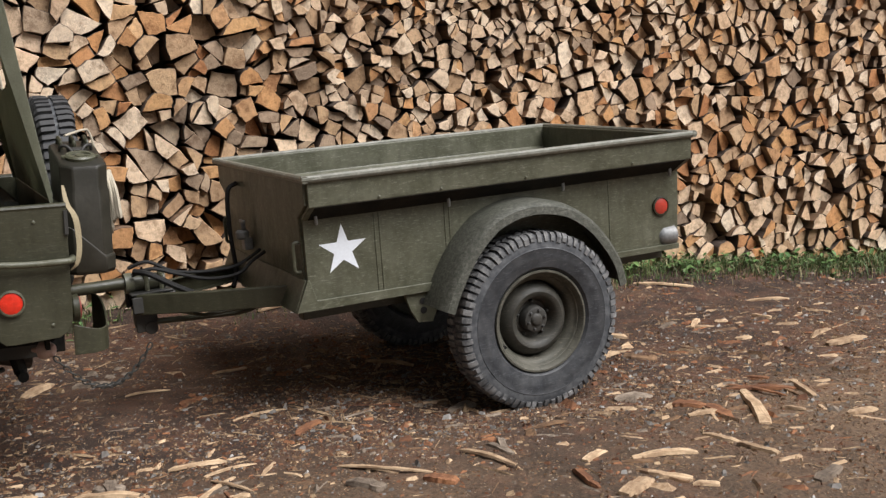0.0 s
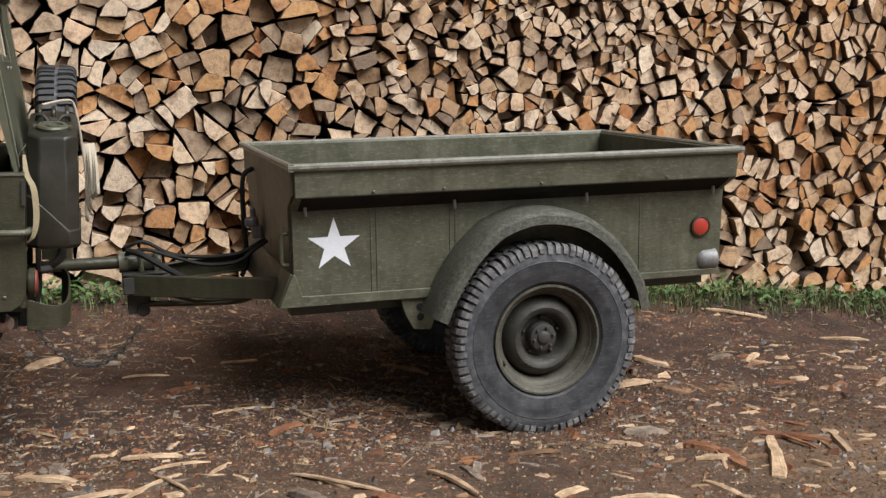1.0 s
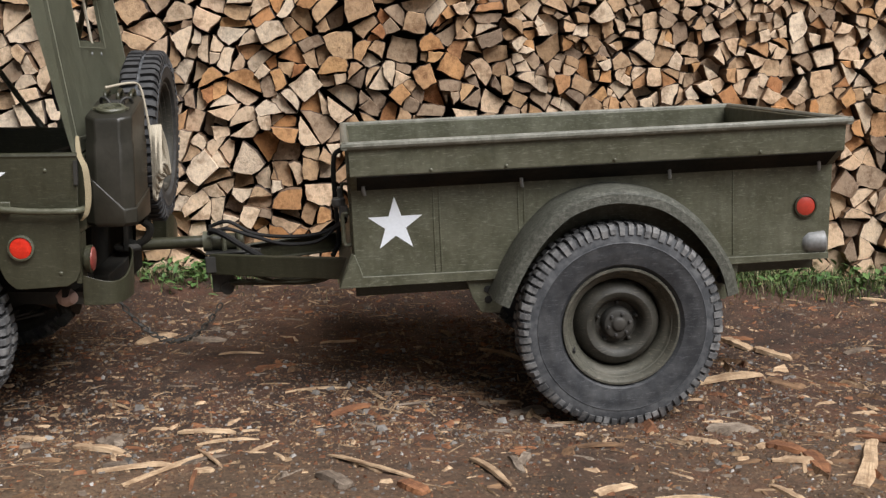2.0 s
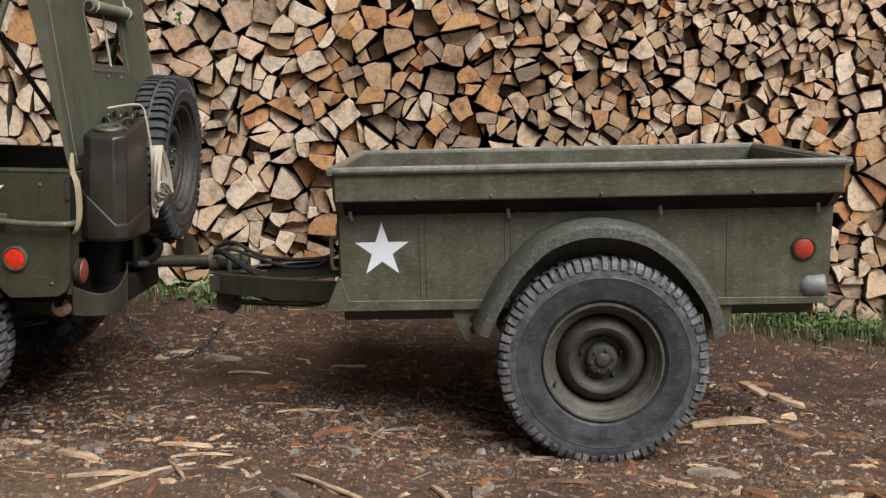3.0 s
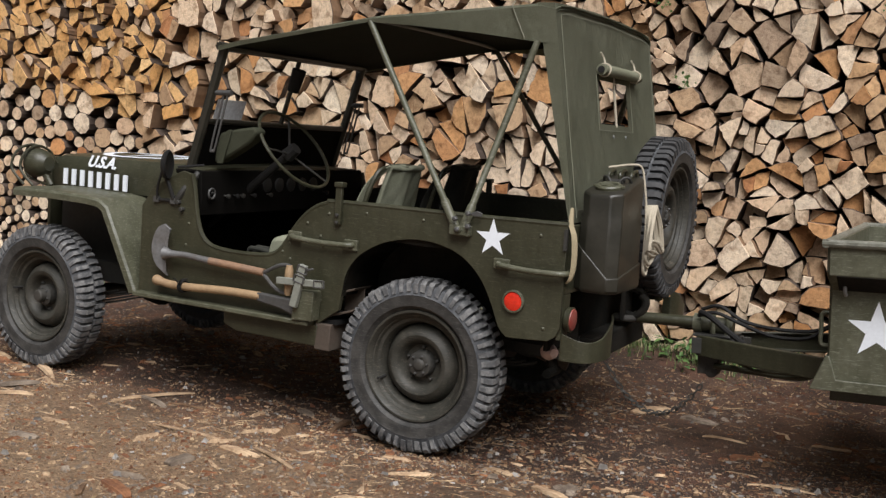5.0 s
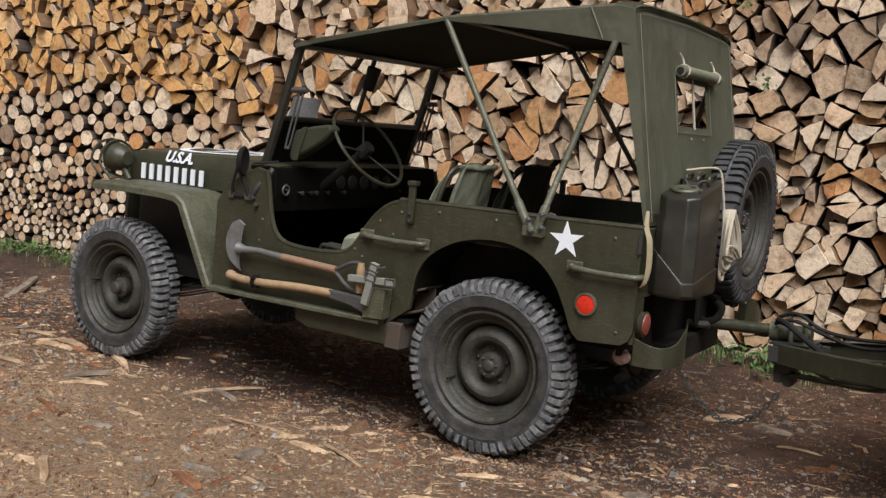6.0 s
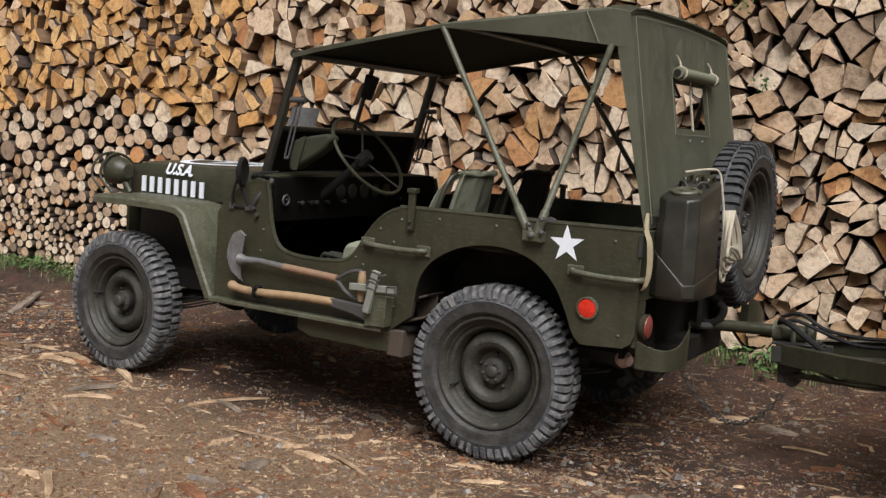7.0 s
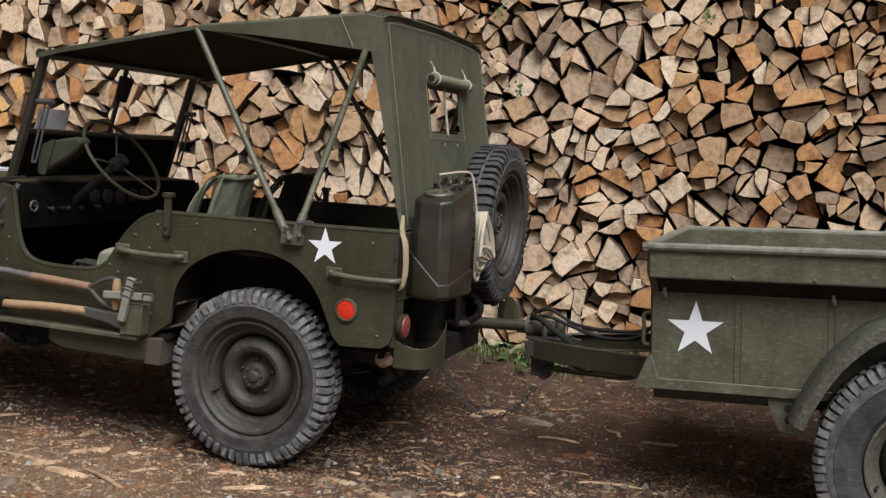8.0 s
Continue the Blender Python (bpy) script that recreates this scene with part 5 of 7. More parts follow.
jp("socket", bm, SHOVEL_STEEL, parent=shovel)
bm = bmesh.new()
tube(bm, [(-0.99, -0.775, 0.67), (-0.85, -0.775, 0.664), (-0.70, -0.775, 0.656)], 0.0165, 12)
jp("shaft", bm, HANDLE_RED, "reddish wooden shaft", parent=shovel)
bm = bmesh.new()
for s in (-1, 1):
    tube(bm, curve_pts([(-0.735, -0.775, 0.656), (-0.70, -0.775, 0.652 + s * 0.006), (-0.66, -0.775, 0.645 + s * 0.034), (-0.625, -0.775, 0.643 + s * 0.053), (-0.59, -0.775, 0.642 + s * 0.06), (-0.565, -0.775, 0.64 + s * 0.058)], 5), 0.0085, 8)
jp("d_handle", bm, AXE_STEEL, parent=shovel)
bm = bmesh.new()
tube(bm, [(-0.572, -0.777, 0.576), (-0.572, -0.777, 0.6), (-0.572, -0.777, 0.68), (-0.572, -0.777, 0.704)], 0.017, 12, radii=[0.013, 0.018, 0.018, 0.013])
jp("grip", bm, HANDLE_WOOD, "pale turned wooden grip", parent=shovel)
bm = bmesh.new()
axis = curve_pts([(-1.292, -0.775, 0.553), (-1.26, -0.775, 0.546), (-1.2, -0.775, 0.539), (-1.08, -0.775, 0.541), (-0.9, -0.775, 0.551), (-0.71, -0.775, 0.553)], 4)
tube(bm, axis, 0.02, 12, radii=[0.019, 0.022, 0.024, 0.023, 0.021] + [0.018] * (len(axis) - 5))
axe = jp("axe", bm, HANDLE_WOOD, "axe with pale wooden handle strapped above the step")
bm = bmesh.new()
plate(bm, [(-0.725, 0.532), (-0.725, 0.57), (-0.62, 0.567), (-0.53, 0.565), (-0.46, 0.56), (-0.45, 0.50), (-0.52, 0.49), (-0.6, 0.515)], -0.79, -0.762)
jp("axe_head", bm, AXE_STEEL, "dull grey steel axe head", 0.007, axe)
bm = bmesh.new()
for k_ in range(3):
    x = -1.137 + 0.007 * k_
    tube(bm, [(x + 0.003 * math.cos(q), -0.775 + 0.026 * math.cos(q), 0.54 + 0.026 * math.sin(q)) for q in np.linspace(0, 6.28, 13)], 0.0035, 6)
tube(bm, curve_pts([(-1.13, -0.8, 0.55), (-1.11, -0.815, 0.575), (-1.085, -0.8, 0.58)], 4), 0.003, 6)
tube(bm, curve_pts([(-1.13, -0.8, 0.55), (-1.15, -0.81, 0.575), (-1.165, -0.8, 0.572)], 4), 0.003, 6)
jp("cord_tie", bm, FLOOR_BLACK, "thin dark cord knotted round the handle", 0.0, axe)
bm = bmesh.new()
plate(bm, [(-0.535, 0.48), (-0.436, 0.486), (-0.43, 0.612), (-0.525, 0.606)], -0.8, -0.738)
clamp = jp("tool_clamp", bm, OLIVE_OLD, "dusty olive tool clamp with web straps", 0.004)
for name, m, hx, hz in (("strap", pose(-0.496, -0.815, 0.63, 0, 13, 0), 0.0165, 0.092), ("strap", pose(-0.496, -0.808, 0.645, 0, -3, 0), 0.112, 0.0145)):
    bm = bmesh.new()
    box(bm, -hx, hx, -0.011, 0.011, -hz, hz, m)
    jp(name, bm, WEB, "pale stiff web strap", 0.003, clamp)
bm = bmesh.new()
for m in (pose(-0.49, -0.818, 0.66, 0, 13, 0), pose(-0.475, -0.818, 0.7, 0, 13, 0), pose(-0.395, -0.812, 0.65, 0, -3, 0)):
    for d in (-0.014, 0.014):
        tube(bm, [m @ Vector((-0.024, -0.008, d)), m @ Vector((0.024, -0.008, d))], 0.003, 6)
    for d in (-0.024, 0.024):
        tube(bm, [m @ Vector((d, -0.008, -0.014)), m @ Vector((d, -0.008, 0.014))], 0.003, 6)
tube(bm, curve_pts([(-0.475, -0.815, 0.69), (-0.44, -0.83, 0.705), (-0.425, -0.82, 0.71)], 4), 0.004, 6)
jp("buckle", bm, AXE_STEEL, "", 0.0, clamp)

# rivets and bolts along the side, ledges before the rear wheel
for s in (-1, 1):
    for x, z in ((-0.523, 0.886), (-0.605, 0.792), (-0.64, 0.752), (-0.454, 0.838), (-0.44, 0.8), (-0.60, 0.725), (-0.42, 0.935), (-0.24, 0.955), (0.02, 0.955), (-0.44, 0.62), (-0.435, 0.57), (-1.148, 0.816), (-1.16, 0.72), (0.52, 0.95), (0.3, 0.64), (0.56, 0.6)):
        bm = bmesh.new()
        lathe(bm, [(0.007, 0.0), (0.0065, -0.003), (0.004, -0.005), (0.001, -0.0055)], 10, Matrix.Translation((x, s * (SIDE - 0.001), z)) @ pose(0, 0, 0, 0, 0, 0 if s < 0 else 180))
        jp("rivet", bm, OLIVE_OLD)
    bm = bmesh.new()
    for z0 in (0.59, 0.5):
        loft(bm, [[(-0.4, s * y, z0), (-0.3, s * y, z0 + 0.035), (-0.29, s * y, z0 + 0.047), (-0.4, s * y, z0 + 0.012)] for y in (0.70, 0.56)])
    plate(bm, [(-0.395, 0.5), (-0.3, 0.535), (-0.3, 0.625), (-0.395, 0.59)], s * 0.6, s * 0.606)
    jp("spring_bracket", bm, RUST, "rusty pressed steel bracket before the wheel", 0.002)
    for z in (0.935, 0.905):
        bm = bmesh.new()
        lathe(bm, [(0.008, 0.0), (0.008, -0.008), (0.003, -0.01)], 6, Matrix.Translation((-0.37, s * (SIDE + 0.018), z)) @ pose(0, 0, 0, 0, 0, 0 if s < 0 else 180))
        jp("bolt", bm, DARK_METAL)

# seats
def seat(y, x, name, label, mat):
    st = bmesh.new()
    loft(st, [[(x - 0.45 + 0.45 * t, yy, z - g) for t, z in ((0, 0.735), (0.03, 0.775), (0.12, 0.79), (0.5, 0.775), (1.0, 0.745), (1.0, 0.69), (0, 0.68))] for yy, g in ((y - 0.215, 0.02), (y - 0.2, 0.0), (y - 0.07, -0.006), (y + 0.06, 0.004), (y + 0.18, 0.0), (y + 0.2, 0.02))])
    cushion = jp(name, st, mat, label, 0.012)
    # back canvas, slack between its frame tubes
    bm2 = bmesh.new()
    rows = []
    for k in range(9):
        t = k / 8
        h = 1 - 0.14 * t * t
        xx, zz = x - 0.03 + 0.11 * t, 0.72 + 0.42 * t
        ys_ = [-0.135 + 0.335 * q / 20 for q in range(21)]
        sag = [0.03 * math.sin((q + 0.135) / 0.335 * math.pi) + (0.4 + 0.6 * (1 - t)) * (0.013 * math.sin(38 * q + 3 * t) + 0.007 * math.sin(71 * q - 8 * t)) for q in ys_]
        rows.append([(xx + w_, y + q * h, zz - 0.01 * (k == 8) * math.sin(30 * q)) for q, w_ in zip(ys_, sag)] + [(xx + 0.022 + w_, y + q * h, zz - 0.01 * (k == 8) * math.sin(30 * q)) for q, w_ in zip(ys_[::-1], sag[::-1])])
    loft(bm2, rows)
    jp("backrest", bm2, mat, "", 0.006, cushion, 60)
    bm2 = bmesh.new()
    tube(bm2, [(x + 0.095 + 0.03 * math.sin((q + 0.135) / 0.335 * math.pi), y + q * 0.86, 1.132 + 0.003 * math.sin(40 * q)) for q in ys_], 0.013, 8)
    jp("hem", bm2, mat, "", 0.0, cushion, 60)
    bm2 = bmesh.new()
    arc = curve_pts([(x - 0.06, y - 0.225, 0.72), (x - 0.045, y - 0.222, 0.86), (x - 0.01, y - 0.21, 1.0), (x + 0.035, y - 0.185, 1.09), (x + 0.08, y - 0.12, 1.14)], 5)
    loft(bm2, [[p + Vector((-0.014, -0.004 + 0.05 * min(1, i / 12), 0)), p + Vector((0.014, -0.012, 0.004)), p + Vector((0.03, 0.035, 0.0)), p + Vector((0.012, 0.04, 0))] for i, p in enumerate(arc)])
    jp("side_flap", bm2, mat, "", 0.006, cushion, 60)
    bm2 = bmesh.new()
    tube(bm2, curve_pts([(x - 0.03, y - 0.21, 0.5), (x - 0.01, y - 0.21, 0.8), (x + 0.055, y - 0.19, 1.08), (x + 0.08, y - 0.1, 1.135), (x + 0.08, y + 0.1, 1.135), (x + 0.055, y + 0.19, 1.08), (x - 0.01, y + 0.21, 0.8), (x - 0.03, y + 0.21, 0.5)], 5), 0.011, 8)
    jp("seat_frame", bm2, OLIVE, "", 0.0, cushion)
    bm2 = bmesh.new()
    for d in (0.0, 0.05):
        tube(bm2, curve_pts([(x - 0.4, y - 0.2 + d, 0.7), (x - 0.52, y - 0.2 + d, 0.715), (x - 0.575, y - 0.19 + d, 0.69), (x - 0.57, y - 0.19 + d, 0.5)], 5), 0.011, 8)
    jp("front_leg", bm2, SEAT_SHADED, "", 0.0, cushion)


seat(-0.33, -0.40, "driver_seat", "faded grey-green canvas front seat", SEAT_CANVAS)
seat(0.33, -0.42, "passenger_seat", "olive canvas front seat, coloured dark for the cabin's shade", SEAT_SHADED)
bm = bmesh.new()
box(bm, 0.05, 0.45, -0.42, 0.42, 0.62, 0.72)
rs = jp("rear_seat", bm, SEAT_SHADED, "canvas rear bench seat, coloured dark for the cabin's shade", 0.02)
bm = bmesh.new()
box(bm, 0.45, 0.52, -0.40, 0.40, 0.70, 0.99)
jp("backrest", bm, SEAT_SHADED, "", 0.02, rs)

# dark sheet added over the passenger's step-in, so the cabin's shade stays unbroken
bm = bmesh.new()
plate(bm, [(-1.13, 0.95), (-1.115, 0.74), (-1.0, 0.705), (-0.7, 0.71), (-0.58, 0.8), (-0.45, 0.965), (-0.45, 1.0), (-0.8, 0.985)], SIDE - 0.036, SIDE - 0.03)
jp("step_in_dark_sheet", bm, SEAT_SHADED, "dark sheet added over the passenger's step-in to keep the cabin black", 0.002)

# steering, dash, levers
bm = bmesh.new()
sw = pose(-0.88, -0.34, 1.17, 0, 50, 0)
tube(bm, [sw @ Vector((0.212 * math.cos(a), 0.212 * math.sin(a), 0)) for a in np.linspace(0, 2 * math.pi, 41)], 0.008, 8, False)
steer = jp("steering_wheel", bm, OLIVE, "thin-rimmed three-spoke steering wheel")
for a in (0.5, 2.6, 4.7):
    bm = bmesh.new()
    tube(bm, [sw @ Vector((0.03 * math.cos(a), 0.03 * math.sin(a), -0.03)), sw @ Vector((0.21 * math.cos(a), 0.21 * math.sin(a), 0))], 0.005, 6)
    jp("spoke", bm, DARK_METAL, parent=steer)
bm = bmesh.new()
tube(bm, [sw @ Vector((0, 0, 0.01)), sw @ Vector((0, 0, -0.05)), sw @ Vector((0, 0, -0.06)), sw @ Vector((0, 0, -0.62))], 0.022, 10, radii=[0.03, 0.035, 0.02, 0.02])
jp("column", bm, BLACK, parent=steer)
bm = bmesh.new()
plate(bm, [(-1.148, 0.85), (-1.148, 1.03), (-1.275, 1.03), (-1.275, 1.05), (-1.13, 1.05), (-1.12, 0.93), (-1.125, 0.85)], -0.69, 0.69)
dash = jp("dashboard", bm, INNER, "steel dashboard with dials and knobs, coloured black for the cabin's shade", 0.004)
for y in (-0.2, -0.1, 0.0, 0.1, 0.2):
    bm = bmesh.new()
    lathe(bm, [(0.035, 0.0), (0.035, -0.008), (0.03, -0.01), (0.002, -0.009)], 16, pose(-1.125, y, 0.98, 0, 0, 90))
    jp("dial", bm, BLACK, parent=dash)
for i, y in enumerate((-0.53, -0.46, -0.42, -0.33, -0.2, 0.3)):
    bm = bmesh.new()
    tube(bm, [(-1.122, y, 0.938), (-1.10, y, 0.936)], 0.004, 6)
    lathe(bm, [(0.002, 0.008), (0.01, 0.006), (0.011, -0.004), (0.002, -0.008)], 10, pose(-1.095, y, 0.936, 0, 0, 90))
    jp("knob", bm, DARK_METAL if i % 2 == 0 else BLACK, parent=dash)
bm = bmesh.new()
tube(bm, [(-1.105, -0.64 + 0.022 * math.cos(q), 0.95 + 0.022 * math.sin(q)) for q in np.linspace(0, 6.28, 17)], 0.005, 6)
tube(bm, [(-1.13, -0.618, 0.95), (-1.105, -0.618, 0.95)], 0.005, 6)
jp("ring_handle", bm, AXE_STEEL, parent=dash)
for y, h in ((0.02, 0.32), (0.1, 0.22), (0.15, 0.22)):
    bm = bmesh.new()
    tube(bm, [(-0.95, y, 0.49), (-0.93, y, 0.49 + h)], 0.008, 8)
    lathe(bm, [(0.002, -0.02), (0.02, -0.01), (0.02, 0.01), (0.002, 0.02)], 12, Matrix.Translation((-0.93, y, 0.5 + h)))
    jp("gear_lever", bm, BLACK)
# canvas bag slung under the screen by the driver
bm = bmesh.new()
plate(bm, [(-1.155, 1.085), (-1.15, 1.16), (-1.13, 1.222), (-1.04, 1.245), (-0.945, 1.262), (-0.922, 1.24), (-0.96, 1.19), (-1.02, 1.15), (-1.07, 1.12), (-1.12, 1.09)], -0.575, -0.50)
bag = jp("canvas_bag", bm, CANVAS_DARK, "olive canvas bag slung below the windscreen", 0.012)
bm = bmesh.new()
plate(bm, [(-1.132, 1.085), (-1.112, 1.17), (-1.085, 1.235), (-1.055, 1.243), (-1.075, 1.17), (-1.098, 1.085)], -0.585, -0.577)
jp("flap", bm, CANVAS_DARK, "", 0.003, bag)

# jerrycan with rope, rear left
jerry = thing("jerrycan", Matrix.Translation((JX + 0.715, JY - 0.475, 0.755)), "dark olive steel jerrycan strapped to the jeep's rear corner", "jerrycan")
def jc(name, bm, mat, label="", bevel=0.0, parent=None):
    return part(name, bm, mat, parent or jerry, label, bevel)


def can_ring(hx, hy, c, height):
    """A ring with cut corners; height gives z from y."""
    out = []
    for sx, sy, k in ((-1, -1, 0), (1, -1, 0), (1, -1, 1), (1, 1, 1), (1, 1, 0), (-1, 1, 0), (-1, 1, 1), (-1, -1, 1)):
        x, y = sx * (hx - (0 if k else c)), sy * (hy - (c if k else 0))
        out.append((x, y, height(y)))
    return out


def can_top(y):
    return 0.362 + 0.22 * (y + 0.168)


bm = bmesh.new()
loft(bm, [can_ring(0.07, 0.156, 0.034, lambda y: 0.0), can_ring(0.082, 0.168, 0.038, lambda y: 0.012), can_ring(0.082, 0.168, 0.038, lambda y: 0.27), can_ring(0.078, 0.164, 0.038, lambda y: 0.285),
          can_ring(0.08, 0.166, 0.038, lambda y: can_top(y) - 0.016), can_ring(0.078, 0.164, 0.036, lambda y: can_top(y) - 0.005), can_ring(0.07, 0.156, 0.034, can_top)])
jc("can_body", bm, JERRY, "", 0.005)
slant = Matrix.Translation((0, 0, can_top(0.0))) @ pose(0, 0, 0, math.degrees(math.atan(0.22)))
bm = bmesh.new()
lathe(bm, [(0.05, -0.002), (0.052, 0.01), (0.046, 0.016), (0.036, 0.016), (0.032, 0.006), (0.018, 0.006), (0.016, 0.014), (0.004, 0.015)], 28, slant @ pose(0.0, -0.075, 0.0, 90))
box(bm, -0.062, 0.062, -0.082, -0.068, 0.004, 0.012, slant)
cap = jc("cap", bm, OLIVE_OLD, "round filler cap with ring")
bm = bmesh.new()
lathe(bm, [(0.031, 0.007), (0.031, 0.009), (0.019, 0.009), (0.019, 0.007)], 24, slant @ pose(0.0, -0.075, 0.0, 90), True)
part("cap_groove", bm, BLACK, cap)
bm = bmesh.new()
for sx in (-1, 1):
    tube(bm, [slant @ Vector(p) for p in curve_pts([(sx * 0.012, -0.01, 0.0), (sx * 0.03, 0.005, 0.022), (sx * 0.05, 0.02, 0.02), (sx * 0.055, 0.03, 0.0)], 5)], 0.006, 8)
box(bm, -0.03, 0.03, 0.0, 0.035, 0.0, 0.012, slant)
jc("cap_lever", bm, DARK_METAL, "", 0.002)
for x in (-0.045, 0.0, 0.045):
    bm = bmesh.new()
    tube(bm, [slant @ Vector(p) for p in curve_pts([(x, 0.055, -0.004), (x, 0.06, 0.022), (x, 0.095, 0.026), (x, 0.13, 0.022), (x, 0.135, -0.004)], 5)], 0.0075, 8)
    jc("carry_handle", bm, OLIVE)
bm = bmesh.new()
low_, flap_ = can_ring(0.088, 0.174, 0.036, lambda y: 0.0), [0.15, 0.045, 0.05, 0.09, 0.09, 0.12, 0.15, 0.17]
loft(bm, [can_ring(0.08, 0.166, 0.036, lambda y: -0.014), low_, [(x, y, h) for (x, y, _), h in zip(low_, flap_)]])
jc("can_holder", bm, JERRY, "", 0.004)

cloth = thing("hanging_cloth", Matrix.Translation((JX + 0.285, JY + 0.655, 1.08)), "dark slate cloth hung on the jeep's roof strut", "cloth")
bm = bmesh.new()
rings = []
for k in range(9):
    t = k / 8
    wd = 0.035 + 0.045 * min(1.0, t * 2.2) + 0.006 * math.sin(9 * t)
    rings.append([(0.005 + q * wd + 0.03 * t - 0.02, 0.012 * math.sin(6 * q + 5 * t) + d, 0.32 * t) for q, d in ((-1, 0.0), (-0.5, -0.016), (0, -0.006), (0.5, -0.02), (1, 0.0), (0.5, 0.016), (0, 0.02), (-0.5, 0.016))])
loft(bm, rings)
part("folds", bm, SLATE, cloth, "", 0.0, 60)

rope = thing("rope_coil", Matrix.Translation((JX + 0.81, JY - 0.345, 0.79)), "coil of cream cotton rope hung on the jerrycan", "rope")
rng_rope = random.Random(3)
for k in range(7):
    bm = bmesh.new()
    dx, dy = 0.006 * k, 0.012 * (k - 2)
    q = rng_rope.uniform
    lo, wd = 0.02 + 0.02 * k + q(-0.01, 0.01), 0.024 + 0.008 * k
    tube(bm, curve_pts([(0.0 + dx, dy * 0.3, 0.28), (0.012 + dx, wd + q(-0.008, 0.008), 0.2), (0.018 + dx, wd * 1.2 + q(-0.01, 0.01), 0.1), (0.016 + dx, wd * 0.4, lo), (0.014 + dx, -wd, lo + 0.015), (0.014 + dx, -wd * 1.2, 0.12), (0.01 + dx, -wd * 0.8 + q(-0.006, 0.006), 0.21), (0.0 + dx, dy * 0.3, 0.285)], 6), 0.0065, 7)
    part("strand", bm, ROPE, rope)
bm = bmesh.new()
tube(bm, curve_pts([(0.0, 0.0, 0.27), (-0.012, -0.01, 0.36), (-0.03, -0.01, 0.43), (-0.06, -0.05, 0.44), (-0.13, -0.12, 0.425)], 6), 0.0045, 8)
part("strand", bm, ROPE, rope)
belt = thing("web_strap", Matrix.Translation((JX + 0.63, JY - 0.70, 0.76)), "cream web strap looped over the jeep's rear corner", "strap")
bm = bmesh.new()
pts = curve_pts([(0.0, 0.0, 0.3), (0.008, -0.02, 0.24), (0.03, -0.035, 0.19), (0.036, -0.035, 0.1), (0.026, -0.03, 0.04), (0.006, -0.02, 0.015)], 6)
loft(bm, [[(p.x - w_, p.y - 0.006, p.z), (p.x + w_, p.y - 0.004, p.z), (p.x + w_, p.y + 0.004, p.z), (p.x - w_, p.y + 0.003, p.z)] for p, w_ in ((p, 0.004 + 0.0055 * math.sin(math.pi * min(1.0, i / (len(pts) - 1) * 1.05)) ** 0.6) for i, p in enumerate(pts))])
part("webbing", bm, TAN_WEB, belt)
bm = bmesh.new()
box(bm, -0.008, 0.004, -0.045, -0.03, 0.14, 0.22)
part("buckle", bm, DARK_METAL, belt)

# tail lamp and bumper lamp at the near rear corner
for s in (-1, 1):
    bm = bmesh.new()
    lathe(bm, [(0.002, 0.03), (0.03, 0.028), (0.046, 0.012), (0.049, -0.006), (0.044, -0.008)], 20, pose(0.645, s * 0.675, 0.64, 0, 0, 90))
    tl = jp("tail_lamp", bm, OLIVE, "small olive tail lamp with red lens")
    bm = bmesh.new()
    lathe(bm, [(0.044, -0.004), (0.04, -0.012), (0.025, -0.016), (0.002, -0.017)], 20, pose(0.645, s * 0.675, 0.64, 0, 0, 90))
    jp("lens", bm, DULL_RED, parent=tl)
bm = bmesh.new()
lathe(bm, [(0.002, -0.035), (0.02, -0.03), (0.034, 0.0), (0.03, 0.02), (0.012, 0.03), (0.006, 0.05), (0.002, 0.052)], 16, pose(0.545, -0.60, 0.488, 0, 0, 60))
jp("bumper_lamp", bm, PINK, "small weathered pinkish lamp under the bumper")


# ---- firewood ----
def pile_face(x):
    """How far back the face of the stack stands."""
    bend = max(0.0, min(x, 2.5) - 0.3)
    return 1.74 + 0.1 * smooth_step(-1.6, -3.6, x) - 0.13 * bend ** 1.3 - 0.21 * max(0.0, x - 2.5)


def clip_poly(poly, px, pz, nx_, nz_):
    out = []
    for i in range(len(poly)):
        a, b = poly[i], poly[(i + 1) % len(poly)]
        da, db = (a[0] - px) * nx_ + (a[1] - pz) * nz_, (b[0] - px) * nx_ + (b[1] - pz) * nz_
        if da <= 0:
            out.append(a)
        if da * db < 0:
            t = da / (da - db)
            out.append((a[0] + t * (b[0] - a[0]), a[1] + t * (b[1] - a[1])))
    return out


def area_of(poly):
    s = sum(a[0] * b[1] - b[0] * a[1] for a, b in zip(poly, poly[1:] + poly[:1])) / 2
    if abs(s) < 1e-9:
        return 0.0, poly[0] if poly else (0, 0)
    cx = sum((a[0] + b[0]) * (a[0] * b[1] - b[0] * a[1]) for a, b in zip(poly, poly[1:] + poly[:1])) / (6 * s)
    cz = sum((a[1] + b[1]) * (a[0] * b[1] - b[0] * a[1]) for a, b in zip(poly, poly[1:] + poly[:1])) / (6 * s)
    return abs(s), (cx, cz)


rng = random.Random(11)
PX0, PX1, PZ0, PZ1 = -10.2, 6.2, 0.0, 2.7


def round_zone(x, z):
    return x < -5.95 - 0.35 * (z - 0.6) + 0.25 * math.sin(z * 5) and z < 1.33 + 0.06 * math.sin(x * 2.3)


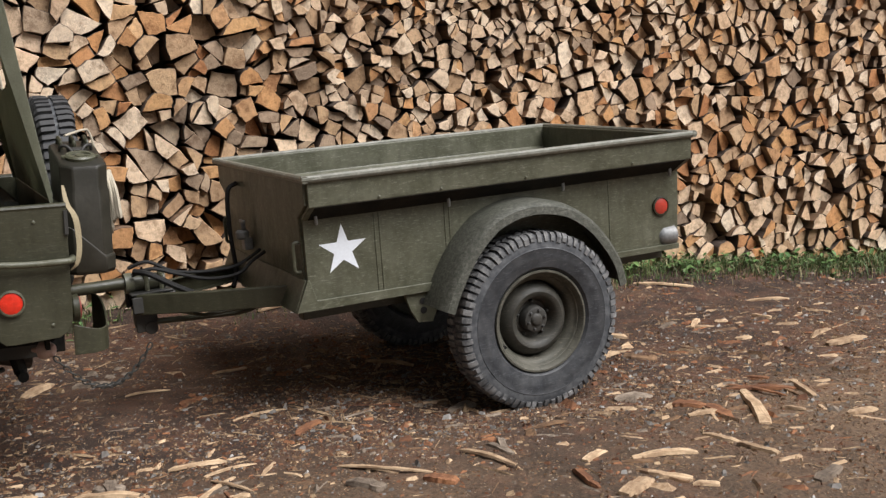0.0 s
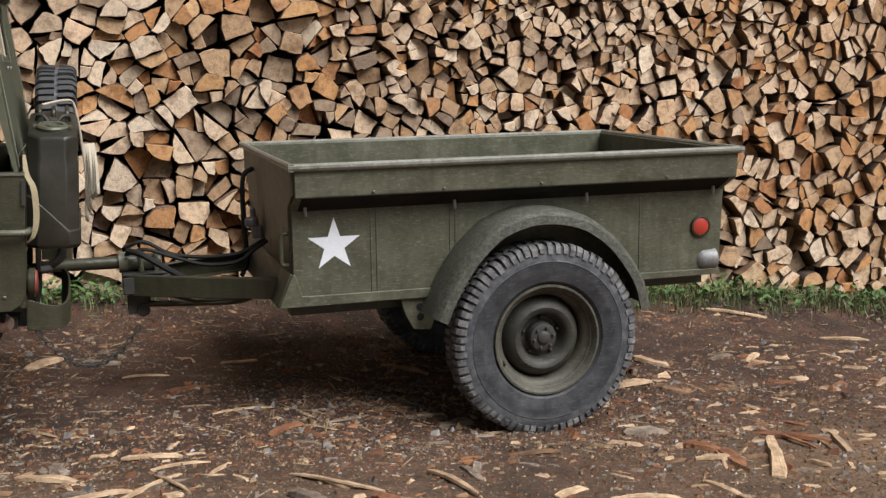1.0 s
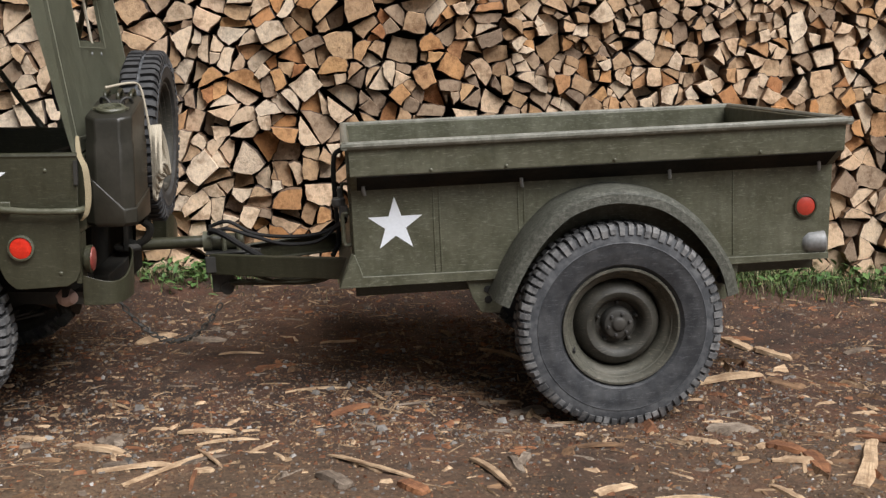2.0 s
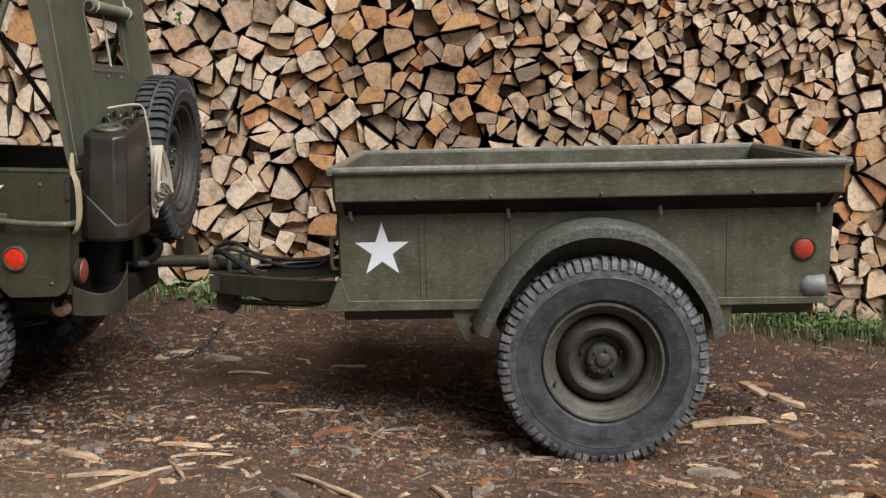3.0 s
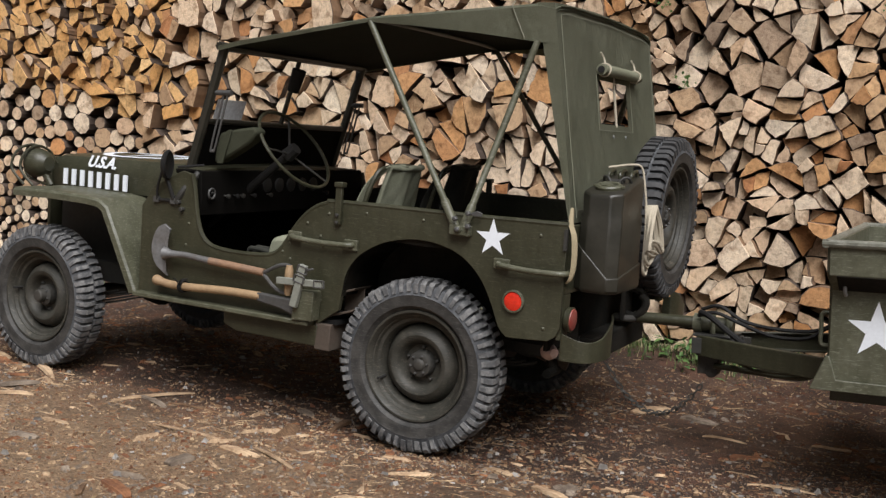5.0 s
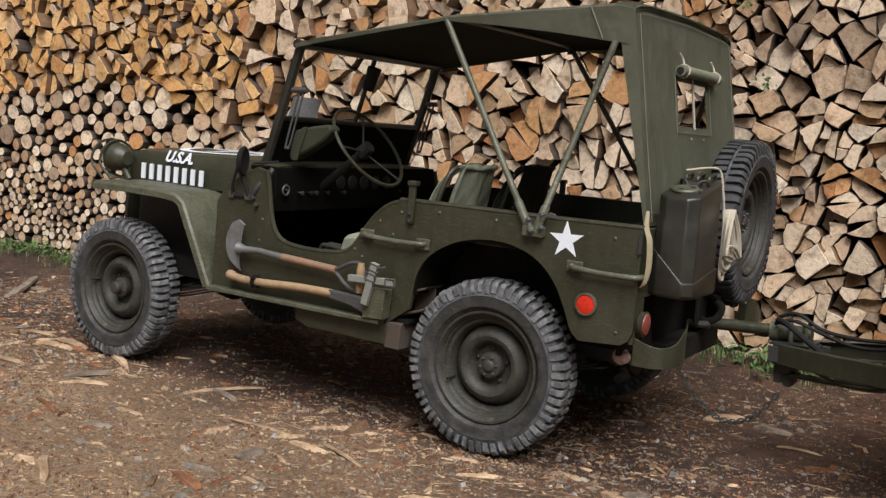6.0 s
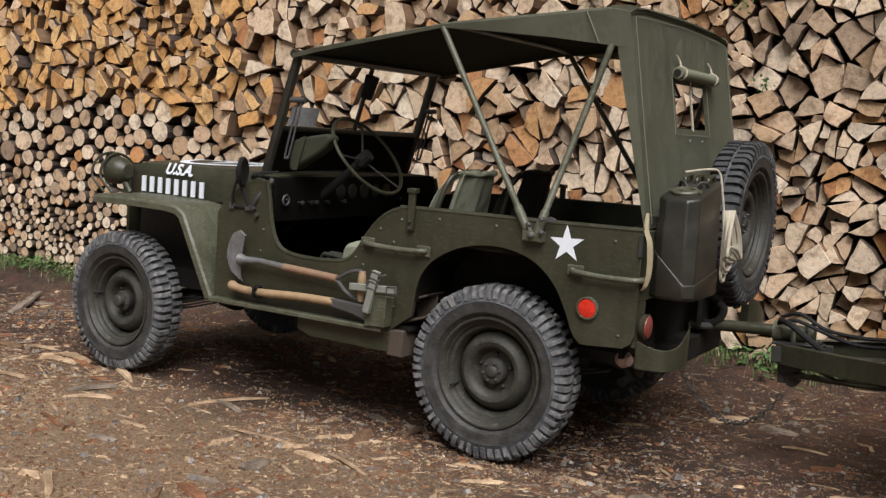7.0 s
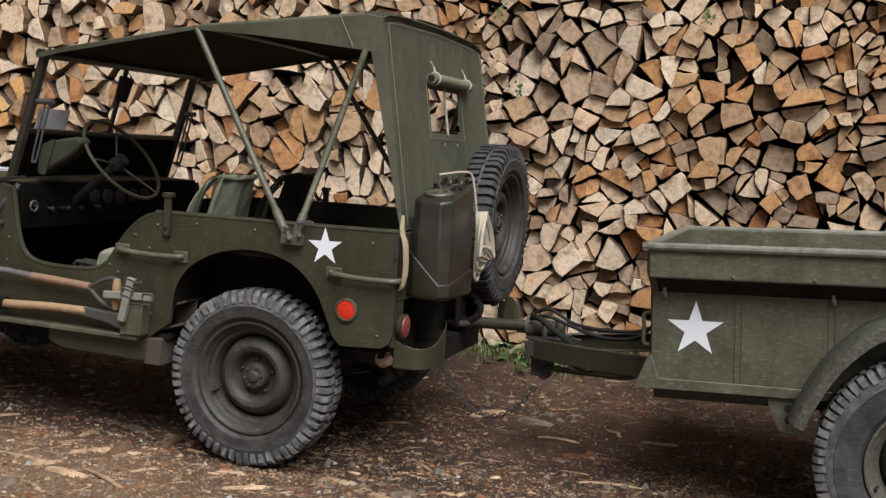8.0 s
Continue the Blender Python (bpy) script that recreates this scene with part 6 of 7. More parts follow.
def cell_size(x, z):
    if round_zone(x, z):
        return 0.082 + 0.045 * smooth_step(0.5, 1.1, z) + 0.04 * noise.noise(Vector((x * 1.7, z * 1.7, 7)))
    if x < -6.1 and z > 1.2:
        return 0.15
    big = 0.168 - 0.036 * smooth_step(-1.2, 0.6, x) + 0.022 * smooth_step(-2.4, -3.4, x)
    big *= 0.97 - 0.03 * smooth_step(-1.6, -0.6, x) - 0.08 * smooth_step(-0.6, 0.6, x)
    return big - 0.03 * smooth_step(0.9, 1.7, z) * (0.3 if x < -2.5 else 1 - 0.8 * smooth_step(0.3, 1.2, x)) + 0.04 * noise.noise(Vector((x * 0.8, z * 0.8, 2)))


# seeds by throwing darts, kept apart by the local size
seeds, buckets = [], {}
for _ in range(60000):
    x, z = rng.uniform(PX0, PX1), rng.uniform(PZ0, PZ1)
    r = max(0.05, cell_size(x, z)) * (rng.uniform(0.62, 1.25) if round_zone(x, z) else rng.uniform(0.6, 1.2))
    bx, bz = int(x / 0.3), int(z / 0.3)
    near = [q for i in (-1, 0, 1) for j in (-1, 0, 1) for q in buckets.get((bx + i, bz + j), ())]
    if all((q[0] - x) ** 2 + ((q[1] - z) * 1.12) ** 2 > ((q[2] + r) / 2) ** 2 for q in near):
        seeds.append((x, z, r))
        buckets.setdefault((bx, bz), []).append((x, z, r))

pieces = []
for x, z, r in seeds:
    bx, bz = int(x / 0.3), int(z / 0.3)
    near = sorted((q for i in (-2, -1, 0, 1, 2) for j in (-2, -1, 0, 1, 2) for q in buckets.get((bx + i, bz + j), ()) if q[:2] != (x, z)), key=lambda q: (q[0] - x) ** 2 + (q[1] - z) ** 2)[:16]
    if round_zone(x, z):
        gap = min((math.hypot(q[0] - x, q[1] - z) * r / (q[2] + r) for q in near), default=r / 2)
        rad = min(max(gap * rng.uniform(1.1, 1.22), r * 0.5), 0.1)
        ph, el, k = rng.uniform(0, 6.28), rng.uniform(0.88, 1.0), 11
        poly = [(x + rad * (1 + 0.05 * math.sin(3 * a + ph)) * math.cos(a), z + rad * el * (1 + 0.05 * math.sin(2 * a + ph)) * math.sin(a)) for a in (2 * math.pi * i / k for i in range(k))]
        pieces.append((poly, (x, z), True))
        continue
    poly = [(x - 0.35, z - 0.35), (x + 0.35, z - 0.35), (x + 0.35, z + 0.35), (x - 0.35, z + 0.35)]
    for q in near:
        dx, dz = q[0] - x, q[1] - z
        w = r / (r + q[2])
        w = 0.5 + (w - 0.5) * 0.6
        poly = clip_poly(poly, x + dx * w, z + dz * w, dx, dz)
        if len(poly) < 3:
            break
    if len(poly) < 3:
        continue
    a, c = area_of(poly)
    if a < 0.001:
        continue
    # split like a billet: one or two cuts through the heart
    ang = rng.uniform(0, math.pi)
    h = (c[0] + rng.uniform(-0.02, 0.02), c[1] + rng.uniform(-0.02, 0.02))
    halves = [poly]
    roll_ = rng.random()
    sz = cell_size(x, z) ** 2
    if a > 0.4 * sz and roll_ < (0.86 if x < -2.4 else 0.72):
        n1 = (math.cos(ang), math.sin(ang))
        halves = [clip_poly(poly, *h, *n1), clip_poly(poly, *h, -n1[0], -n1[1])]
        if a > 0.75 * sz and roll_ < 0.5:
            t2 = ang + math.pi / 2 + rng.uniform(-0.35, 0.35)
            n2 = (math.cos(t2), math.sin(t2))
            more = [clip_poly(halves[0], *h, *n2), clip_poly(halves[0], *h, -n2[0], -n2[1])]
            if a > 1.1 * sz and roll_ < 0.3:
                more += [clip_poly(halves[1], *h, *n2), clip_poly(halves[1], *h, -n2[0], -n2[1])]
            else:
                more.append(halves[1])
            halves = more
    if len(halves) == 1:   # a rest of a larger billet: its heart lies at one corner
        v_ = rng.choice(poly)
        h = (c[0] + (v_[0] - c[0]) * 0.9, c[1] + (v_[1] - c[1]) * 0.9)
    for hp in halves:
        if len(hp) < 3:
            continue
        ha, hc = area_of(hp)
        if ha < 0.0008:
            continue
        # drop the shortest edges, so that wedges with three to five sides are left
        hp = list(hp)
        while len(hp) > 3:
            ls = [math.dist(hp[i], hp[(i + 1) % len(hp)]) for i in range(len(hp))]
            i = ls.index(min(ls))
            if ls[i] > 0.42 * math.sqrt(ha) and len(hp) <= 4:
                break
            b2 = hp[(i + 1) % len(hp)]
            hp[i] = ((hp[i][0] + b2[0]) / 2, (hp[i][1] + b2[1]) / 2)
            hp.pop((i + 1) % len(hp))
        # round the bark side, keep the split sides straight
        out = []
        for i in range(len(hp)):
            p, q = hp[i], hp[(i + 1) % len(hp)]
            out.append(p)
            mx, mz = (p[0] + q[0]) / 2, (p[1] + q[1]) / 2
            dh = abs((q[0] - p[0]) * (h[1] - p[1]) - (q[1] - p[1]) * (h[0] - p[0])) / max(1e-6, math.dist(p, q))
            if dh > 0.03 and math.dist(p, q) > 0.05:
                k = rng.uniform(0.03, 0.13)
                out.append((mx + (q[1] - p[1]) * k, mz - (q[0] - p[0]) * k) if (mx - hc[0]) * (q[1] - p[1]) - (mz - hc[1]) * (q[0] - p[0]) > 0 else (mx - (q[1] - p[1]) * k, mz + (q[0] - p[0]) * k))
        # torn edges
        rough_ = []
        for i in range(len(out)):
            p, q = out[i], out[(i + 1) % len(out)]
            rough_.append((p[0] + rng.uniform(-0.004, 0.004), p[1] + rng.uniform(-0.004, 0.004)))
            ln = math.dist(p, q)
            cuts = 0 if ln < 0.03 else (1 if ln < 0.07 else 2)
            for m_ in range(cuts):
                t = (m_ + 1) / (cuts + 1) + rng.uniform(-0.1, 0.1)
                e = min(0.006, 0.06 * ln)
                rough_.append((p[0] + (q[0] - p[0]) * t + rng.uniform(-e, e), p[1] + (q[1] - p[1]) * t + rng.uniform(-e, e)))
        out = rough_
        tw_ = rng.gauss(0, 0.13)
        sh = rng.triangular(0.83, 1.05, 0.98) if x < 0.4 else rng.triangular(0.88, 1.06, 1.0)
        ct, st_ = math.cos(tw_) * sh, math.sin(tw_) * sh
        out = [(hc[0] + (px - hc[0]) * ct - (pz - hc[1]) * st_, hc[1] + (px - hc[0]) * st_ + (pz - hc[1]) * ct) for px, pz in out]
        pieces.append((out, h, False))

END_MATS = [END_PALE, END_TAN, END_ORANGE, END_GREY, END_YELLOW, END_ROUND, SPLIT, BARK, END_CREAM]


def end_tone(x, z, is_round):
    if is_round:
        return rng.choices((5, 1, 3, 2), (0.7, 0.14, 0.1, 0.06))[0]
    v = rng.random()
    if x < -5.85 - 0.3 * math.sin(4 * z) and z > 1.28:
        return 4 if v < 0.78 else (1 if v < 0.9 else 0)
    g = noise.noise(Vector((x * 0.8, z * 1.3, 9.0)))
    p = noise.noise(Vector((x * 0.9, z * 1.6, 21.0)))
    if -1.2 < x < 2.2 and z > 1.05:
        g += 0.3
    if x > 2.6 or x < -1.2:
        g -= 0.25
    if 0.2 < x < 3.4 and 0.84 < z < 1.14 and rng.random() < 0.3:
        return 2
    if v < 0.04 + 0.6 * max(0.0, g):
        return 3
    if x < -1.5 and rng.random() < 0.5:
        v = max(v, 0.5)
    if v < 0.27 + (0.1 if -2.0 < x < 0.6 else 0.0) + 0.8 * max(0.0, p):
        return 2 if rng.random() < 0.7 else 1
    if x < -1.3 and v < 0.92:
        return 8 if rng.random() < 0.75 else 0
    return 0 if v < 0.84 else 1


def log_data(poly, heart, is_round, base):
    """Vertices, faces, materials and pith coordinates of one log."""
    k = len(poly)
    a, c = area_of(poly)
    y0 = pile_face(c[0]) + (rng.uniform(-0.015, 0.015) if is_round else rng.gauss(0, 0.032 if c[0] < 0.4 else 0.018) + (rng.uniform(0.05, 0.12) if rng.random() < (0.07 if c[0] < 0.4 else 0.05) else 0)) + (0.03 if is_round else 0)
    lean_ = 0.065 if c[0] < 0.5 else 0.04
    tx, tz = rng.gauss(0, lean_), rng.gauss(0, lean_)
    vs = []
    cham = rng.uniform(0.004, 0.008) / max(0.04, math.sqrt(a))
    for sc, dy in ((1 - cham, 0.0), (1.0, 0.005), (0.9, 0.34)):
        for px, pz in poly:
            qx, qz = c[0] + (px - c[0]) * sc, c[1] + (pz - c[1]) * sc
            vs.append((qx, y0 + dy + (tx * (px - c[0]) + tz * (pz - c[1])) * (dy < 0.1), qz))
    fs = [tuple(range(base + k - 1, base - 1, -1))]
    tone = end_tone(c[0], c[1], is_round)
    ms = [tone]
    side = 7 if is_round or rng.random() < 0.35 else 6
    for r_ in range(2):
        for i in range(k):
            j = (i + 1) % k
            fs.append((base + r_ * k + i, base + r_ * k + j, base + (r_ + 1) * k + j, base + (r_ + 1) * k + i))
            p, q = poly[i], poly[j]
            far = abs((q[0] - p[0]) * (heart[1] - p[1]) - (q[1] - p[1]) * (heart[0] - p[0])) / max(1e-6, math.dist(p, q)) > 0.03
            ms.append((7 if far or is_round else tone) if r_ == 0 else side)
    fs.append(tuple(range(base + 2 * k, base + 3 * k)))
    ms.append(side)
    return vs, fs, ms, heart


def log_mesh(name, items):
    V, F, M, U = [], [], [], []
    for poly, heart, is_round in items:
        vs, fs, ms, hh = log_data(poly, heart, is_round, len(V))
        V += vs
        F += fs
        M += ms
        U += [(v[0] - hh[0], v[2] - hh[1]) for v in vs]
    me = bpy.data.meshes.new(name)
    me.from_pydata(V, [], F)
    for mt in END_MATS:
        me.materials.append(mt)
    me.polygons.foreach_set("material_index", M)
    uvl = me.uv_layers.new(name="UVMap")
    idx = np.zeros(len(me.loops), dtype=np.int32)
    me.loops.foreach_get("vertex_index", idx)
    uvl.data.foreach_set("uv", np.array(U, dtype=np.float32)[idx].ravel())
    me.update()
    return me


stack = thing("firewood_stack", Matrix.Identity(4), "tall wall of stacked split firewood, cut ends facing the yard", "firewood")
# plain block added behind the logs: its dark colour makes the gaps look shaded
bm = bmesh.new()
CORE_X = [PX0, -3.6, -2.6, -1.6, 0.3, 1.0, 1.8, 2.5, PX1]
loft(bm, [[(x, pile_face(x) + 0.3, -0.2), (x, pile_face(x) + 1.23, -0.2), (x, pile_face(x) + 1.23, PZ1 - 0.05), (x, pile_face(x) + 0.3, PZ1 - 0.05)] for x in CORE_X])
part("gap_shade_block", bm, BARK, stack, "plain dark block behind the logs, standing in for shaded gaps", smooth=0)


low = []
for k in range(70):   # bottom billets below the level of the yard at the far end
    x = -10.1 + 0.062 * k + rng.uniform(-0.01, 0.01)
    z, rr = -0.05 + rng.uniform(-0.05, 0.02), rng.uniform(0.03, 0.05)
    low.append(([(x + rr * math.cos(2 * math.pi * i / 11), z + rr * math.sin(2 * math.pi * i / 11)) for i in range(11)], (x, z), True))
one_by_one, rest = [], []
for it in pieces:
    cx, cz = area_of(it[0])[1]
    (one_by_one if -3.0 < cx < -0.2 and 0.05 < cz < 1.6 and len(one_by_one) < 300 else rest).append(it)
for it in one_by_one:
    lg = new("firewood_log", log_mesh("firewood_log", [it]))
    lg.parent = stack
rest_ob = tagged(new("firewood_rest", log_mesh("firewood_rest", rest + low)), kind="stuff")
rest_ob.parent = stack


# ---- litter on the yard ----
rng = random.Random(5)
LABELS = ["pale split wood splinter lying on the dirt", "reddish orange bark chip lying on the dirt", "weathered grey bark piece lying on the dirt", "brown wood splinter lying on the dirt"]


def splinter(x0, y0, x1, y1, w, tone):
    """A torn, tapering slab of wood between two points of the yard."""
    length = math.hypot(x1 - x0, y1 - y0)
    k = 9
    cut_a, cut_b = rng.uniform(0.04, 0.3), rng.uniform(0.04, 0.3)
    tip, lean_w, bow, skew = rng.uniform(0.3, 0.85), rng.uniform(-0.5, 0.5), rng.uniform(-0.25, 0.25), rng.uniform(-1, 1)
    bm = bmesh.new()
    rings = []
    for i in range(k):
        t = i / (k - 1)
        end = min(1.0, (t + 0.02) / cut_a, (1.02 - t) / cut_b)
        ww = w * (tip + (1 - tip) * end) * (1 + lean_w * (t - 0.5)) * rng.uniform(0.9, 1.06) / 2
        th = min(w * 0.45, 0.02) * (0.55 + 0.45 * end) * rng.uniform(0.85, 1.15)
        o = w * (bow * math.sin(math.pi * t) + 0.05 * rng.uniform(-1, 1) + 0.3 * skew * ((1 - end) if t < 0.5 else (end - 1)))
        rise = 0.006 * math.sin(math.pi * t) * (length > 0.2)
        rings.append([(length * (t - 0.5), o - ww, rise), (length * (t - 0.5), o + ww, rise + 0.003), (length * (t - 0.5), o + ww * 0.75, rise + th), (length * (t - 0.5), o - ww * 0.8, rise + th * 0.85)])
    loft(bm, rings)
    ob = part("wood_splinter", bm, CHIP_MATS[tone], None, LABELS[tone], smooth=0)
    cx, cy = (x0 + x1) / 2, (y0 + y1) / 2
    za, zb = ground_height(x0, y0), ground_height(x1, y1)
    ob.matrix_world = Matrix.Translation((cx, cy, max((za + zb) / 2, ground_height(cx, cy)) - 0.003)) @ pose(0, 0, 0, 0, -math.degrees(math.atan2(zb - za, length)), math.degrees(math.atan2(y1 - y0, x1 - x0)))
    return tagged(ob, category="wood splinter", group="splinters strewn over the yard")


for row in ((0.83, -0.93, 0.6, -1.36, 0.055, 0), (-0.09, -1.4, 0.15, -1.47, 0.035, 0), (-0.15, -1.57, -0.04, -1.68, 0.04, 0), (-0.36, -1.72, -0.18, -1.62, 0.06, 0),
            (0.29, -0.76, 0.48, -0.74, 0.07, 2), (-0.26, -1.35, -0.12, -1.26, 0.035, 0), (-0.47, -1.0, -0.47, -1.17, 0.035, 2), (0.31, -1.31, 0.375, -1.45, 0.03, 0),
            (0.35, -1.47, 0.39, -1.64, 0.03, 0), (1.8, 1.18, 2.11, 0.95, 0.03, 0), (0.32, -1.9, 0.49, -1.83, 0.05, 2), (0.94, -1.45, 1.09, -1.45, 0.035, 0),
            (0.45, -0.95, 0.53, -1.06, 0.06, 1), (0.55, -1.03, 0.54, -1.22, 0.07, 1), (0.41, -0.25, 0.735, -0.145, 0.045, 0), (0.74, -0.19, 0.86, -0.3, 0.08, 3)):
    splinter(*row)
for row in ((0.81, 0.55, 0.86, 0.28, 0.06, 0), (0.86, 0.27, 0.98, 0.11, 0.045, 0), (0.4, -0.96, 0.48, -0.95, 0.03, 0), (1.04, -0.71, 1.09, -0.83, 0.03, 1),
            (1.45, 0.21, 1.59, 0.14, 0.025, 0), (1.8, -0.5, 2.09, -0.46, 0.06, 0), (0.39, -1.13, 0.6, -1.12, 0.03, 0), (-0.41, -0.53, -0.25, -0.47, 0.05, 2),
            (-1.09, -1.0, -0.82, -1.22, 0.016, 0), (-1.07, -1.0, -0.92, -1.15, 0.018, 0), (-0.87, -1.26, -0.79, -1.36, 0.05, 1), (-1.12, -1.17, -1.03, -1.28, 0.05, 2),
            (-0.46, -1.1, -0.41, -0.99, 0.035, 2)):
    splinter(*row)
for row in ((-1.73, -1.18, -1.445, -0.9, 0.02, 0), (-1.53, -0.91, -1.43, -1.1, 0.014, 0), (-1.63, -0.7, -1.42, -0.72, 0.025, 0), (-2.0, 0.59, -1.84, 0.79, 0.05, 0),
            (-1.77, 0.67, -1.59, 0.63, 0.045, 2), (-1.14, 0.55, -0.97, 0.54, 0.022, 0), (-1.09, -0.53, -0.93, -0.4, 0.03, 1), (-1.36, -0.95, -1.26, -0.81, 0.016, 0),
            (-1.27, -0.26, -1.02, -0.2, 0.014, 0), (-1.9, -0.74, -1.8, -0.79, 0.04, 2), (-1.85, -0.83, -1.83, -0.69, 0.05, 2), (-2.22, -0.67, -2.08, -0.72, 0.03, 0),
            (-1.59, 0.34, -1.39, 0.32, 0.016, 0), (-0.65, 1.4, -0.3, 1.48, 0.035, 0)):
    splinter(*row)
for row in ((-3.97, -0.9, -3.78, -0.55, 0.022, 0), (-3.58, -1.07, -3.2, -1.05, 0.014, 0), (-3.78, -0.73, -3.47, -0.75, 0.014, 3), (-3.1, -1.03, -2.79, -1.18, 0.015, 0),
            (-2.95, -1.08, -2.82, -0.89, 0.014, 0), (-3.18, -1.44, -3.16, -1.32, 0.055, 2), (-2.46, -1.03, -2.32, -0.92, 0.022, 0), (-3.43, -2.12, -3.63, -1.97, 0.04, 0),
            (-3.21, -1.74, -3.03, -1.81, 0.055, 1), (-2.5, -1.37, -2.4, -1.3, 0.03, 0), (-4.78, -0.58, -4.4, -0.82, 0.04, 0), (-4.38, -1.26, -4.25, -1.09, 0.025, 0),
            (-6.6, 0.22, -7.4, 1.1, 0.06, 2), (-5.42, -0.6, -5.2, -0.59, 0.025, 0), (-4.99, -1.14, -4.76, -1.13, 0.025, 0), (-3.9, -1.53, -3.76, -1.52, 0.03, 2)):
    splinter(*row)
heaps = ((0.75, -1.05, 0.25), (0.3, -1.5, 0.35), (1.5, 0.1, 0.4), (-4.7, -0.75, 0.25), (-5.4, -0.5, 0.35), (-1.7, -1.0, 0.3))
for k_ in range(180):
    x, y = rng.uniform(-8.5, 4.2), rng.uniform(-2.3, 1.0)
    if k_ % 3 == 0:
        hx, hy, hr = rng.choice(heaps)
        x, y = rng.gauss(hx, hr), rng.gauss(hy, hr * 0.6)
    if (abs(x) < 0.4 or abs(x + 2.55) < 0.4 or abs(x + 4.58) < 0.4) and -0.8 < y < -0.4:
        continue
    if -2.2 < x < 0.0 and -0.6 < y < 0.3 and rng.random() < 0.3:
        continue
    a, ln = rng.gauss(0.1, 0.7), rng.choice((0.07, 0.1, 0.13, 0.18, 0.26)) * rng.uniform(0.8, 1.2)
    tone = rng.choices((0, 1, 2, 3), (5, 3, 1.5, 3.5))[0]
    w = ln * rng.uniform(0.05, 0.2) if ln > 0.11 else ln * rng.uniform(0.2, 0.45)
    splinter(x - ln / 2 * math.cos(a), y - ln / 2 * math.sin(a), x + ln / 2 * math.cos(a), y + ln / 2 * math.sin(a), min(w, 0.035), tone)


def scatter(name, count, size, flat, mats, label, category, lo, hi, seed, wide, share):
    """Very many small wedges lying on the yard, as one mesh."""
    r = np.random.default_rng(seed)
    V, F, M = [], [], []
    tries = 0
    while len(M) < count * 5 and tries < count * 4:
        tries += 1
        x, y = r.uniform(lo[0], hi[0]), r.uniform(lo[1], hi[1])
        d = noise.noise(Vector((x * 0.9, y * 0.9, 31.0))) + 0.6 * noise.noise(Vector((x * 3.1, y * 3.1, 12.0)))
        if r.random() > 0.55 + 0.6 * d - (0.05 if -2.2 < x < 0.2 and -0.6 < y < 0.5 else 0):
            continue
        ln = size * float(np.exp(r.normal(0, 0.5)))
        wd, th = ln * r.uniform(*wide), ln * flat * r.uniform(0.6, 1.4)
        a = r.uniform(0, math.pi)
        ca, sa_ = math.cos(a), math.sin(a)
        z = ground_height(x, y) - th * 0.25
        tp_ = r.uniform(-0.35, 0.35)
        b0 = len(V)
        for u, v, h in ((-0.5, -0.5, 0), (0.5, -0.35, 0), (0.45, 0.5, 0), (-0.4, 0.4, 0), (-0.3, -0.2 + tp_ * 0.5, 1), (0.35, 0.1, 0.8)):
            V.append((x + u * ln * ca - v * wd * sa_, y + u * ln * sa_ + v * wd * ca, z + h * th + (u * tp_ * th)))
        F += [(b0, b0 + 1, b0 + 5, b0 + 4), (b0 + 1, b0 + 2, b0 + 5), (b0 + 2, b0 + 3, b0 + 4, b0 + 5), (b0 + 3, b0, b0 + 4), (b0 + 3, b0 + 2, b0 + 1, b0)]
        M += [int(r.choice(len(mats), p=share))] * 5
    me = bpy.data.meshes.new(name)
    me.from_pydata(V, [], F)
    for mt in mats:
        me.materials.append(mt)
    me.polygons.foreach_set("material_index", M)
    me.update()
    return tagged(new(name, me), label, category, kind="stuff")


scatter("wood_chips", 3000, 0.042, 0.12, CHIP_MATS, "small pale and orange wood chips strewn over dirt", "wood chips", (-8.8, -2.6), (4.4, 1.3), 3, (0.1, 0.35), (0.22, 0.24, 0.2, 0.34))
scatter("wood_chips", 230, 0.075, 0.12, CHIP_MATS, "pale split chips strewn behind the trailer", "wood chips", (-0.5, -1.95), (2.3, 0.3), 61, (0.1, 0.3), (0.5, 0.24, 0.12, 0.14))
scatter("wood_chips", 160, 0.065, 0.12, CHIP_MATS, "pale split chips strewn before the jeep", "wood chips", (-6.2, -1.9), (-2.6, -0.4), 62, (0.1, 0.35), (0.6, 0.22, 0.1, 0.08))
scatter("sawdust_crumbs", 80000, 0.0085, 0.45, CRUMB_MATS + [STONE], "fine crumbs of bark, sawdust and grit", "wood crumbs", (-7.6, -2.4), (3.4, 1.1), 4, (0.25, 0.8), (0.15, 0.28, 0.12, 0.35, 0.1))
scatter("sawdust_crumbs", 24000, 0.0085, 0.45, CRUMB_MATS + [STONE], "crumbs of sawdust and bark before the jeep", "wood crumbs", (-6.6, -2.4), (-2.3, -0.45), 44, (0.25, 0.8), (0.3, 0.22, 0.12, 0.31, 0.05))
scatter("sawdust_crumbs", 14000, 0.01, 0.45, CRUMB_MATS + [STONE], "crumbs of bark and grit round the hitch", "wood crumbs", (-2.6, -0.9), (0.8, 1.4), 47, (0.25, 0.8), (0.2, 0.24, 0.14, 0.3, 0.12))
scatter("straw_fibres", 1500, 0.06, 0.03, CRUMB_MATS, "thin pale straw lying below the hitch", "wood fibres", (-2.4, -0.5), (0.3, 1.5), 48, (0.03, 0.08), (0.6, 0.06, 0.14, 0.2))
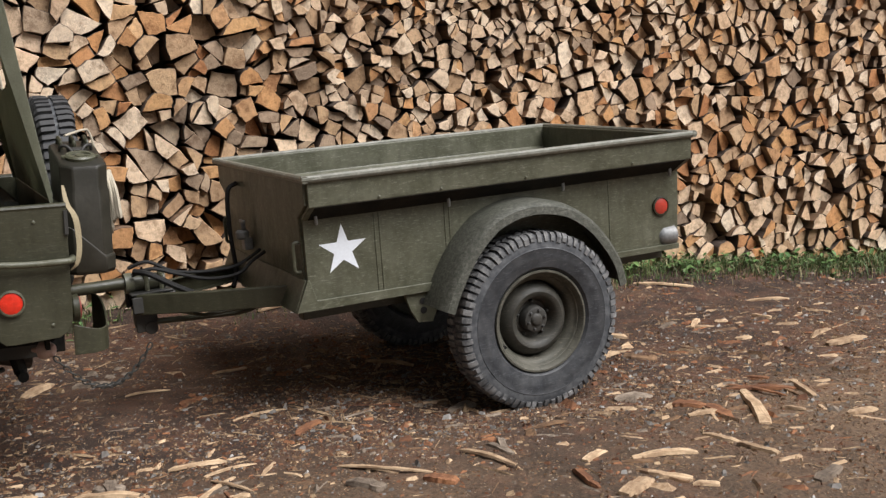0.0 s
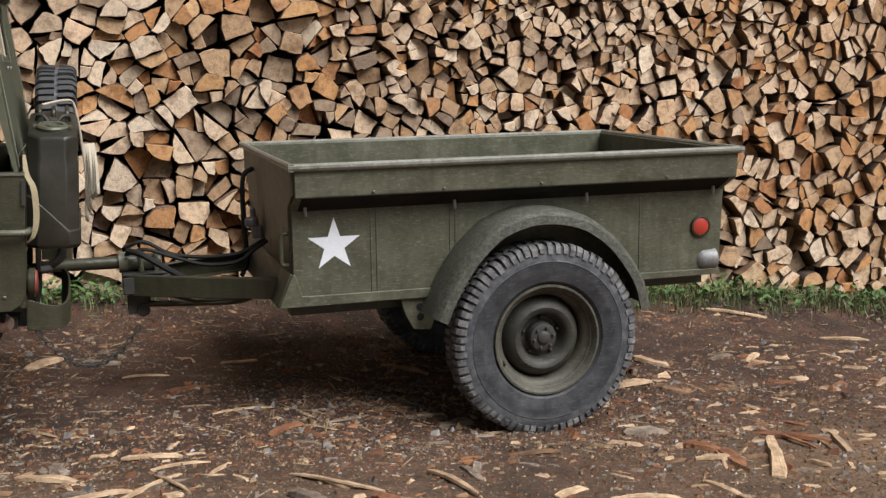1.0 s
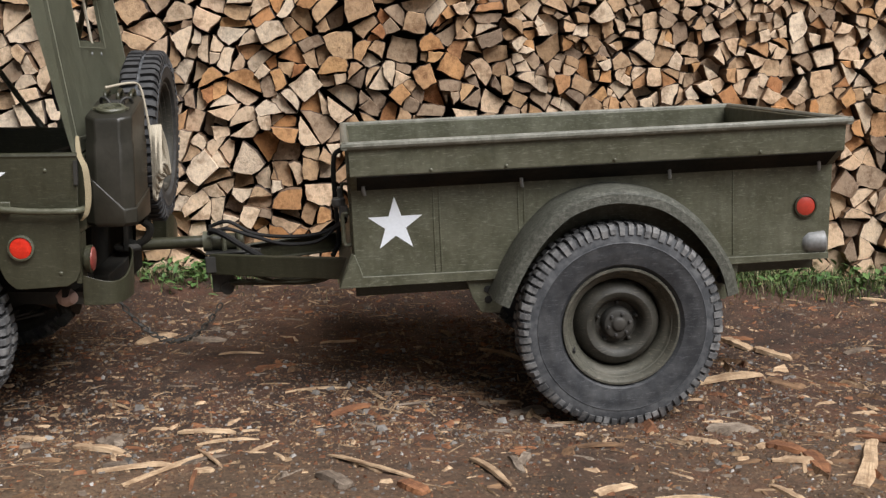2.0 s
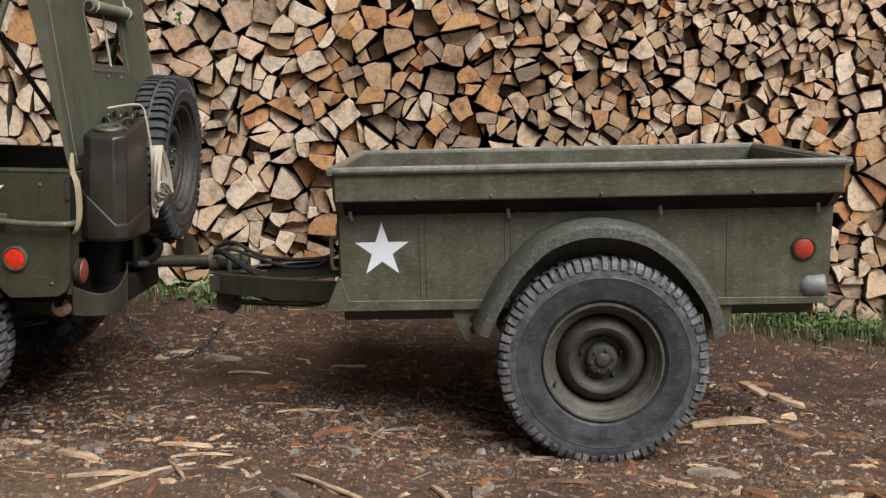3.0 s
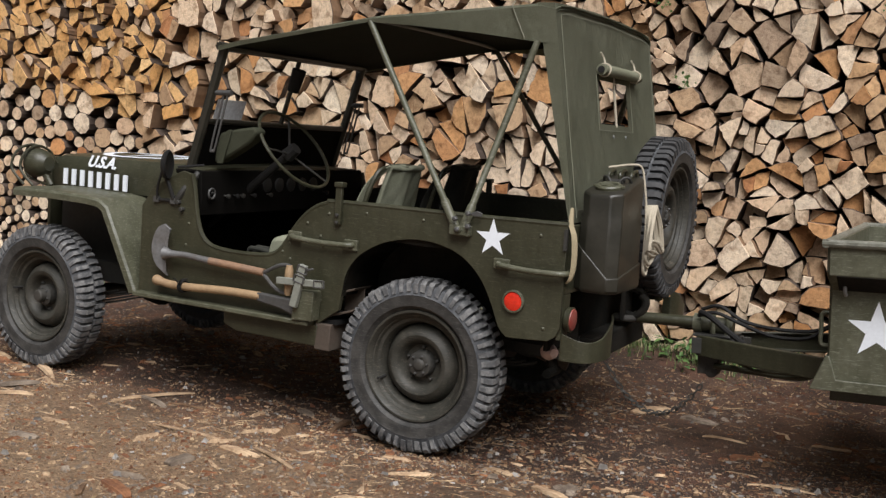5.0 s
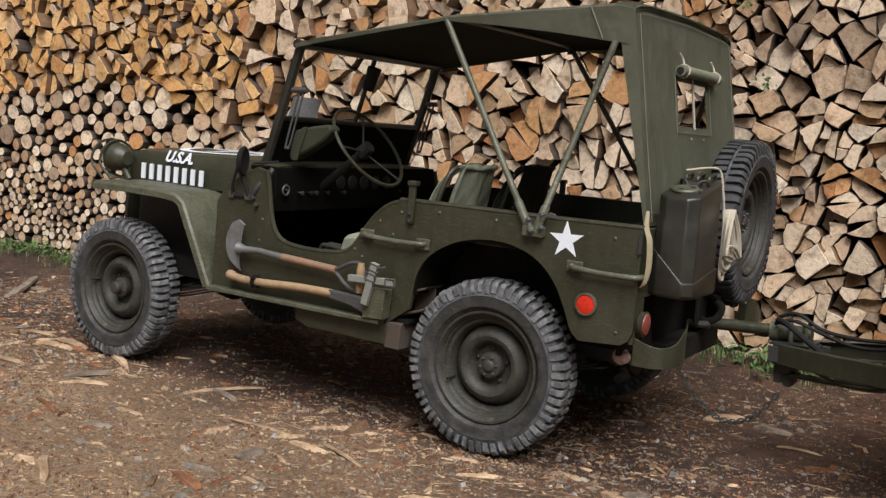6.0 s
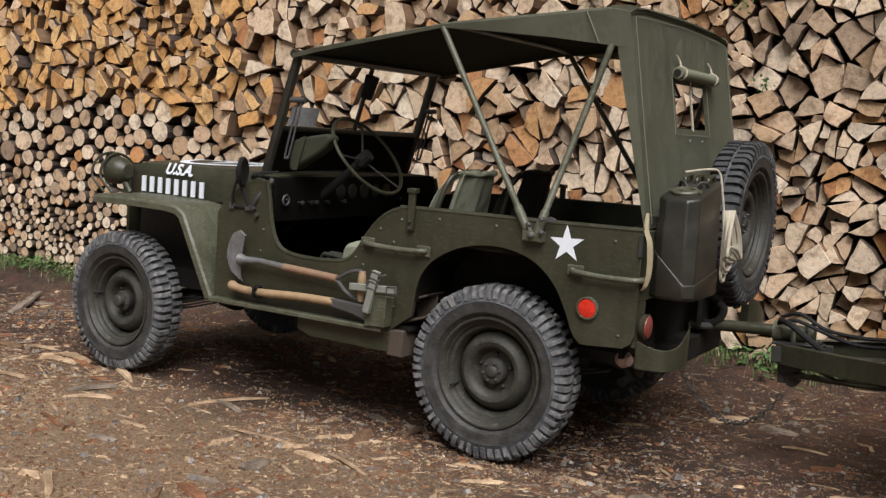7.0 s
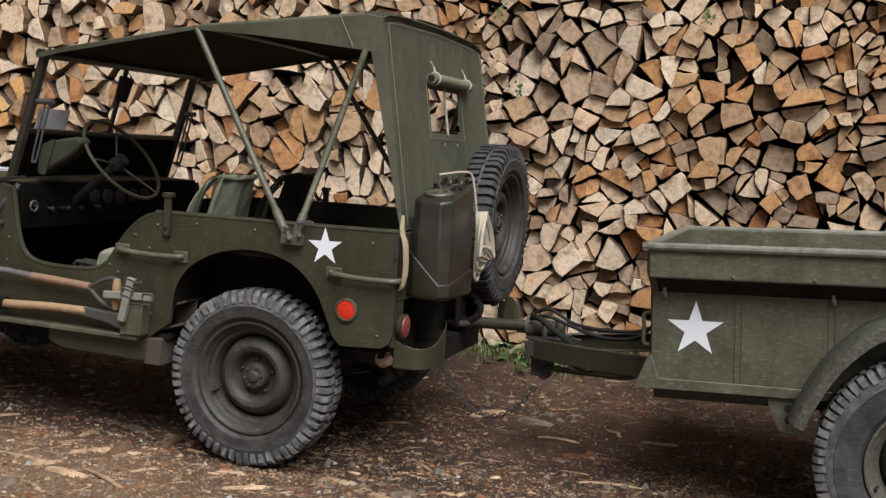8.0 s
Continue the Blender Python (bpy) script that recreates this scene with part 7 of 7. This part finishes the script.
scatter("bark_flakes", 4600, 0.024, 0.22, CHIP_MATS, "flat flakes of reddish bark and torn wood", "bark flakes", (-7.6, -2.4), (3.6, 1.2), 24, (0.3, 0.8), (0.18, 0.28, 0.2, 0.34))
scatter("straw_fibres", 5200, 0.055, 0.03, CRUMB_MATS, "thin pale wood fibres and straw over the dirt", "wood fibres", (-8.5, -2.6), (4.2, 1.2), 14, (0.03, 0.07), (0.62, 0.06, 0.12, 0.2))
scatter("straw_fibres", 4200, 0.045, 0.03, CRUMB_MATS, "thin pale wood fibres swept before the jeep", "wood fibres", (-7.0, -2.6), (-2.0, -0.7), 15, (0.03, 0.08), (0.66, 0.06, 0.08, 0.2))
scatter("pebbles", 2000, 0.014, 0.6, [STONE], "small grey pebbles pressed into the dirt", "pebbles", (-7.0, -2.5), (3.5, 0.9), 6, (0.6, 0.95), (1.0,))
scatter("pebbles", 1100, 0.011, 0.6, [PALE_STONE], "small pale pebbles pressed into the dirt", "pebbles", (-6.5, -2.4), (3.5, 0.6), 66, (0.6, 0.95), (1.0,))


scatter("wood_chips", 1600, 0.045, 0.12, CHIP_MATS, "scattered wood chips on the open yard", "wood chips", (-8.8, -6.5), (5.5, -2.5), 33, (0.1, 0.35), (0.22, 0.24, 0.2, 0.34))


def blades(name, count, seed):
    r = np.random.default_rng(seed)
    V, F = [], []
    made = 0
    for _ in range(count * 6):
        if made >= count:
            break
        x = r.uniform(-10.0, 5.6)
        f = pile_face(x)
        y = f - abs(r.normal(0, 0.22)) + 0.03
        d = noise.noise(Vector((x * 1.3, y * 2.0, 51.0)))
        if r.random() > (0.35 + 0.9 * d + (0.5 if x > 0.6 else 0.0) + (0.1 if x < -4.5 else 0)) * (1 - smooth_step(0.25, 0.6, f - y)) * (1 if y < f + 0.02 else 0):
            continue
        made += 1
        z = ground_height(x, y)
        h = r.uniform(0.03, 0.1) * (1.0 + 0.2 * smooth_step(0.4, 1.2, x))
        a, lean = r.uniform(0, 2 * math.pi), r.uniform(0.2, 0.9)
        w = r.uniform(0.002, 0.0045)
        dx, dy = math.cos(a), math.sin(a)
        b0 = len(V)
        for t in (0.0, 0.5, 1.0):
            cx, cy, cz = x + dx * lean * h * t * t, y + dy * lean * h * t * t, z + h * t * (1 - 0.2 * t) - 0.004
            ww = w * (1 - 0.9 * t)
            V += [(cx - dy * ww, cy + dx * ww, cz), (cx + dy * ww, cy - dx * ww, cz)]
        F += [(b0, b0 + 1, b0 + 3, b0 + 2), (b0 + 2, b0 + 3, b0 + 5, b0 + 4)]
    me = bpy.data.meshes.new(name)
    me.from_pydata(V, [], F)
    me.materials.append(GRASS)
    me.update()
    return tagged(new(name, me), "thin strip of green grass at the foot of the firewood", "grass", kind="stuff")


blades("grass", 15000, 8)


def weeds(name, count, seed):
    r = np.random.default_rng(seed)
    V, F = [], []
    for _ in range(count):
        x = r.choice([-1.75, -1.95, 1.4, 1.9, 2.3, 2.9, 3.4, 4.0, -7.4, -8.2]) + r.normal(0, 0.16)
        y = pile_face(x) - abs(r.normal(0.12, 0.13))
        z = ground_height(x, y) + r.uniform(0.0, 0.09)
        a, b_, s = r.uniform(0, 6.28), r.uniform(-0.3, 0.9), r.uniform(0.014, 0.036)
        d = Vector((math.cos(a) * math.cos(b_), math.sin(a) * math.cos(b_), math.sin(b_)))
        side = d.cross(Vector((0, 0, 1))).normalized()
        p = Vector((x, y, z))
        b0 = len(V)
        for t, w in ((0, 0.1), (0.35, 0.5), (0.75, 0.4), (1.0, 0.04)):
            c = p + d * s * 2 * t - Vector((0, 0, 0.3 * s * t * t))
            V += [tuple(c - side * s * w + Vector((0, 0, 0.25 * s * w))), tuple(c), tuple(c + side * s * w + Vector((0, 0, 0.25 * s * w)))]
        for i in range(3):
            for j in range(2):
                F.append((b0 + 3 * i + j, b0 + 3 * i + j + 1, b0 + 3 * i + j + 4, b0 + 3 * i + j + 3))
    me = bpy.data.meshes.new(name)
    me.from_pydata(V, [], F)
    me.materials.append(LEAF)
    me.update()
    return tagged(new(name, me), "low green weeds among the grass", "weeds", kind="stuff")


weeds("weeds", 1000, 9)


def sprig(x, z, seed):
    """A few leaves of a creeper hanging between the logs."""
    r = random.Random(seed)
    bm = bmesh.new()
    y = pile_face(x) - 0.01
    tube(bm, curve_pts([(x, y + 0.05, z + 0.03), (x + 0.01, y - 0.02, z), (x - 0.01, y - 0.03, z - 0.06)], 4), 0.0025, 5)
    for _ in range(14):
        p = Vector((x + r.gauss(0, 0.03), y - r.uniform(0.01, 0.05), z + r.gauss(-0.02, 0.03)))
        a, s_ = r.uniform(0, 6.28), r.uniform(0.012, 0.024)
        d = Vector((math.cos(a), r.uniform(-0.5, 0.1), math.sin(a))).normalized()
        w = d.cross(Vector((0, 1, 0.3))).normalized()
        q = [bm.verts.new(v) for v in (p, p + d * s_ * 0.5 + w * s_ * 0.45, p + d * s_ * 1.1, p + d * s_ * 0.5 - w * s_ * 0.45)]
        bm.faces.new(q)
    return part("creeper_sprig", bm, LEAF, None, "small green creeper leaves hanging from the firewood")


for k_, (x, z) in enumerate(((-2.18, 1.7), (-2.34, 2.16), (-1.13, 2.16))):
    tagged(sprig(x, z, 40 + k_), category="creeper")
